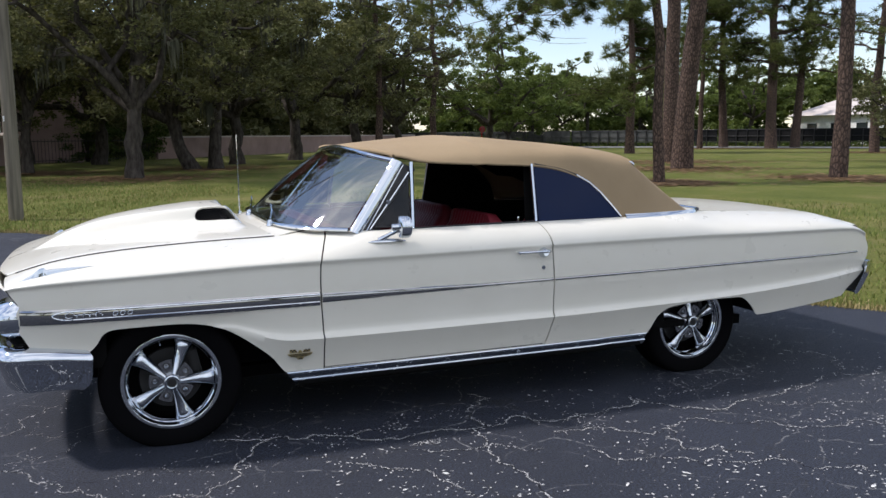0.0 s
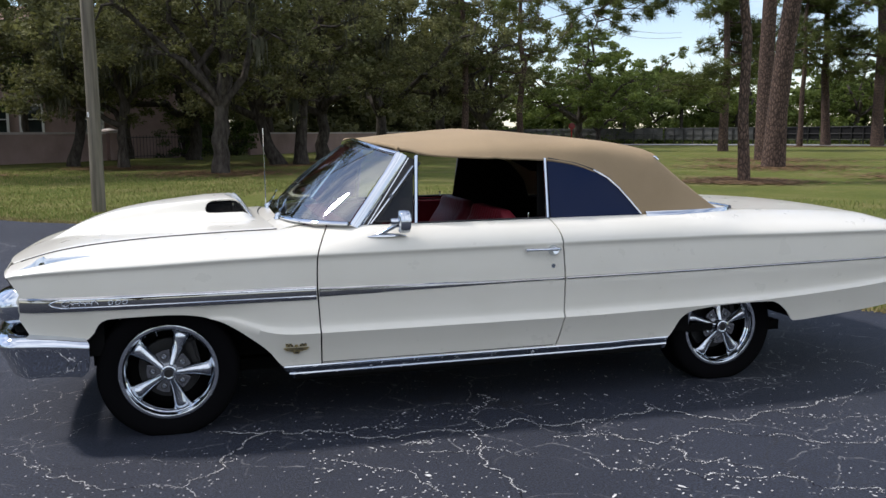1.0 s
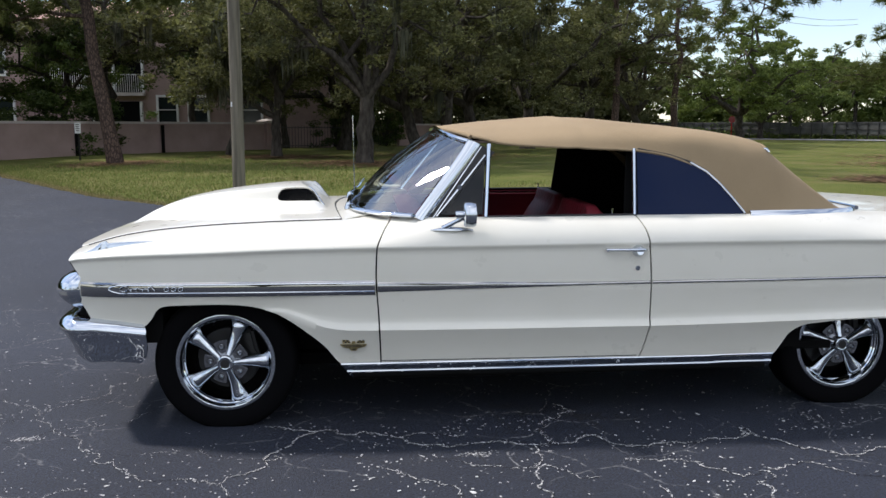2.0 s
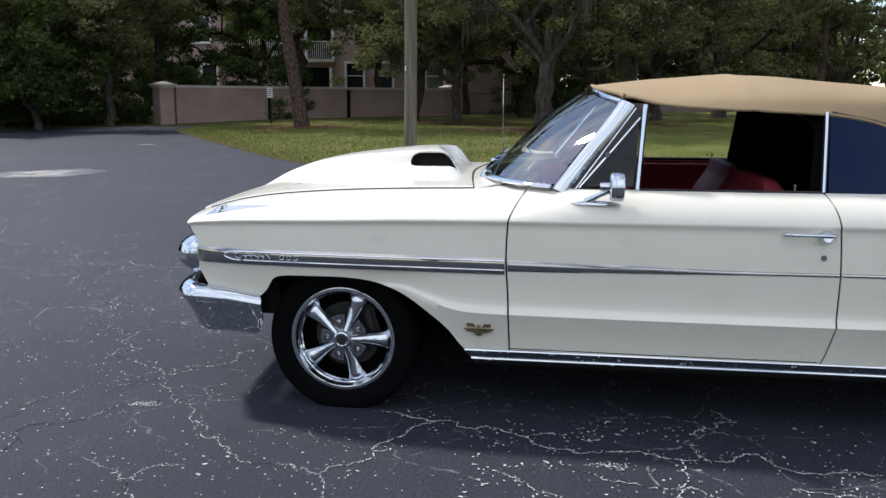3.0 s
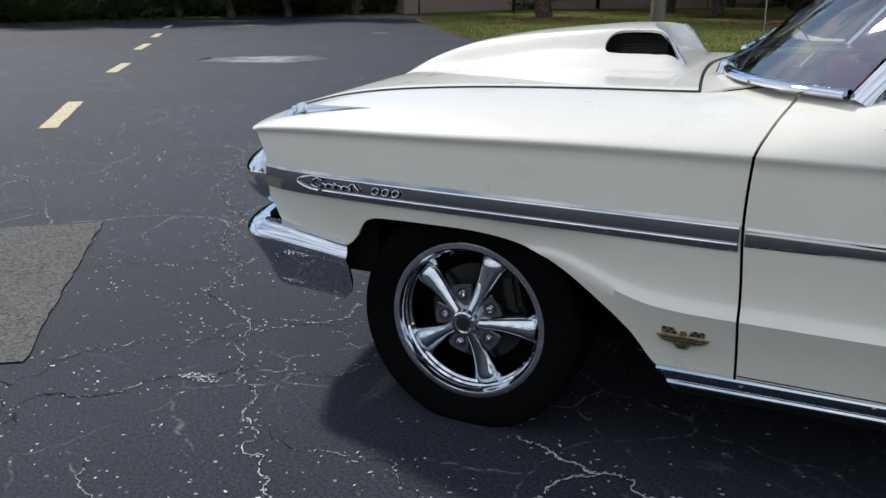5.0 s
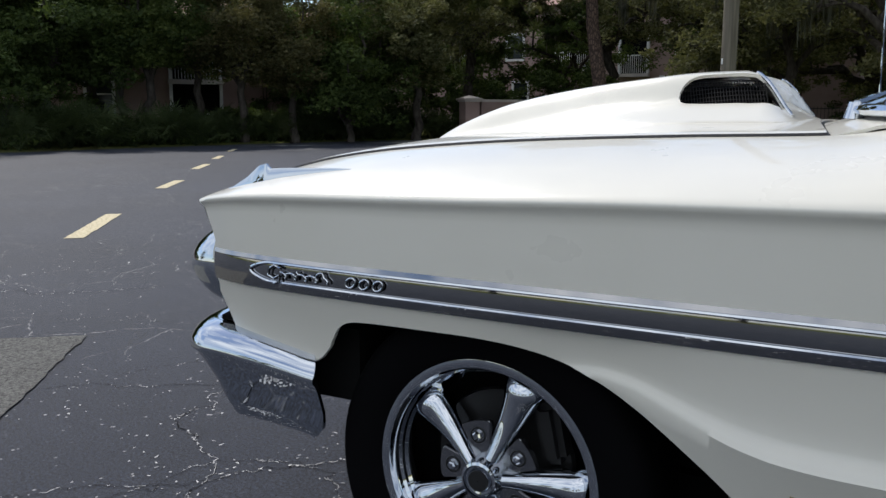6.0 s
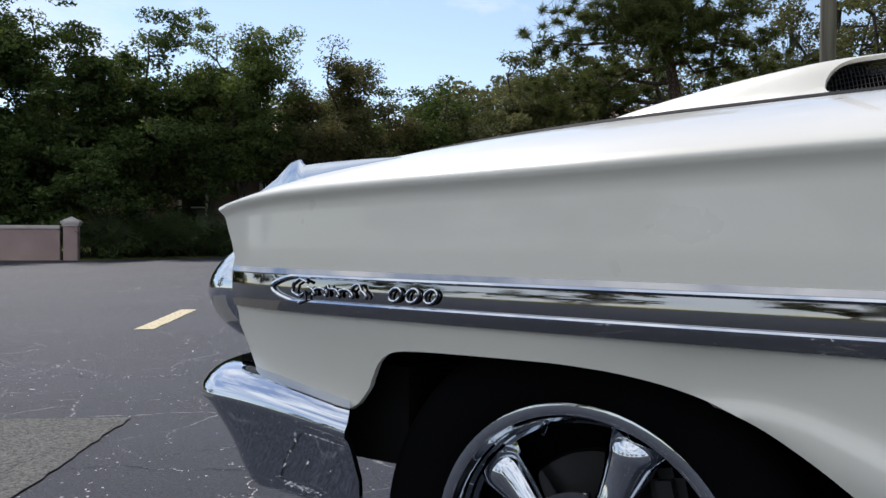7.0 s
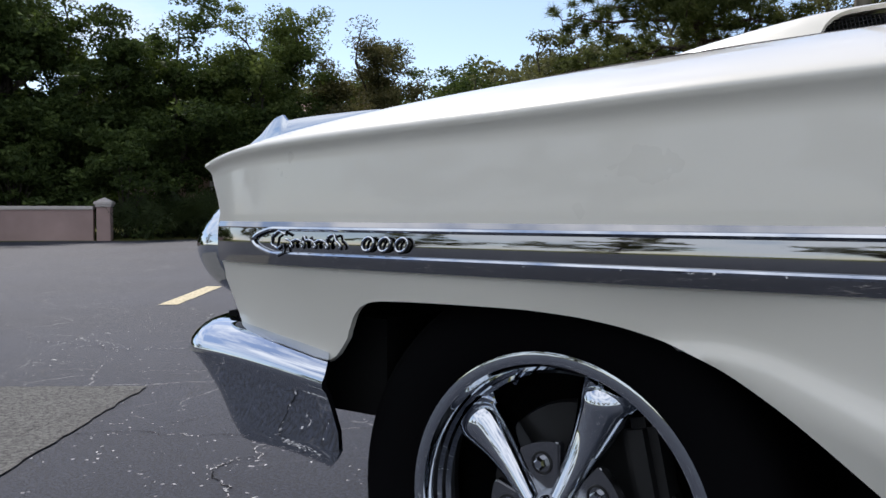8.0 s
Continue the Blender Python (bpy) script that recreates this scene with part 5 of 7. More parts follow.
    tube(bm, [(-0.048, 0.006, 0.198), (-0.045, -0.012, 0.184)], [0.004, 0.003], 8)
    part("valve", bm, M_CHROME, w)
    bm = bmesh.new()
    lathe(bm, [(0.04, 0.095), (0.145, 0.092), (0.148, 0.105), (0.10, 0.12), (0.04, 0.12)], sides=48)
    part("brake_disc", bm, M_BRAKE, w, "dull brake disc", smooth=40)
    bm = bmesh.new()
    box(bm, (0.122, 0.085, 0.06), (0.05, 0.06, 0.12), bevel=0.014)
    bmesh.ops.rotate(bm, verts=bm.verts, matrix=Matrix.Rotation(radians(-12), 3, "Y"))
    part("brake_caliper", bm, M_BRAKE, w, "grey brake caliper", smooth=40)
    # black disc added behind the spokes to keep the gaps dark
    bm = bmesh.new()
    lathe(bm, [(0.001, 0.17), (0.20, 0.17), (0.204, 0.10)], sides=48)
    part("wheel_backing", bm, M_CAVITY, w)
    turn = Matrix.Rotation(radians(steer), 4, "Z")
    if sgn > 0:
        turn = turn @ Matrix.Rotation(math.pi, 4, "Z")
    w.matrix_basis = Matrix.Translation((at, y_face, 0.307)) @ turn
    return w


wheel(0.008, -0.882, -2, -1.5, -1, "chrome five-spoke front wheel")
wheel(3.06, -0.797, 20, 0, -1, "chrome five-spoke rear wheel")
wheel(0.012, 0.872, 10, -1.5, 1, "chrome five-spoke front wheel")
wheel(3.028, 0.797, 40, 0, 1, "chrome five-spoke rear wheel")


# ---- marks on the asphalt ----
rng = np.random.default_rng(11)


def ribbon_path(nodes, step=0.016):
    """A jagged line through a few nodes."""
    pts = [Vector((x, y, 0)) for x, y in nodes]
    while True:
        gaps = [(b - a).length for a, b in zip(pts, pts[1:])]
        if max(gaps) < step:
            break
        out = [pts[0]]
        for a, b in zip(pts, pts[1:]):
            d = b - a
            if d.length >= step:
                side = Vector((-d.y, d.x, 0)).normalized()
                out.append((a + b) / 2 + side * d.length * rng.normal(0, 0.15))
            out.append(b)
        pts = out
    return pts


chip_v, chip_f, crack_v, crack_f = [], [], [], []


def chip(x, y, sx, sy, turn, z=0.004):
    n = int(rng.integers(5, 8))
    i0 = len(chip_v)
    for k in range(n):
        a = 2 * math.pi * k / n + rng.normal(0, 0.25)
        r = rng.uniform(0.35, 1.2)
        px, py = math.cos(a) * sx * r, math.sin(a) * sy * r
        chip_v.append((x + px * math.cos(turn) - py * math.sin(turn), y + px * math.sin(turn) + py * math.cos(turn), z))
    chip_f.append(tuple(range(i0, i0 + n)))


def crack(fill, width, *nodes, z=0.0025):
    """A crack through nodes: a dark ribbon with chalky filling over part of it."""
    pts = ribbon_path(nodes)
    i0 = len(crack_v)
    wob = rng.uniform(0, 50)
    for i, p in enumerate(pts):
        d = (pts[min(i + 1, len(pts) - 1)] - pts[max(i - 1, 0)]).normalized()
        s = Vector((-d.y, d.x, 0)) * width * (0.34 if p.x > 0.2 else 0.22) * (0.4 + abs(noise.noise((i * 0.35 + wob, 0, 0))) * 1.6)
        crack_v.extend([(p.x + s.x, p.y + s.y, z), (p.x - s.x, p.y - s.y, z)])
        if i:
            k = i0 + 2 * i
            crack_f.append((k - 2, k - 1, k + 1, k))
    for i in range(len(pts) - 1):
        dens = fill * (1.0 if pts[i].x > 0.2 else 0.6 if pts[i].x > -1.0 else 0.4) * (0.5 + 0.9 * noise.noise((i * 0.09 + wob, 7, 0)))
        if dens > 0.16 and rng.random() < 0.85:
            d = (pts[i + 1] - pts[i]).normalized()
            ws = [Vector((-d.y, d.x, 0)) * width * (0.3 if pts[i].x > 0.2 else 0.18) * (0.25 + 1.6 * abs(noise.noise(((i + e) * 0.6 + wob, 3, 0)))) for e in (0, 1)]
            k = len(chip_v)
            for p in (pts[i] + ws[0], pts[i + 1] + ws[1], pts[i + 1] - ws[1], pts[i] - ws[0]):
                chip_v.append((p.x, p.y, z + 0.0008))
            chip_f.append((k, k + 1, k + 2, k + 3))
        for _ in range(3):
            if rng.random() < dens:
                p = pts[i].lerp(pts[i + 1], rng.random())
                d = pts[i + 1] - pts[i]
                chip(p.x + rng.normal(0, 0.004), p.y + rng.normal(0, 0.004), *(np.array((rng.uniform(0.0025, 0.009), rng.uniform(0.0012, 0.0032))) * (1.0 if p.x > 0.2 else 0.6)), math.atan2(d.y, d.x) + rng.normal(0, 0.45), 0.004 + rng.uniform(0, 0.001))
        if rng.random() < fill * 0.25:
            chip(pts[i].x + rng.normal(0, 0.05), pts[i].y + rng.normal(0, 0.05), rng.uniform(0.003, 0.010), rng.uniform(0.002, 0.005), rng.uniform(0, 3), 0.0045)


crack(1.0, 0.010, (0.17, -0.92), (0.44, -1.0), (0.59, -1.06), (0.8, -1.11), (0.91, -1.22), (1.27, -1.21), (1.4, -1.25))
crack(1.0, 0.010, (1.4, -1.25), (1.59, -1.24), (1.7, -1.16), (1.98, -1.28), (2.2, -1.24), (2.4, -1.12), (2.52, -1.31), (2.86, -1.44))
crack(0.6, 0.008, (2.86, -1.44), (3.3, -1.35), (3.84, -1.19), (4.2, -1.3), (4.9, -1.5))
crack(0.9, 0.010, (0.44, -1.0), (0.25, -1.37), (0.08, -1.56), (0.14, -1.72), (0.1, -2.3))
crack(1.0, 0.012, (0.08, -1.56), (-0.15, -1.5), (-0.25, -1.48), (-0.4, -1.29), (-0.62, -1.01), (-0.95, -0.6), (-1.42, -0.01))
crack(0.8, 0.012, (-1.42, -0.01), (-1.81, 0.38), (-2.13, 0.84), (-2.64, 1.48), (-3.36, 2.3), (-4.42, 3.62), (-6.02, 6.03))
crack(0.6, 0.012, (-1.09, -1.81), (-1.16, -1.64), (-1.17, -1.46), (-1.04, -1.2), (-0.86, -0.98), (-0.74, -0.84))
crack(0.7, 0.008, (-0.73, -0.87), (-0.52, -0.82), (-0.43, -0.69), (-0.2, -0.55))
crack(0.7, 0.010, (-0.93, -0.64), (-0.85, -0.49), (-0.69, -0.35), (-0.61, -0.14), (-0.5, 0.2))
crack(0.5, 0.009, (-1.64, -1.42), (-1.44, -1.29), (-1.33, -1.19), (-1.37, -1.05), (-1.21, -0.85), (-0.93, -0.64))
crack(0.9, 0.010, (1.4, -1.25), (1.36, -1.64), (1.4, -1.99), (1.39, -2.5))
crack(0.9, 0.009, (1.5, -1.24), (1.49, -1.03), (1.53, -0.94), (1.69, -0.83), (1.6, -0.71))
crack(0.6, 0.007, (0.8, -1.11), (0.92, -1.06), (1.11, -1.1))
crack(0.8, 0.008, (-0.82, -1.5), (-0.74, -1.6), (-0.6, -1.7), (-0.48, -1.84), (-0.3, -2.4))
crack(0.8, 0.008, (-0.61, -1.7), (-0.56, -1.61), (-0.43, -1.55))
crack(0.7, 0.012, (-3.84, 0.7), (-3.42, 0.77), (-3.19, 1.06), (-2.94, 1.36), (-2.57, 1.51), (-2.24, 1.75), (-1.2, 2.6))
crack(0.7, 0.009, (-2.03, -0.35), (-1.78, -0.2), (-1.43, -0.01), (-1.34, 0.24), (-0.9, 0.6))
crack(0.5, 0.006, (-1.36, -1.32), (-1.28, -1.37), (-1.14, -1.45))
crack(0.5, 0.007, (1.81, -1.71), (1.99, -1.9), (2.16, -2.08), (2.55, -2.17), (2.79, -2.44))
crack(0.5, 0.006, (0.72, -1.44), (0.93, -1.6), (1.01, -1.67), (1.1, -2.0))
crack(0.5, 0.007, (-1.1, -0.9), (-0.79, -0.42), (-0.66, -0.43), (-0.45, -0.6))
crack(0.0, 0.005, (-2.4, 0.1), (-2.2, -0.35), (-2.25, -0.7), (-1.95, -1.05), (-1.6, -1.2), z=0.0075)
crack(0.0, 0.005, (-2.2, -0.5), (-2.6, -0.75), (-3.0, -1.2), (-3.3, -1.8), z=0.0075)
crack(0.0, 0.005, (-1.95, -1.05), (-2.2, -1.4), (-2.3, -1.75), z=0.0075)
crack(0.55, 0.007, (1.75, -1.45), (2.05, -1.5), (2.3, -1.62), (2.62, -1.66), (3.0, -1.9), (3.5, -2.05), (3.9, -2.4))
crack(0.7, 0.007, (2.3, -1.62), (2.2, -1.85), (2.45, -2.05))
crack(0.4, 0.006, (3.0, -1.42), (3.3, -1.6), (3.8, -1.72), (4.3, -1.6))
crack(0.4, 0.006, (0.95, -1.32), (1.1, -1.46), (1.32, -1.5), (1.6, -1.62))
crack(0.35, 0.006, (-0.5, -1.15), (-0.2, -1.2), (0.05, -1.28), (0.3, -1.3))
crack(0.6, 0.006, (-2.9, 0.4), (-2.3, 0.6), (-1.9, 0.9), (-1.5, 0.75), (-1.1, 0.95))
crack(0.6, 0.006, (-1.9, -0.1), (-1.7, 0.3), (-1.8, 0.75))
crack(0.4, 0.007, (3.84, -1.19), (4.09, -0.86), (3.93, -0.63))
crack(0.7, 0.010, (-6.0, 1.2), (-4.9, 0.9), (-3.84, 0.7))
crack(0.6, 0.009, (-2.64, 1.48), (-2.2, 1.5), (-1.7, 1.35), (-1.1, 1.5))
for _ in range(6500):
    x, y = rng.uniform(-5, 5.8), rng.uniform(-3.8, 3.5)
    if noise.noise((x * 0.9, y * 0.9, 3)) > -0.15 and lot_distance(x, y) < -0.2:
        s = rng.uniform(0.0012, 0.0048) * (2.2 if rng.random() < 0.06 else 1)
        chip(x, y, s * rng.uniform(1, 2.8), s, rng.uniform(0, 3.1), 0.0035)
for _ in range(4200):
    x, y = rng.uniform(0.6, 5.8), rng.uniform(-3.6, -0.9)
    if noise.noise((x * 1.7, y * 1.7, 5)) + 0.6 * noise.noise((x * 6, y * 6, 9)) < 0.12:
        continue
    s = rng.uniform(0.0022, 0.0062) * (1.8 if rng.random() < 0.06 else 1)
    chip(x, y, s * rng.uniform(1, 2.6), s, rng.uniform(0, 3.1), 0.0035)
for _ in range(60):
    chip(1.15 + rng.normal(0, 0.045), -1.345 + rng.normal(0, 0.018), rng.uniform(0.003, 0.009), rng.uniform(0.002, 0.005), rng.uniform(-0.4, 0.4), 0.0045)
for _ in range(60):
    chip(-0.87 + rng.normal(0, 0.035), -0.985 + rng.normal(0, 0.012), rng.uniform(0.003, 0.009), rng.uniform(0.002, 0.005), 0.5, 0.0045)


def cloud_mesh(name, verts, faces, material):
    me = bpy.data.meshes.new(name)
    me.from_pydata(verts, [], faces)
    me.materials.append(material.m)
    return me


tagged(new("asphalt_crack", cloud_mesh("asphalt_crack", crack_v, crack_f, M_CRACKDARK)), "branching dark cracks across the asphalt", "cracks", kind="stuff")
tagged(new("crack_fill", cloud_mesh("crack_fill", chip_v, chip_f, M_CHALK)), "chalky white chips in cracks and scattered on asphalt", "chips", kind="stuff")


def ground_mark(name, corners, material, label, category, z, jitter=0.012, group="", kind=""):
    """A flat painted or worn mark with uneven edges."""
    pts = []
    n = len(corners)
    for i in range(n):
        a, b = Vector((*corners[i], z)), Vector((*corners[(i + 1) % n], z))
        m = max(2, int((b - a).length / 0.06))
        for k in range(m):
            p = a.lerp(b, k / m)
            pts.append((p.x + rng.normal(0, jitter), p.y + rng.normal(0, jitter), z))
    bm = bmesh.new()
    bm.faces.new([bm.verts.new(p) for p in pts])
    return tagged(part(name, bm, material, None), label, category, group, kind)


ground_mark("concrete_patch", [(-2.5, 0.25), (-1.46, -1.14), (-3.04, -2.38), (-4.08, -0.99)], M_PATCH, "rough pale square repair patch in the asphalt", "patch", 0.006, 0.005, kind="structure")
for (x0, y0), (x1, y1) in [((-5.12, 2.27), (-6.19, 3.6)), ((-8.05, 5.98), (-8.85, 7.12)), ((-10.6, 9.22), (-11.5, 10.5)), ((-12.8, 12.1), (-13.65, 13.25)), ((-15.2, 15.2), (-16.05, 16.4))]:
    d = Vector((x1 - x0, y1 - y0, 0)).normalized() * 0.075
    ground_mark("lane_dash", [(x0 - d.y, y0 + d.x), (x1 - d.y, y1 + d.x), (x1 + d.y, y1 - d.x), (x0 + d.y, y0 - d.x)], M_LINE, "worn pale yellow painted lane dash", "lane marking", 0.005, 0.003, "lane dashes", kind="structure")
for quad in ([(-8.15, 7.75), (-8.4, 8.6), (-7.2, 9.75), (-6.55, 9.2), (-6.85, 8.2)], [(-15.6, 22.5), (-11.8, 24.6), (-12.5, 25.4), (-16.4, 23.4)], [(-17.4, 18.2), (-15.2, 20.6), (-15.7, 20.9), (-17.7, 18.7)], [(-14.4, 17.3), (-13.7, 17.9), (-13.9, 18.2), (-14.6, 17.8)], [(-9.6, 16.1), (-9.2, 16.4), (-9.35, 16.6), (-9.7, 16.3)]):
    ground_mark("scuff", quad, M_SCUFF, "pale worn scuff on the asphalt", "scuff", 0.004, 0.05, "asphalt scuffs", kind="structure")
ground_mark("driveway_apron", [(-15.2, 27.9), (-17.0, 25.0), (-11.6, 23.2), (-12.8, 27.5)], M_SCUFF, "pale worn concrete driveway apron", "driveway", 0.006, 0.03, kind="structure")


# ---- grass ----
def blades(name, places, lo, hi, width, material, label):
    n = len(places)
    p = np.array(places)
    h = rng.uniform(lo, hi, n)
    a = rng.uniform(0, 2 * math.pi, n)
    lean = rng.uniform(0.1, 0.7, n) * h
    la = rng.uniform(0, 2 * math.pi, n)
    v = np.zeros((n, 3, 3))
    v[:, 0] = p + np.stack([np.cos(a) * width, np.sin(a) * width, np.zeros(n)], 1)
    v[:, 1] = p - np.stack([np.cos(a) * width, np.sin(a) * width, np.zeros(n)], 1)
    v[:, 2] = p + np.stack([np.cos(la) * lean, np.sin(la) * lean, h], 1)
    me = fast_mesh(name, v.reshape(-1, 3), 3, material)
    return tagged(new(name, me), label, "grass", kind="stuff")


def fast_mesh(name, verts, corners, material):
    """Loose faces of equal corner count from a block of vertices."""
    n = len(verts) // corners
    me = bpy.data.meshes.new(name)
    me.vertices.add(len(verts))
    me.vertices.foreach_set("co", np.asarray(verts, np.float32).ravel())
    me.loops.add(n * corners)
    me.loops.foreach_set("vertex_index", np.arange(n * corners, dtype=np.int32))
    me.polygons.add(n)
    me.polygons.foreach_set("loop_start", np.arange(0, n * corners, corners, dtype=np.int32))
    me.materials.append(material.m)
    me.update(calc_edges=True)
    me.validate()
    return me


edge_places, lawn_places = [], []
for (x0, y0), (x1, y1) in zip(LOT_EDGE, LOT_EDGE[1:]):
    length = math.hypot(x1 - x0, y1 - y0)
    nx, ny = (y1 - y0) / length, -(x1 - x0) / length
    if lot_distance((x0 + x1) / 2 + nx * 0.3, (y0 + y1) / 2 + ny * 0.3) < 0:
        nx, ny = -nx, -ny
    for _ in range(int(length * 520)):
        s, d = rng.random(), abs(rng.normal(0, 0.16)) - 0.07
        d += 0.08 * noise.noise((x0 + (x1 - x0) * s * 1.3, y0 + (y1 - y0) * s * 1.3, 2))
        x, y = x0 + (x1 - x0) * s + nx * d, y0 + (y1 - y0) * s + ny * d
        edge_places.append((x, y, max(0.0, ground_height(x, y)) - 0.005))
    for _ in range(int(length * 1800)):
        s, d = rng.random(), rng.random() ** 1.6 * 9
        x, y = x0 + (x1 - x0) * s + nx * d + rng.normal(0, 0.2), y0 + (y1 - y0) * s + ny * d + rng.normal(0, 0.2)
        if lot_distance(x, y) > 0.05:
            lawn_places.append((x, y, ground_height(x, y) - 0.004))
blades("dry_grass_edge", edge_places, 0.015, 0.06, 0.007, M_STRAW, "dry straw-coloured grass along the asphalt edge")
blades("lawn_grass", lawn_places, 0.03, 0.075, 0.008, M_GRASS, "short green and yellowed lawn grass")


# ---- trees ----
def wander(rs, a, b, n, amp):
    pts = []
    for i in range(n + 1):
        s = i / n
        p = a.lerp(b, s)
        w = amp * math.sin(math.pi * s) * (b - a).length
        pts.append(p + Vector((rs.normal(0, w), rs.normal(0, w), rs.normal(0, w * 0.6))))
    pts[0], pts[-1] = a, b
    return pts


def leaf_points(rs, centres, spread, count, size, droop=0.0, aspect=0.55):
    """Pointed leaves scattered round centres."""
    c = np.repeat(np.asarray(centres), count, axis=0)
    n = len(c)
    sp = np.repeat(np.asarray(spread), count)[:, None]
    d = rs.normal(0, 1, (n, 3))
    d /= np.linalg.norm(d, axis=1)[:, None]
    r = rs.random((n, 1)) ** 0.45
    p = c + d * r * sp * np.array([1.0, 1.0, 0.55])
    u = rs.normal(0, 1, (n, 3))
    u[:, 2] = u[:, 2] * 0.55 - droop
    u /= np.linalg.norm(u, axis=1)[:, None]
    w = np.cross(u, rs.normal(0, 1, (n, 3)))
    w /= np.linalg.norm(w, axis=1)[:, None]
    s = size * rs.uniform(0.55, 1.35, (n, 1))
    v = np.stack([p - u * s * 0.5 + w * s * aspect * 0.6, p - u * s * 0.4 - w * s * aspect * 0.6, p + u * s * 0.6], 1)
    return v.reshape(-1, 3)


def broadleaf(name, at, height, spread, trunk_r, base, clumps, count, size, leaf, seed, label, bark=None, lean=(0, 0), forks=6, droop=0.4, clump_r=0.8, group="", stems=1, moss=0, fill=1.2):
    """A tree: winding limbs, side branches and twigs, with pads of leaves about them."""
    rs = np.random.default_rng(seed)
    bm = bmesh.new()
    centres, spreads, hang = [], [], []
    deep = height - base
    for st in range(stems):
        foot = Vector((rs.normal(0, 0.35), rs.normal(0, 0.35), -0.2)) if stems > 1 else Vector((0, 0, -0.2))
        fork = Vector((lean[0] * 0.6 + foot.x * 2.2, lean[1] * 0.6 + foot.y * 2.2, base * rs.uniform(0.75, 1.0)))
        n = 6
        tr = trunk_r * (0.72 if stems > 1 else 1)
        tube(bm, wander(rs, foot, fork, n, 0.035), [tr * (1.45 if i == 0 else 1.12 if i == 1 else 1 - 0.28 * i / n) for i in range(n + 1)], 9)
        for f in range(forks):
            a = 2 * math.pi * (f + rs.uniform(-0.3, 0.3)) / forks + st
            up = 0.86 if f == 0 else 0.2 + 0.7 * ((f * 0.618 + rs.uniform(0, 0.25)) % 1)
            reach = spread * (1.1 - 0.6 * up) * rs.uniform(0.8, 1.1) * (0.4 if f == 0 else 1)
            end = Vector((fork.x + math.cos(a) * reach, fork.y + math.sin(a) * reach, base + deep * up - droop * 0.25 * (1 - up)))
            limb = wander(rs, fork - Vector((0, 0, 0.25)), end, 8, 0.055)
            tube(bm, limb, [tr * (0.58 - 0.48 * i / 8) for i in range(9)], 7)
            for k in (2, 3, 4, 5, 6, 7):
                side = Vector((math.cos(a + rs.normal(0, 1.1)), math.sin(a + rs.normal(0, 1.1)), rs.normal(0.15, 0.45)))
                tip = limb[k] + side * max(spread, deep * 0.36) * rs.uniform(0.2, 0.38)
                tip.z = min(tip.z, height - 0.3)
                branch = wander(rs, limb[k], tip, 5, 0.08)
                tube(bm, branch, [tr * (0.24 - 0.19 * i / 5) for i in range(6)], 5)
                hang.append(branch[3])
                for q in (3, 4, 5):
                    off = Vector(rs.normal(0, 1, 3)) * spread * 0.09
                    off.z = abs(off.z) * 0.6
                    tube(bm, [branch[q], branch[q] + off * 0.5 + Vector((0, 0, 0.05)), branch[q] + off], [tr * 0.06, tr * 0.04, tr * 0.02], 4, caps=False)
                    centres.append(branch[q] + off)
                    spreads.append(clump_r * rs.uniform(0.5, 0.85))
            centres.append(end)
            spreads.append(clump_r * 0.8)
    seeds = len(centres)
    want, tries = int(clumps * fill), 0
    while len(centres) < want and tries < clumps * 30:
        tries += 1
        p = centres[int(rs.integers(seeds))] + Vector((rs.normal(0, 1) * max(spread, deep * 0.3) * 0.2, rs.normal(0, 1) * max(spread, deep * 0.3) * 0.2, rs.normal(0.1, 0.8) * deep * 0.11))
        if p.z > height or p.z < base * 0.75 - 0.1 * droop:
            continue
        if noise.noise(Vector((p.x * 0.5 + seed * 3.7, p.y * 0.5, p.z * 0.8))) < -0.02:
            continue
        centres.append(p)
        spreads.append(clump_r * rs.uniform(0.4, 0.85))
    v = leaf_points(rs, np.array([tuple(c) for c in centres]), spreads, int(count * 1.15), size * 0.86)
    t = empty(name, (at[0], at[1], ground_height(*at)))
    part("trunk", bm, bark or M_BARK, t, smooth=60)
    part("crown", fast_mesh("crown", v, 3, leaf), None, t)
    if moss:
        picks = [hang[int(k)] for k in rs.integers(len(hang), size=moss)]
        c = np.repeat(np.array([tuple(p) for p in picks]), 26, axis=0) + rs.normal(0, 0.14, (26 * moss, 3))
        w = rs.normal(0, 0.035, (len(c), 3)) * np.array([1, 1, 0.2])
        ln = np.stack([rs.normal(0, 0.05, len(c)), rs.normal(0, 0.05, len(c)), -rs.uniform(0.3, 1.1, len(c))], 1)
        tagged(part("moss", fast_mesh("moss", np.stack([c + w, c - w, c + ln], 1).reshape(-1, 3), 3, M_MOSS), None, t, "grey hanging moss"), "grey hanging moss", kind="stuff")
    tagged(t, label, "tree", group)
    return t


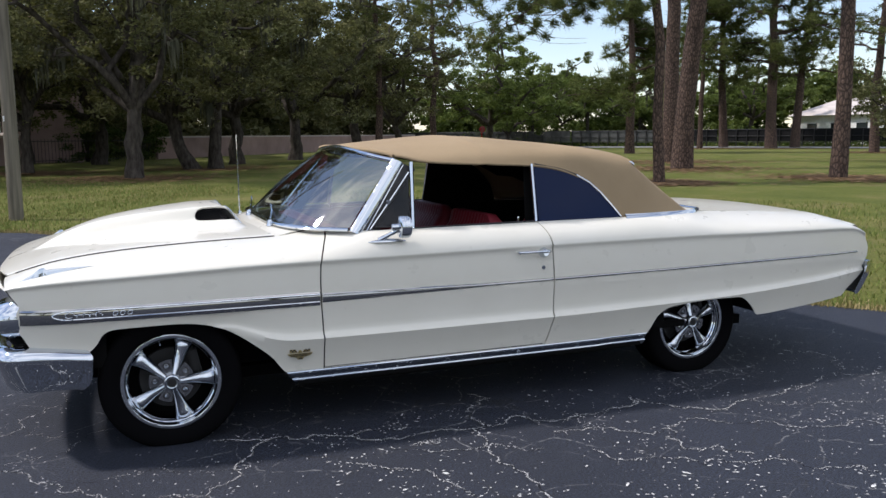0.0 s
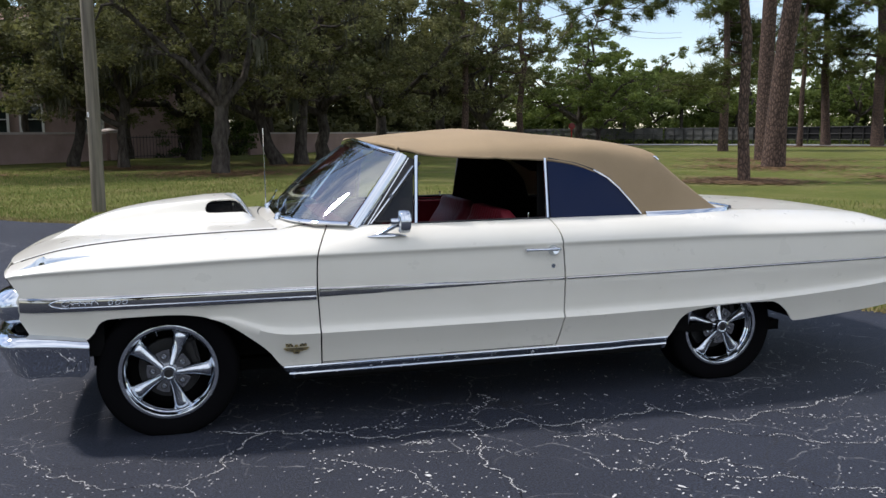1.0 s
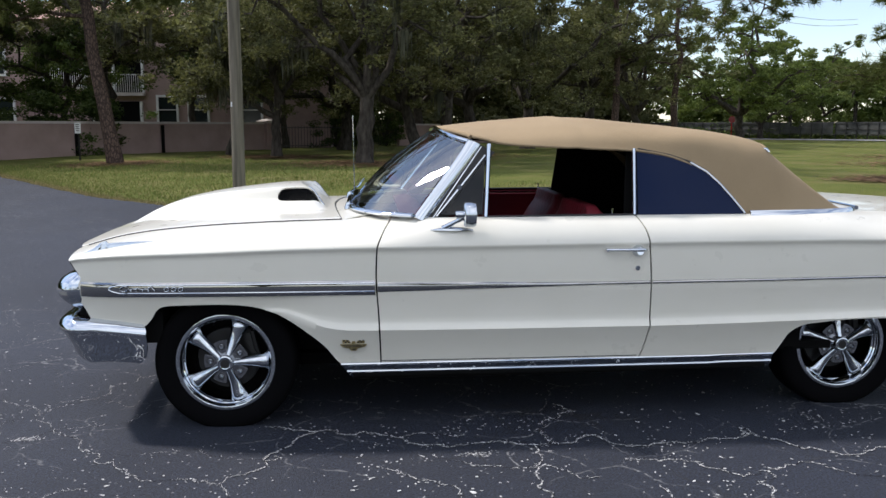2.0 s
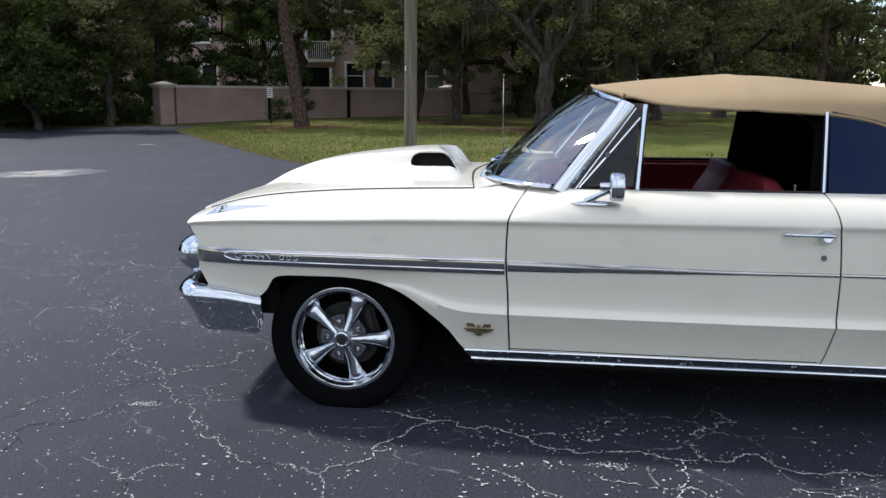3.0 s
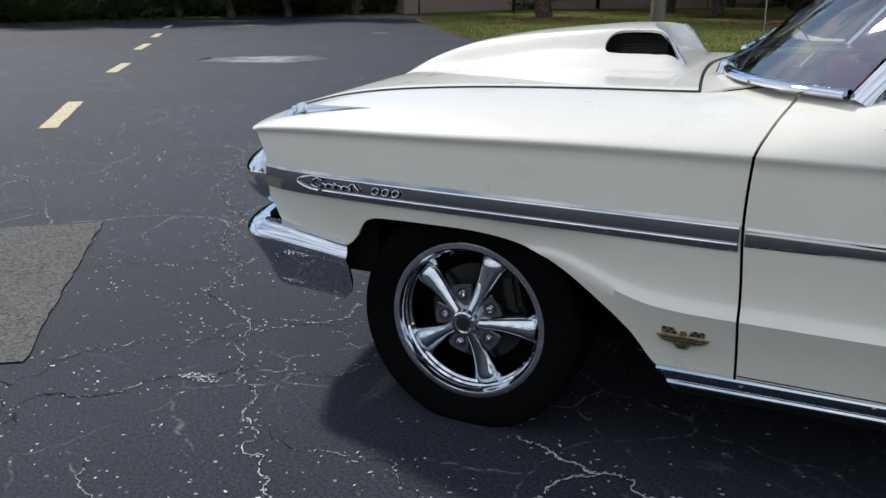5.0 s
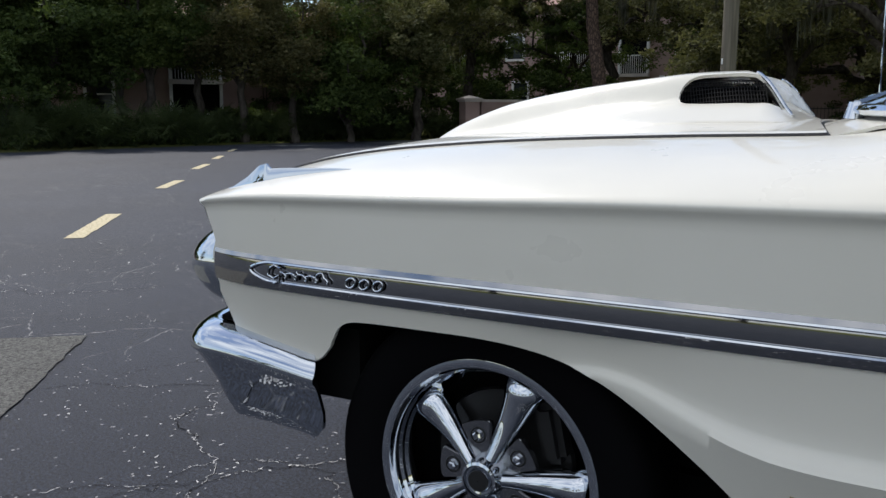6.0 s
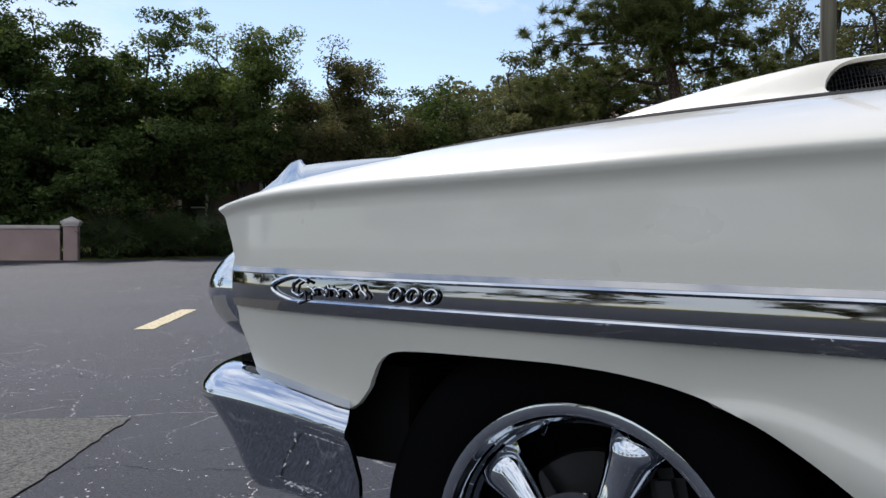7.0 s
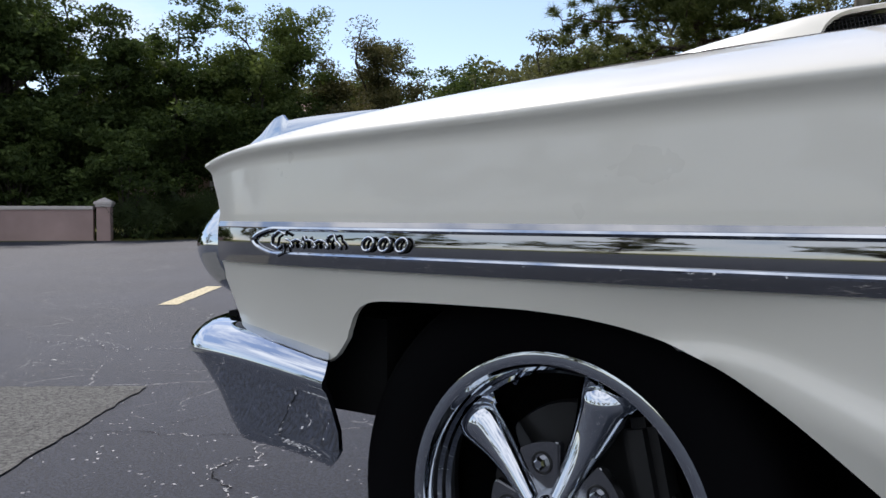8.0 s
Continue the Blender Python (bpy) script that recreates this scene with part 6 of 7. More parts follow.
def pine(name, at, height, trunk_r, first, reach, seed, label, lean=(0, 0), branches=22, tufts=14, group="", limb_dirs=(), per=46, needle=1.0):
    """A tall pine: bare trunk, drooping limbs and needle tufts."""
    rs = np.random.default_rng(seed)
    bm = bmesh.new()
    top = Vector((lean[0], lean[1], height))
    pts = wander(rs, Vector((0, 0, -0.2)), top, 9, 0.008)
    tube(bm, pts, [trunk_r * (1.3 if i == 0 else 1.05 - 0.8 * (i / 9) ** 1.4) for i in range(10)], 12)
    tips = []
    for b in range(branches):
        s = (b + rs.uniform(0, 1)) / branches
        z = first + (height - first) * s
        if b < len(limb_dirs):
            z, a, ln, fall = limb_dirs[b]
        else:
            a, ln, fall = rs.uniform(0, 2 * math.pi), reach * (1.0 - 0.55 * s) * rs.uniform(0.6, 1.15), None
        k = z / height
        root = Vector((lean[0] * k, lean[1] * k, z))
        end = root + Vector((math.cos(a) * ln, math.sin(a) * ln, ln * rs.uniform(-0.18, 0.3) if fall is None else fall))
        limb = wander(rs, root, end, 7, 0.06)
        tube(bm, limb, [trunk_r * (0.32 - 0.27 * i / 7) for i in range(8)], 5)
        for q in range(tufts):
            j = int(rs.integers(2, 8))
            p = limb[j] + Vector((rs.normal(0, 0.42), rs.normal(0, 0.42), rs.normal(0.02, 0.32))) * (0.55 + ln * 0.12)
            if rs.random() < 0.5:
                tube(bm, [limb[j], (limb[j] + p) / 2 + Vector((0, 0, 0.05)), p], [0.016, 0.011, 0.006], 4)
            tips.append(tuple(p))
    tips = np.array(tips)
    c = np.repeat(tips, per, axis=0)
    n = len(c)
    d = rs.normal(0, 1, (n, 3))
    d[:, 2] = d[:, 2] * 0.7 + 0.15
    d /= np.linalg.norm(d, axis=1)[:, None]
    w = np.cross(d, rs.normal(0, 1, (n, 3)))
    w /= np.linalg.norm(w, axis=1)[:, None]
    ln = rs.uniform(0.16, 0.36, (n, 1)) * needle
    c = c + rs.normal(0, 0.05, (n, 3))
    v = np.stack([c + w * 0.013 * needle, c - w * 0.013 * needle, c + d * ln], 1).reshape(-1, 3)
    t = empty(name, (at[0], at[1], ground_height(*at)))
    part("trunk", bm, M_PINEBARK, t, smooth=60)
    part("crown", fast_mesh("crown", v, 3, M_NEEDLE), None, t)
    tagged(t, label, "pine tree", group)
    return t


OAK = "large live oak with dark spreading limbs and dense crown"
broadleaf("oak_tree", (0.5, 24.0), 12.5, 6.4, 0.31, 2.9, 330, 95, 0.15, M_OAKLEAF, 1, OAK, stems=2, forks=5, droop=2.6, moss=26)
broadleaf("oak_tree", (3.9, 31.5), 12.0, 6.2, 0.40, 2.7, 310, 90, 0.16, M_OAKLEAF, 2, OAK, stems=2, forks=5, droop=2.6, moss=26)
broadleaf("oak_tree", (-3.0, 30.3), 9.5, 4.4, 0.22, 2.4, 170, 85, 0.15, M_OAKLEAF, 3, "slim live oak forking low above the lawn", forks=5, droop=2.6, moss=26)
broadleaf("oak_tree", (-5.3, 33.5), 10.5, 4.8, 0.24, 2.6, 170, 85, 0.16, M_OAKLEAF, 4, "leaning live oak in front of the pink wall", lean=(0.9, 0), forks=5, droop=2.6, moss=26)
broadleaf("oak_tree", (5.6, 37.0), 12.5, 5.8, 0.34, 2.6, 270, 80, 0.17, M_OAKLEAF, 5, OAK, droop=2.6, moss=26)
broadleaf("oak_tree", (9.5, 42.0), 13.5, 6.6, 0.36, 2.8, 270, 80, 0.19, M_OAKLEAF, 6, OAK, droop=2.6)
broadleaf("oak_tree", (14.5, 47.5), 14.0, 6.6, 0.36, 3.0, 260, 80, 0.20, M_OAKLEAF, 7, OAK, droop=2.6)
broadleaf("oak_tree", (-0.5, 41.0), 13.5, 6.5, 0.36, 2.8, 260, 80, 0.20, M_OAKLEAF, 8, OAK, droop=2.6)
broadleaf("oak_tree", (-11.5, 36.5), 12.5, 5.6, 0.30, 4.2, 230, 80, 0.18, M_OAKLEAF, 9, OAK, droop=2.6, moss=26)
broadleaf("oak_tree", (-17.0, 33.5), 9.6, 4.6, 0.26, 4.0, 230, 80, 0.18, M_OAKLEAF, 10, "tall oak behind the pillar with hanging foliage", moss=26)
broadleaf("oak_tree", (-21.5, 30.0), 6.6, 3.6, 0.24, 2.2, 170, 80, 0.18, M_DARKLEAF, 12, "dark dense tree at the end of the lot")
for q, (x, y, h, w, b) in enumerate([(-14.0, 38.5, 10.5, 4.2, 2.2), (-19.5, 37.0, 10.5, 4.4, 1.4), (-8.3, 40.5, 10.5, 4.2, 3.6), (-24.5, 35.0, 7.8, 4.0, 1.8), (-4.0, 44.0, 11.0, 4.6, 3.4), (-29.5, 33.0, 10.5, 4.6, 1.6)]):
    broadleaf("yard_tree", (x, y), h, w, 0.2, b, 170, 85, 0.18, M_DARKLEAF, 110 + q, "dark leafy tree shading the apartment block", group="trees before the apartments", droop=1.8)
broadleaf("oak_tree", (4.0, 52.0), 14.5, 7.0, 0.36, 2.8, 240, 75, 0.22, M_OAKLEAF, 13, OAK, droop=2.6)
broadleaf("oak_tree", (20.0, 56.0), 14.0, 6.4, 0.34, 2.4, 240, 75, 0.22, M_OAKLEAF, 14, OAK, droop=2.6)
broadleaf("oak_tree", (31.0, 63.0), 13.0, 6.6, 0.4, 2.6, 230, 80, 0.24, M_LIMELEAF, 15, "broad green oak beyond the lawn")
broadleaf("shade_tree", (38.5, 75.0), 9.0, 5.5, 0.3, 1.8, 150, 70, 0.26, M_LIMELEAF, 16, "rounded green tree across the road")
broadleaf("shade_tree", (47.0, 80.0), 10.5, 6.0, 0.3, 2.0, 150, 70, 0.28, M_LIMELEAF, 17, "rounded green tree across the road")
broadleaf("shade_tree", (56.0, 75.0), 11.0, 6.5, 0.3, 2.0, 160, 70, 0.28, M_LIMELEAF, 18, "bright green tree across the road")
broadleaf("shade_tree", (64.0, 68.0), 11.0, 6.0, 0.3, 3.4, 160, 70, 0.28, M_LIMELEAF, 19, "bright green tree across the road")
broadleaf("shade_tree", (73.0, 48.0), 10.0, 6.0, 0.3, 2.2, 150, 70, 0.28, M_OAKLEAF, 20, "dense green tree beside the far house")
broadleaf("shade_tree", (60.0, 36.0), 10.5, 6.0, 0.3, 2.2, 150, 70, 0.26, M_LIMELEAF, 21, "dense green tree at the lawn's far side")
broadleaf("shade_tree", (34.0, 23.0), 7.5, 3.2, 0.16, 1.4, 110, 80, 0.16, M_OAKLEAF, 22, "young dark green tree on the lawn")
broadleaf("shade_tree", (44.0, 28.0), 11.0, 5.0, 0.24, 2.6, 140, 70, 0.22, M_OAKLEAF, 24, "green tree at the lawn's far side")
# row of trees at the far side of the lot
broadleaf("row_tree", (-26.8, 9.3), 8.5, 4.15, 0.22, 0.9, 300, 120, 0.155, M_DARKLEAF, 31, "dense dark green tree behind the lot wall", fill=2.0)
broadleaf("row_tree", (-24.8, 12.8), 8.1, 2.44, 0.2, 0.8, 270, 120, 0.155, M_DARKLEAF, 32, "dense dark green tree behind the hedge", fill=2.0)
broadleaf("row_tree", (-23.4, 15.8), 7.8, 1.83, 0.2, 1.6, 200, 120, 0.15, M_DARKLEAF, 33, "dense dark green tree behind the hedge", fill=2.0)
broadleaf("row_tree", (-21.9, 17.6), 5.7, 2.32, 0.16, 2.9, 188, 90, 0.14, M_DARKLEAF, 34, "lower dark green tree behind the hedge", fill=2.0)
broadleaf("row_tree", (-21.2, 18.2), 8.1, 1.77, 0.18, 2.7, 140, 130, 0.12, M_LIMELEAF, 35, "upright leafy tree with gaps in the crown", fill=2.0)
broadleaf("row_tree", (-19.4, 20.6), 8.0, 1.71, 0.16, 2.6, 135, 120, 0.11, M_REDLEAF, 36, "thin tree with sparse reddish foliage", fill=2.0)
broadleaf("row_tree", (-18.3, 22.0), 5.6, 1.71, 0.16, 2.0, 130, 120, 0.11, M_REDLEAF, 37, "thin tree with sparse reddish foliage", fill=2.0)
broadleaf("row_tree", (-17.0, 23.6), 6.4, 2.68, 0.16, 0.9, 140, 85, 0.14, M_DARKLEAF, 38, "low dark tree at the lot's corner", fill=2.0)
broadleaf("row_tree", (-15.8, 26.4), 8.2, 2.68, 0.18, 2.6, 150, 85, 0.15, M_OAKLEAF, 39, "green tree at the lot's corner", fill=2.0)
broadleaf("row_tree", (-19.8, 26.0), 6.8, 3.17, 0.2, 1.6, 170, 85, 0.16, M_DARKLEAF, 40, "dark green tree behind the corner", fill=2.0)
broadleaf("row_tree", (-25.5, 19.5), 6.4, 3.42, 0.2, 2.4, 150, 80, 0.17, M_DARKLEAF, 41, "dark green tree behind the hedge", fill=2.0)
broadleaf("row_tree", (-31.0, 6.0), 9.6, 4.88, 0.22, 0.9, 190, 80, 0.18, M_DARKLEAF, 42, "dense dark tree behind the lot wall", fill=2.0)
broadleaf("row_tree", (-21.0, 20.2), 5.8, 2.07, 0.16, 2.9, 150, 120, 0.11, M_DARKLEAF, 43, "dense dark tree before the apartment roof", fill=2.0)
broadleaf("row_tree", (-25.8, 11.2), 8.5, 2.56, 0.2, 0.9, 220, 100, 0.15, M_DARKLEAF, 44, "dense dark green tree behind the lot wall", fill=2.0)
# trees on the open side of the lot
for k, (x, y) in enumerate([(-30, -33), (-18, -36), (-6, -37), (5, -35), (15, -37), (26, -30), (32, -16), (-38, -16)]):
    broadleaf("lot_tree", (x, y), 9 + 2.2 * math.sin(k * 2.1), 5.2, 0.3, 1.8, 90, 40, 0.42, M_OAKLEAF, 60 + k, "broad green tree at the edge of the lot", group="trees along the lot")

# woods behind
def woods(name, line, depth, low, high, clumps, count, size, leaf, seed, label):
    """A far belt of foliage that nobody could count."""
    rs = np.random.default_rng(seed)
    cs, sp = [], []
    segs = list(zip(line, line[1:]))
    lens = np.array([math.hypot(b[0] - a[0], b[1] - a[1]) for a, b in segs])
    for _ in range(clumps):
        (x0, y0), (x1, y1) = segs[int(rs.choice(len(segs), p=lens / lens.sum()))]
        s = rs.random()
        x, y = x0 + (x1 - x0) * s + rs.uniform(-depth, depth), y0 + (y1 - y0) * s + rs.uniform(-depth, depth)
        h = high * (0.72 + 0.45 * noise.noise((x * 0.16, y * 0.16, seed)))
        cs.append((x, y, low + (h - low) * rs.random() ** 0.8))
        sp.append(rs.uniform(0.9, 1.7))
    me = fast_mesh(name, leaf_points(rs, np.array(cs), sp, count, size), 3, leaf)
    tagged(new(name, me), label, "woods", kind="stuff")


woods("woods", [(-8, 58), (6, 66), (18, 78), (30, 92)], 4, 0, 12, 1200, 58, 0.56, M_OAKLEAF, 91, "dark belt of trees behind the garden wall")
woods("woods", [(36, 96), (60, 92), (80, 70), (86, 30)], 5, 0, 10, 1350, 52, 0.6, M_LIMELEAF, 92, "green belt of trees beyond the street")
woods("woods", [(-36, -6), (-38, 12), (-33, 27), (-27, 36)], 3, 0, 5.2, 620, 60, 0.36, M_DARKLEAF, 93, "dark belt of trees behind the lot")
woods("woods", [(28, 88), (47, 75), (58, 63), (68, 43)], 1.2, 0, 1.5, 420, 55, 0.26, M_DARKLEAF, 95, "low dark hedge behind the street fence")
woods("woods", [(-40, 40), (-20, 62), (0, 70)], 4, 0, 11, 1000, 55, 0.5, M_OAKLEAF, 94, "dark belt of trees behind the apartments")

# pines
pine("pine_tree", (13.3, 13.75), 17, 0.125, 5.0, 4.2, 71, "slim tall pine with drooping needle tufts", lean=(-0.6, 0.4), branches=24, tufts=30, per=130, needle=0.75, limb_dirs=((5.7, 2.6, 5.0, -1.5), (5.9, 2.9, 4.2, -2.0), (6.3, 2.4, 5.6, -1.4), (5.4, 3.1, 3.2, -1.2), (6.5, 2.77, 2.8, -2.3), (6.9, 2.7, 4.8, -2.4)))
pine("pine_tree", (23.6, 27.2), 21, 0.33, 7.5, 4.6, 72, "thick pine trunk with flaky bark", lean=(-0.3, 0.3))
pine("pine_tree", (19.4, 20.9), 20, 0.33, 7.0, 4.2, 73, "thick leaning pine trunk with flaky bark", lean=(0.5, -0.4))
pine("pine_tree", (19.0, 13.3), 19, 0.205, 6.0, 4.0, 74, "straight pine on the lawn", lean=(0.5, 0.1))
pine("pine_tree", (46.2, 53.9), 18, 0.20, 6.5, 4.4, 75, "tall pine at the lawn's far side", lean=(0.2, 0), branches=36, tufts=22, per=30, needle=1.9)
pine("pine_tree", (49.6, 55.0), 18, 0.34, 5.4, 5.4, 76, "tall pine with low dark limbs", lean=(-1.0, 0), branches=38, tufts=24, per=30, needle=1.9)
pine("pine_tree", (50.5, 50.3), 19, 0.42, 6.2, 4.6, 77, "tall pine at the lawn's far side", branches=32, tufts=22, per=30, needle=1.9)
pine("pine_tree", (52.5, 49.8), 18, 0.34, 5.6, 4.8, 78, "tall pine at the lawn's far side", lean=(1.5, 0), branches=34, tufts=22, per=30, needle=1.9)
pine("pine_tree", (44.6, 34.9), 17, 0.26, 5.4, 4.2, 79, "tall pine at the lawn's far side")
pine("pine_tree", (32.1, 43.2), 13, 0.28, 3.4, 5.0, 80, "dark spreading pine beyond the lawn", branches=38, tufts=24, per=30, needle=1.9)
pine("pine_tree", (15.2, 44.7), 13, 0.22, 5.0, 3.2, 81, "thin tall pine among oaks")
pine("pine_tree", (20.5, 49.2), 13, 0.22, 4.4, 3.2, 82, "thin tall pine among oaks")
pine("pine_tree", (-7.9, 25.2), 11.5, 0.24, 5.0, 4.2, 83, "pine on the lawn with a long low limb", lean=(-1.7, 0.2), branches=34, tufts=26, per=95, needle=1.15, limb_dirs=((4.9, 3.05, 5.0, 0.2), (6.0, 2.7, 4.4, 0.3), (5.6, 3.5, 4.2, -0.3), (7.0, 3.3, 4.6, 0.3), (6.6, 0.4, 3.2, 0.2), (7.6, 2.9, 4.0, 0.5)))


# ---- low plants ----
def palm(at, high, seed):
    """A palm with a short trunk and long arching fronds of narrow leaflets."""
    rs = np.random.default_rng(seed)
    z0 = ground_height(*at)
    t = empty("palm_tree", (at[0], at[1], z0))
    bm = bmesh.new()
    tube(bm, [(0, 0, -0.2), (0.05, 0.02, high * 0.3), (0, 0, high * 0.62)], [0.24, 0.17, 0.2], 10)
    part("trunk", bm, M_BARK, t, smooth=50)
    for f in range(26):
        a, rise = rs.uniform(0, 2 * math.pi), rs.uniform(-0.1, 1.25)
        ln = high * rs.uniform(0.42, 0.58)
        pts = []
        for k in range(9):
            s = k / 8
            out = ln * s * math.cos(rise * (1 - 0.5 * s))
            pts.append(Vector((math.cos(a) * out, math.sin(a) * out, high * 0.62 + ln * (s * math.sin(rise) - 0.62 * s * s))))
        side = Vector((-math.sin(a), math.cos(a), 0))
        verts, faces = [], []
        for k in range(8):
            for half in (-1, 1):
                for e in range(3):
                    b = pts[k].lerp(pts[k + 1], e / 3)
                    d = (pts[k + 1] - pts[k]).normalized()
                    tip = b + (side * half * 0.8 + d * 0.6 + Vector((0, 0, -0.5 - 0.3 * rs.random()))) * 0.55 * math.sin(0.35 + 2.5 * (k + e / 3) / 8.5)
                    i0 = len(verts)
                    verts += [tuple(b - d * 0.05), tuple(b + d * 0.05), tuple(tip)]
                    faces.append((i0, i0 + 1, i0 + 2))
        part("frond", cloud_mesh("frond", verts, faces, M_LIMELEAF), None, t)
    return tagged(t, "green palm with drooping fronds beside the far street", "palm")


palm((44.0, 80.0), 5.2, 401)
palm((49.5, 77.5), 6.0, 402)
palm((40.5, 83.0), 4.6, 403)
palm((54.0, 74.0), 5.0, 404)

# fallen needles round the pine trunks
M_NEEDLEBED = Mat("fallen_pine_needles", (0.16, 0.10, 0.055), 0.95, spec=0.1)
ni = M_NEEDLEBED.node("ShaderNodeNewGeometry").outputs["Random Per Island"]
M_NEEDLEBED.color(M_NEEDLEBED.ramp(ni, (0.0, (0.085, 0.05, 0.028)), (0.6, (0.17, 0.105, 0.055)), (1.0, (0.27, 0.18, 0.10))))
rs_n = np.random.default_rng(77)
verts, faces = [], []
for x, y, wide in ((13.3, 13.75, 0.9), (23.6, 27.2, 2.2), (19.4, 20.9, 2.0), (19.0, 13.3, 1.3), (46.2, 53.9, 2.4), (49.6, 55.0, 2.4), (50.5, 50.3, 2.6), (52.5, 49.8, 2.2), (44.6, 34.9, 2.0), (-7.9, 25.2, 1.0), (0.5, 24.0, 1.8), (3.9, 31.5, 2.0), (-3.0, 30.3, 1.6)):
    for _ in range(1700):
        px, py = x + rs_n.normal(0, wide * 0.75), y + rs_n.normal(0, wide * 0.75)
        if lot_distance(px, py) < 0.3:
            continue
        pz, a, q = ground_height(px, py) + 0.012 + 0.02 * rs_n.random(), rs_n.uniform(0, 6.28), rs_n.uniform(0.06, 0.16)
        i0 = len(verts)
        verts += [(px + q * math.cos(a + e), py + q * math.sin(a + e), pz + 0.012 * rs_n.random()) for e in (0, 2.3, 3.7)]
        faces.append((i0, i0 + 1, i0 + 2))
needle_bed = part("needle_bed", cloud_mesh("needle_bed", verts, faces, M_NEEDLEBED), None, None)
tagged(needle_bed, "brown fallen needles and leaves round the trunks", "leaf litter", kind="stuff")


def palmetto(at, seed, size=1.0):
    """A clump of fan-shaped palmetto leaves."""
    rs = np.random.default_rng(seed)
    t = empty("palmetto", (at[0], at[1], max(0.0, ground_height(*at)) - 0.02))
    for f in range(16):
        verts, faces = [], []
        a = rs.uniform(0, 2 * math.pi)
        tilt = rs.uniform(0.25, 1.2)
        ln = size * rs.uniform(0.45, 0.95)
        d = Vector((math.cos(a) * math.sin(tilt), math.sin(a) * math.sin(tilt), math.cos(tilt)))
        hub = d * ln
        side = d.cross(Vector((0, 0, 1))).normalized()
        up = side.cross(d).normalized()
        for p, r in ((Vector((0, 0, 0)), 0.012), (hub * 0.6 + Vector((0, 0, 0.06)), 0.009), (hub, 0.006)):
            verts += [tuple(p + side * r), tuple(p + up * r), tuple(p - side * r)]
        for q in (0, 3):
            faces += [(q, q + 1, q + 4, q + 3), (q + 1, q + 2, q + 5, q + 4), (q + 2, q, q + 3, q + 5)]
        for b in range(15):
            th = radians(-105 + 15 * b)
            q = (d * math.cos(th) + side * math.sin(th)) + up * (-0.25 * abs(math.sin(th)) + rs.normal(0, 0.06))
            q.normalize()
            bl = size * rs.uniform(0.32, 0.48)
            w = q.cross(up).normalized() * 0.016 * size
            m = hub + q * bl * 0.55
            e = hub + q * bl + Vector((0, 0, -0.07 * size))
            i0 = len(verts)
            verts += [tuple(m + w), tuple(e), tuple(m - w)]
            faces.append((6, i0, i0 + 1, i0 + 2))
        part("fan", cloud_mesh("fan", verts, faces, M_PALM), None, t)
    return tagged(t, "low palmetto bush with fan-shaped green leaves", "palmetto", "palmetto hedge")


hedge_line = [(-15.4, 28.6), (-17.6, 25.2), (-18.9, 20.0), (-19.3, 15.5), (-19.9, 12.2)]
hx = [p[0] for p in hedge_line]
hy = [p[1] for p in hedge_line]
rs_h = np.random.default_rng(5)
kinds = [palmetto((-19.6, 15.0), 300 + k, 1.25) for k in range(4)]
k = 0
for s in np.linspace(0.0, 4.0, 34):
    i = min(int(s), 3)
    f = s - i
    x, y = hx[i] + (hx[i + 1] - hx[i]) * f, hy[i] + (hy[i + 1] - hy[i]) * f
    for row in range(2):
        px, py = x - 0.5 - row * 0.9 + rs_h.normal(0, 0.2), y + rs_h.normal(0, 0.25)
        m = pose(px, py, max(0.0, ground_height(px, py)) - 0.02, 0, 0, rs_h.uniform(0, 360)) @ Matrix.Scale(rs_h.uniform(0.75, 1.15), 4)
        if k < 4:
            kinds[k].matrix_basis = m
        else:
            copy_thing(kinds[k % 4], m).scale = [rs_h.uniform(0.75, 1.15)] * 3
        k += 1


def shrub(at, wide, high, seed, leaf, label, size=0.13, count=85, clumps=60):
    rs = np.random.default_rng(seed)
    t = empty("shrub", (at[0], at[1], max(0.0, ground_height(*at)) - 0.03))
    bm = bmesh.new()
    cs, sp = [], []
    for q in range(clumps):
        a, r, z = rs.uniform(0, 2 * math.pi), wide * math.sqrt(rs.random()), high * rs.random() ** 0.8
        r *= math.sqrt(max(0.08, 1 - (z / high) ** 2 * 0.8))
        c = (math.cos(a) * r, math.sin(a) * r, z)
        cs.append(c)
        sp.append(rs.uniform(0.3, 0.55))
        if q % 4 == 0:
            tube(bm, [(0, 0, 0), (c[0] * 0.4, c[1] * 0.4, c[2] * 0.6), c], [0.03, 0.02, 0.008], 4)
    part("stem", bm, M_BARK, t)
    part("foliage", fast_mesh("foliage", leaf_points(rs, np.array(cs), sp, int(count * 1.3), size), 3, leaf), None, t)
    return tagged(t, label, "shrub", "shrubs")


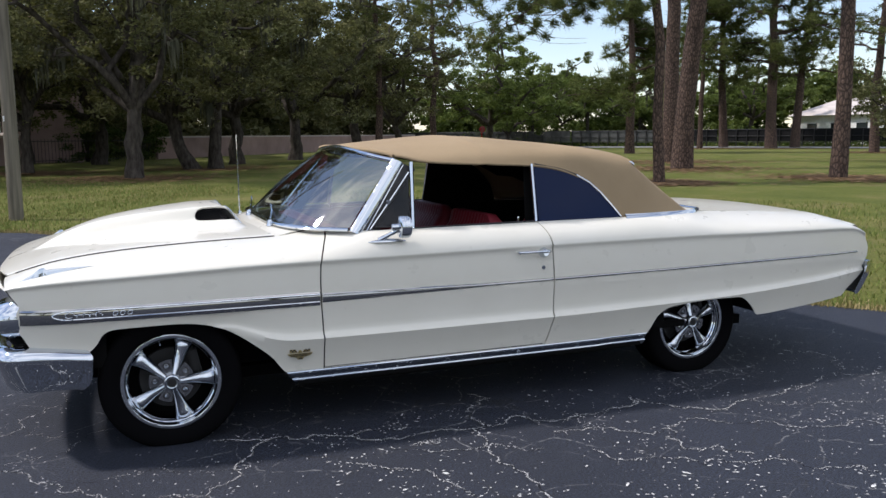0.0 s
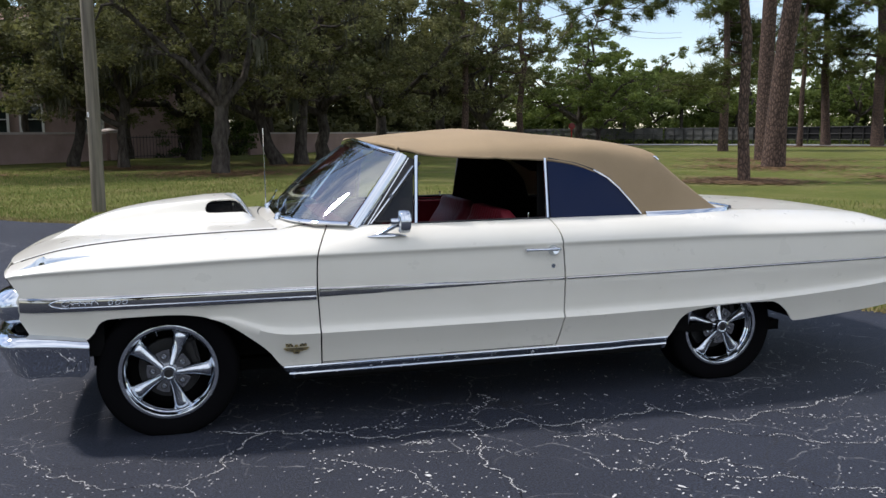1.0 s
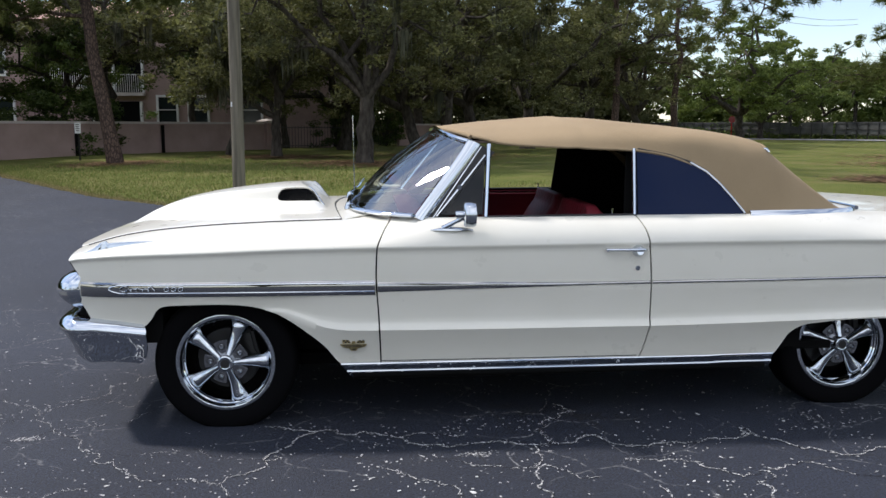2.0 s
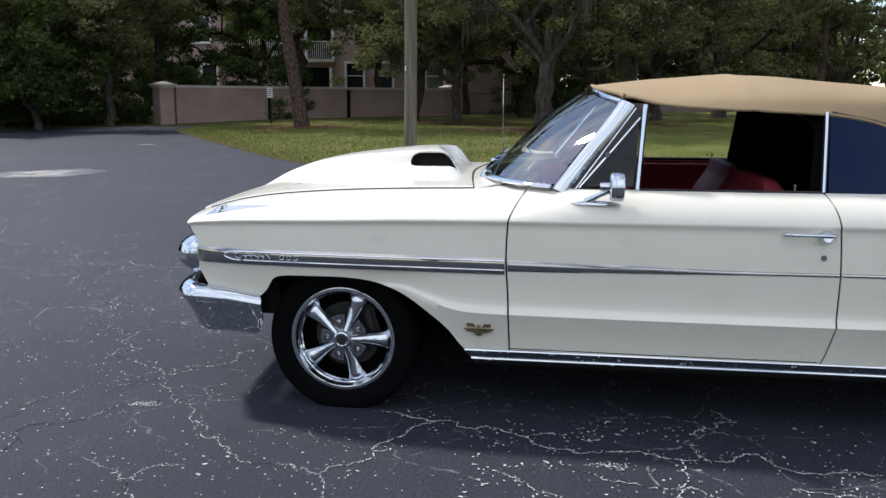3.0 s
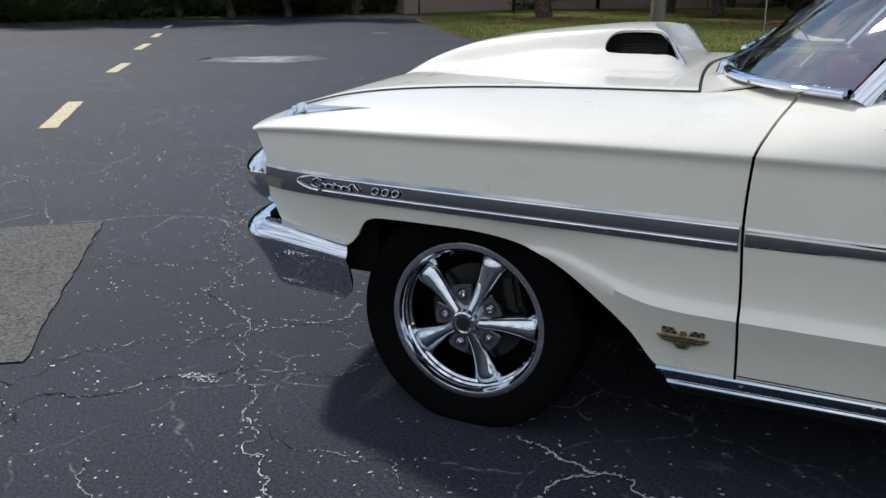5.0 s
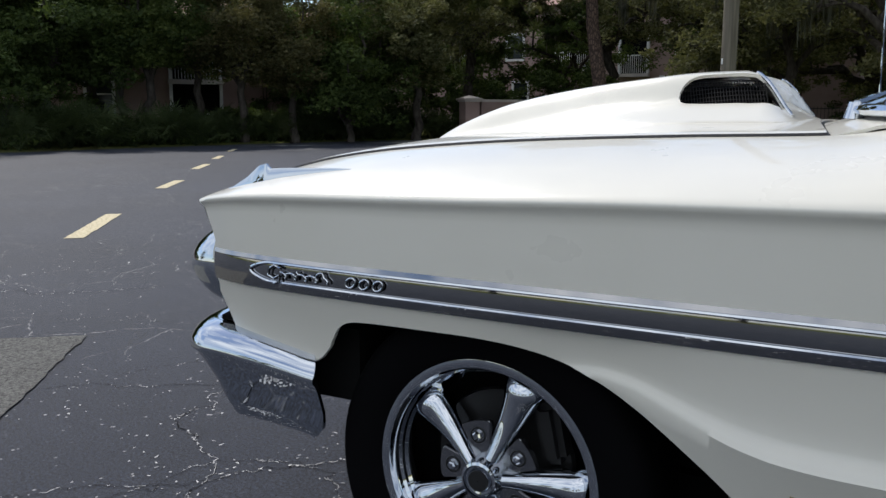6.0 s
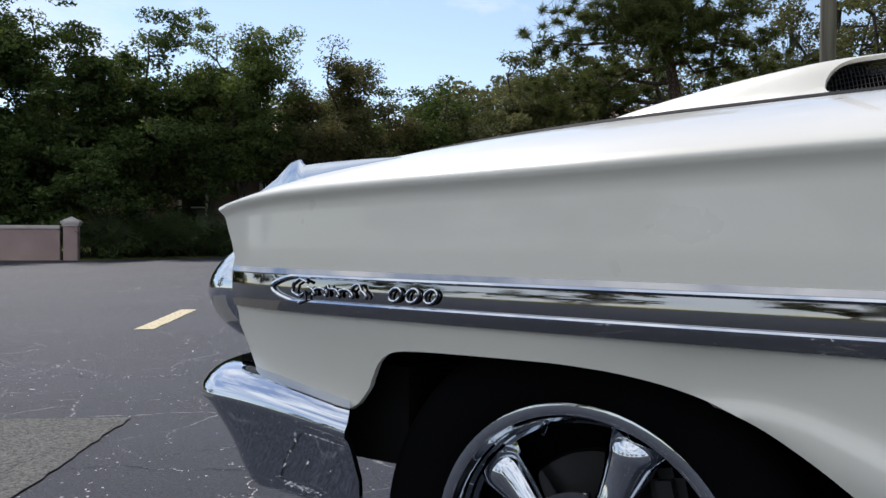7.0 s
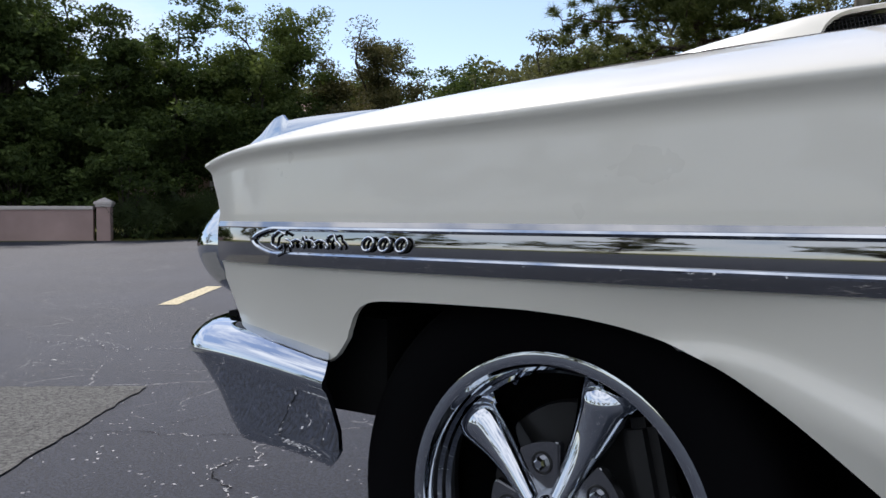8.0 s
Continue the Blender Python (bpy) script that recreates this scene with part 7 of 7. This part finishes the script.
for q, (x, y, w, h) in enumerate([(-16.9, 29.6, 1.6, 3.2), (-18.6, 27.2, 1.7, 3.4), (-19.3, 24.4, 1.8, 3.2), (-20.3, 21.6, 1.4, 1.0), (-20.6, 18.7, 1.3, 0.8), (-21.0, 15.8, 1.4, 0.9), (-21.5, 12.8, 1.7, 3.0), (-23.5, 10.6, 1.6, 2.6), (-22.5, 25.5, 2.2, 4.4), (-24.0, 16.0, 2.2, 4.2)]):
    shrub((x, y), w, h, 400 + q, M_DARKLEAF, "tall dark dense shrub behind the palmettos")
for q, (x, y, w, h) in enumerate([(-13.2, 33.2, 1.2, 2.6), (-11.4, 34.0, 1.3, 2.9), (-14.9, 32.0, 1.0, 2.2), (-1.2, 46.5, 2.0, 2.6), (1.8, 49.5, 2.0, 2.8)]):
    shrub((x, y), w, h, 430 + q, M_DARKLEAF, "dark green shrub along the pink wall")


# ---- wall, buildings, pole, sign ----
def wall_run(points, high):
    for (x0, y0), (x1, y1) in zip(points, points[1:]):
        ln = math.hypot(x1 - x0, y1 - y0)
        ang = math.atan2(y1 - y0, x1 - x0)
        m = Matrix.Translation(((x0 + x1) / 2, (y0 + y1) / 2, 0)) @ Matrix.Rotation(ang, 4, "Z")
        bm = bmesh.new()
        box(bm, (0, 0, high / 2 - 0.1), (ln, 0.2, high + 0.2), m=m)
        w = part("wall_garden", bm, M_PINK, None)
        tagged(w, "weathered pink stucco garden wall with pale coping", "wall", kind="structure")
        bm = bmesh.new()
        box(bm, (0, 0, high + 0.05), (ln + 0.02, 0.28, 0.10), bevel=0.015, m=m)
        part("coping", bm, M_CAP, w)


def pillar(x, y, wide, high, turn):
    m = Matrix.Translation((x, y, 0)) @ Matrix.Rotation(turn, 4, "Z")
    bm = bmesh.new()
    box(bm, (0, 0, high / 2 - 0.1), (wide, wide, high + 0.2), bevel=0.01, m=m)
    p = tagged(part("wall_pillar", bm, M_PINK, None), "pink stucco wall pillar with a pale moulded cap", "pillar", "wall pillars", kind="structure")
    bm = bmesh.new()
    box(bm, (0, 0, high + 0.03), (wide * 1.16, wide * 1.16, 0.07), bevel=0.012, m=m)
    box(bm, (0, 0, high + 0.10), (wide * 1.34, wide * 1.34, 0.08), bevel=0.015, m=m)
    v = [bm.verts.new(m @ Vector((sx * wide * 0.6, sy * wide * 0.6, high + 0.14))) for sx, sy in ((-1, -1), (1, -1), (1, 1), (-1, 1))]
    apex = bm.verts.new(m @ Vector((0, 0, high + 0.26)))
    for q in range(4):
        bm.faces.new((v[q], v[(q + 1) % 4], apex))
    part("cap", bm, M_CAP, p)


wall_run([(-14.4, 29.1), (-9.0, 36.6), (-4.9, 41.6)], 1.50)
wall_run([(2.6, 49.5), (9.5, 58.0), (17.5, 67.5), (30, 80)], 1.45)
pillar(-14.7, 28.7, 0.62, 1.50, 0.9)
pillar(-4.7, 41.9, 0.62, 1.55, 0.9)
wall_run([(-20.7, 11.3), (-24.6, 7.2), (-32, -1)], 0.84)
pillar(-20.5, 11.5, 0.36, 0.92, 0.8)
# wall joints
for x, y in ((-9.0, 36.5), (-11.7, 32.75)):
    bm = bmesh.new()
    box(bm, (x + 0.09, y - 0.1, 0.7), (0.10, 0.12, 1.5), rz=0.9)
    tagged(part("downpipe", bm, M_CAVITY, None), "dark narrow pipe against the pink wall", "pipe")
# iron fence between the wall ends
fence = tagged(empty("iron_fence", (-4.4, 42.2, 0.12)), "dark iron picket fence between pink wall ends", "fence")
for q in range(44):
    bm = bmesh.new()
    box(bm, (0.15 + q * 0.155, 0.16 * q, 0.65), (0.02, 0.02, 1.3))
    part("picket", bm, M_BLACKPLASTIC, fence)
for z in (0.2, 1.2):
    bm = bmesh.new()
    tube(bm, [(0, 0, z), (7.0, 7.2, z)], 0.02, 4)
    part("rail", bm, M_BLACKPLASTIC, fence)


def window_unit(parent, x, z, w, h, y):
    bm = bmesh.new()
    for cx, cz, sx, sz in ((x, z - 0.06, w + 0.24, 0.12), (x, z + h + 0.06, w + 0.24, 0.12), (x - w / 2 - 0.06, z + h / 2, 0.12, h), (x + w / 2 + 0.06, z + h / 2, 0.12, h), (x, z + h / 2, w, 0.05)):
        box(bm, (cx, y - 0.05, cz), (sx, 0.14, sz))
    win = part("window", bm, M_WHITE, parent, "white framed sash window")
    for half in (0, 1):
        bm = bmesh.new()
        box(bm, (x, y - 0.01, z + h * (0.25 + 0.5 * half)), (w, 0.03, h / 2 - 0.05))
        part("pane", bm, M_PANE, win)


def balcony(parent, x, z, w, y):
    # black block fills the opening in place of its shade
    bm = bmesh.new()
    box(bm, (x, y + 0.7, z + 1.15), (w, 1.5, 2.3))
    part("recess_shade", bm, M_CAVITY, parent)
    bm = bmesh.new()
    box(bm, (x, y - 0.1, z - 0.09), (w + 0.3, 0.5, 0.18))
    b = part("balcony", bm, M_CAP, parent, "shallow balcony with white railing")
    for q in range(int(w / 0.12) + 1):
        bm = bmesh.new()
        box(bm, (x - w / 2 + q * 0.12, y - 0.28, z + 0.5), (0.025, 0.025, 0.95))
        part("baluster", bm, M_WHITE, b)
    bm = bmesh.new()
    box(bm, (x, y - 0.28, z + 1.0), (w + 0.06, 0.05, 0.06))
    part("handrail", bm, M_WHITE, b)
    for e in (-1, 1):
        bm = bmesh.new()
        box(bm, (x + e * (w / 2 + 0.06), y - 0.12, z + 1.15), (0.12, 0.3, 2.3))
        part("post", bm, M_WHITE, b)


def apartment(name, m, x0, x1, deep, high, windows, balconies, label):
    """A stucco block whose front stands at y = 0 of its own frame."""
    b = tagged(empty(name), label, "building")
    bm = bmesh.new()
    cuts = sorted((bx - bw / 2, bx + bw / 2, bz, bz + 2.3) for bx, bz, bw in balconies)
    box(bm, ((x0 + x1) / 2, deep / 2 + 1.5, high / 2), (x1 - x0, deep, high))
    edges = sorted({x0, x1, *[c[0] for c in cuts], *[c[1] for c in cuts]})
    for e0, e1 in zip(edges, edges[1:]):
        hole = [c for c in cuts if c[0] <= (e0 + e1) / 2 <= c[1]]
        z = 0.0
        for c in sorted(hole, key=lambda q: q[2]):
            if c[2] > z:
                box(bm, ((e0 + e1) / 2, 0.75, (z + c[2]) / 2), (e1 - e0, 1.5, c[2] - z))
            z = c[3]
        if high > z:
            box(bm, ((e0 + e1) / 2, 0.75, (z + high) / 2), (e1 - e0, 1.5, high - z))
    part("wall", bm, M_PINK, b)
    bm = bmesh.new()
    rise = high * 0.24
    v = [bm.verts.new(p) for p in ((x0 - 0.6, -0.6, high), (x1 + 0.6, -0.6, high), (x1 + 0.6, deep + 2.1, high), (x0 - 0.6, deep + 2.1, high), (x0 + 3, deep / 2 + 0.75, high + rise), (x1 - 3, deep / 2 + 0.75, high + rise))]
    for f in ((0, 1, 5, 4), (2, 3, 4, 5), (1, 2, 5), (3, 0, 4), (0, 3, 2, 1)):
        bm.faces.new([v[q] for q in f])
    part("roof", bm, M_ROOF, b)
    for x, z, w, h in windows:
        window_unit(b, x, z, w, h, 0.0)
    for x, z, w in balconies:
        balcony(b, x, z, w, 0.0)
    b.matrix_basis = m
    return b


apartment("apartment_building", pose(0, 46, 0.1), -32, -1.5, 9, 7.2,
          [(-10.8, 1.5, 1.0, 1.45), (-9.05, 1.5, 1.0, 1.45), (-6.0, 1.5, 1.0, 1.45), (-19.8, 1.2, 0.9, 1.6), (-20.2, 4.2, 1.0, 1.4), (-27.5, 4.1, 1.0, 1.4), (-10.0, 4.3, 1.0, 1.4), (-4.4, 4.3, 1.0, 1.4)],
          [(-24.0, 3.5, 2.4), (-16.4, 3.5, 2.2), (-12.9, 3.2, 1.5), (-6.9, 3.6, 1.6), (-13.6, 0.4, 2.6)], "two-storey pink stucco apartment block with white railings")
apartment("apartment_building", pose(-24.6, 23.2, 0.1, 0, 0, 48), -6.5, 7.5, 6, 4.6,
          [(-3.2, 0.9, 0.9, 1.5), (3.6, 3.4, 0.9, 1.3)], [(0.4, 2.25, 1.8), (0.4, -0.1, 1.8), (5.4, 2.25, 1.8)], "two-storey pink stucco apartment block behind the trees")
# clay-roofed shed with an iron fence glimpsed through the trees
shed = tagged(empty("carport", (-30.5, 22.5, 0.1)), "low building with a ribbed clay tile roof", "building")
bm = bmesh.new()
box(bm, (0, 0, 1.0), (3.2, 5.0, 2.0))
part("wall", bm, M_PINK, shed)
for q in range(26):
    bm = bmesh.new()
    tube(bm, [(1.9, -2.7 + q * 0.215, 1.95), (0.0, -2.7 + q * 0.215, 2.75)], 0.11, 6)
    part("tile_row", bm, M_ROOF, shed)

# utility pole
bm = bmesh.new()
tube(bm, [(0, 0, -0.3), (0.01, 0, 2), (0.0, 0.02, 5), (0.02, 0, 10)], [0.122, 0.116, 0.110, 0.10], 20)
upole = part("utility_pole", bm, M_POLE, None, smooth=60)
upole.location = (-1.76, 11.55, 0.08)
tagged(upole, "weathered round wooden utility pole standing in the grass", "utility pole")
bm = bmesh.new()
box(bm, (-0.07, -0.088, 1.72), (0.035, 0.012, 0.09), bevel=0.003)
part("tag", bm, M_WHITE, upole, "small pale metal tag")
for a, b in (((-1.76, 11.55, 9.2), (40, 62, 9.5)), ((-1.76, 11.55, 9.6), (40, 62, 9.9))):
    bm = bmesh.new()
    va, vb = Vector(a), Vector(b)
    tube(bm, [va.lerp(vb, s / 12) - Vector((0, 0, 2.2 * math.sin(math.pi * s / 12))) for s in range(13)], 0.012, 4)
    tagged(part("cable", bm, M_SEAL_GAP, None), "sagging black overhead cable from the pole", "cable")

# small notice sign
sign = tagged(empty("notice_sign", (-10.3, 28.9, 0.1)), "small white notice sign on a dark post in the lawn", "sign")
bm = bmesh.new()
box(bm, (0, 0, 0.55), (0.05, 0.05, 1.15))
part("post", bm, M_BLACKPLASTIC, sign)
bm = bmesh.new()
box(bm, (0, -0.04, 1.22), (0.27, 0.015, 0.40), bevel=0.004)
board = part("panel", bm, M_WHITE, sign)
for q in range(4):
    bm = bmesh.new()
    box(bm, (0, -0.0495, 1.35 - q * 0.075), (0.18 - 0.03 * (q % 2), 0.003, 0.025))
    part("text_bar", bm, M_STEEL, board)
sign.matrix_basis = pose(-10.3, 28.9, 0.1, 0, 0, -18)

# road, fence and house beyond the lawn
bm = bmesh.new()
pts = [(20, 84), (36, 69), (46, 57), (54, 42), (60, 20), (64, -10)]
rows = []
for i, (x, y) in enumerate(pts):
    rows.append([(x, y, 0.22), (x + 5.5, y + 4.2, 0.22)])
sheet(bm, rows)
tagged(part("road", bm, M_SCUFF, None), "pale street beyond the lawn", "road", kind="structure")
ff = tagged(empty("street_fence", (0, 0, 0.15)), "grey and black mesh fence along the far street", "fence")
fpts = [(30, 88), (45, 73), (54, 60), (62, 44)]
for (x0, y0), (x1, y1) in zip(fpts, fpts[1:]):
    ln = math.hypot(x1 - x0, y1 - y0)
    for q in range(int(ln / 1.0)):
        s = q * 1.0 / ln
        bm = bmesh.new()
        box(bm, (x0 + (x1 - x0) * s, y0 + (y1 - y0) * s, 0.8), (0.07, 0.07, 1.62))
        part("post", bm, M_BLACKPLASTIC, ff)
    for q in range(int(ln / 3.0)):
        s = (q * 3.0 + 1.5) / ln
        bm = bmesh.new()
        box(bm, (x0 + (x1 - x0) * s + 0.06, y0 + (y1 - y0) * s + 0.06, 1.05), (2.94, 0.02, 1.05), rz=math.atan2(y1 - y0, x1 - x0))
        part("mesh_panel", bm, M_SCREENGREY if y0 > 74 or q < 3 and y0 > 70 else M_DARKMESH, ff)
    for z in (0.45, 1.0, 1.6):
        bm = bmesh.new()
        tube(bm, [(x0, y0, z), (x1, y1, z)], 0.03, 4)
        part("rail", bm, M_BLACKPLASTIC, ff)
house = tagged(empty("house", (73, 60, 0.15)), "low white house beyond the far street", "house")
bm = bmesh.new()
box(bm, (0, 0, 1.5), (8, 14, 3.0))
part("wall", bm, M_WHITE, house)
bm = bmesh.new()
v = [bm.verts.new(p) for p in ((-4.6, -7.6, 3), (4.6, -7.6, 3), (4.6, 7.6, 3), (-4.6, 7.6, 3), (0, -5, 4.8), (0, 5, 4.8))]
for f in ((0, 1, 4), (1, 2, 5, 4), (2, 3, 5), (3, 0, 4, 5), (0, 3, 2, 1)):
    bm.faces.new([v[q] for q in f])
part("roof", bm, M_CAP, house)
for q in range(4):
    bm = bmesh.new()
    box(bm, (-4.03, -5 + q * 3.2, 1.6), (0.08, 1.3, 1.2))
    part("window", bm, M_PANE, house)
for x, y in ((27.0, 66.5), (36.5, 77.0)):
    bm = bmesh.new()
    tube(bm, [(0, 0, 0), (0, 0, 2.2 if x > 30 else 3.4)], 0.06, 8)
    if x > 30:
        lathe(bm, [(0.001, -0.08), (0.36, -0.08), (0.36, -0.06), (0.001, -0.06)], sides=8)
        bmesh.ops.translate(bm, verts=[v for v in bm.verts if abs(v.co.y) > 0.05 and abs(v.co.x) < 0.5 and v.co.z < 0.5 and abs(v.co.y + 0.07) < 0.02], vec=(0, 0, 1.9))
    ob = part("street_post", bm, M_AMBER if x > 30 else M_WHITE, None)
    ob.location = (x, y, 0.15)
    tagged(ob, "street sign post beyond the lawn", "sign post")
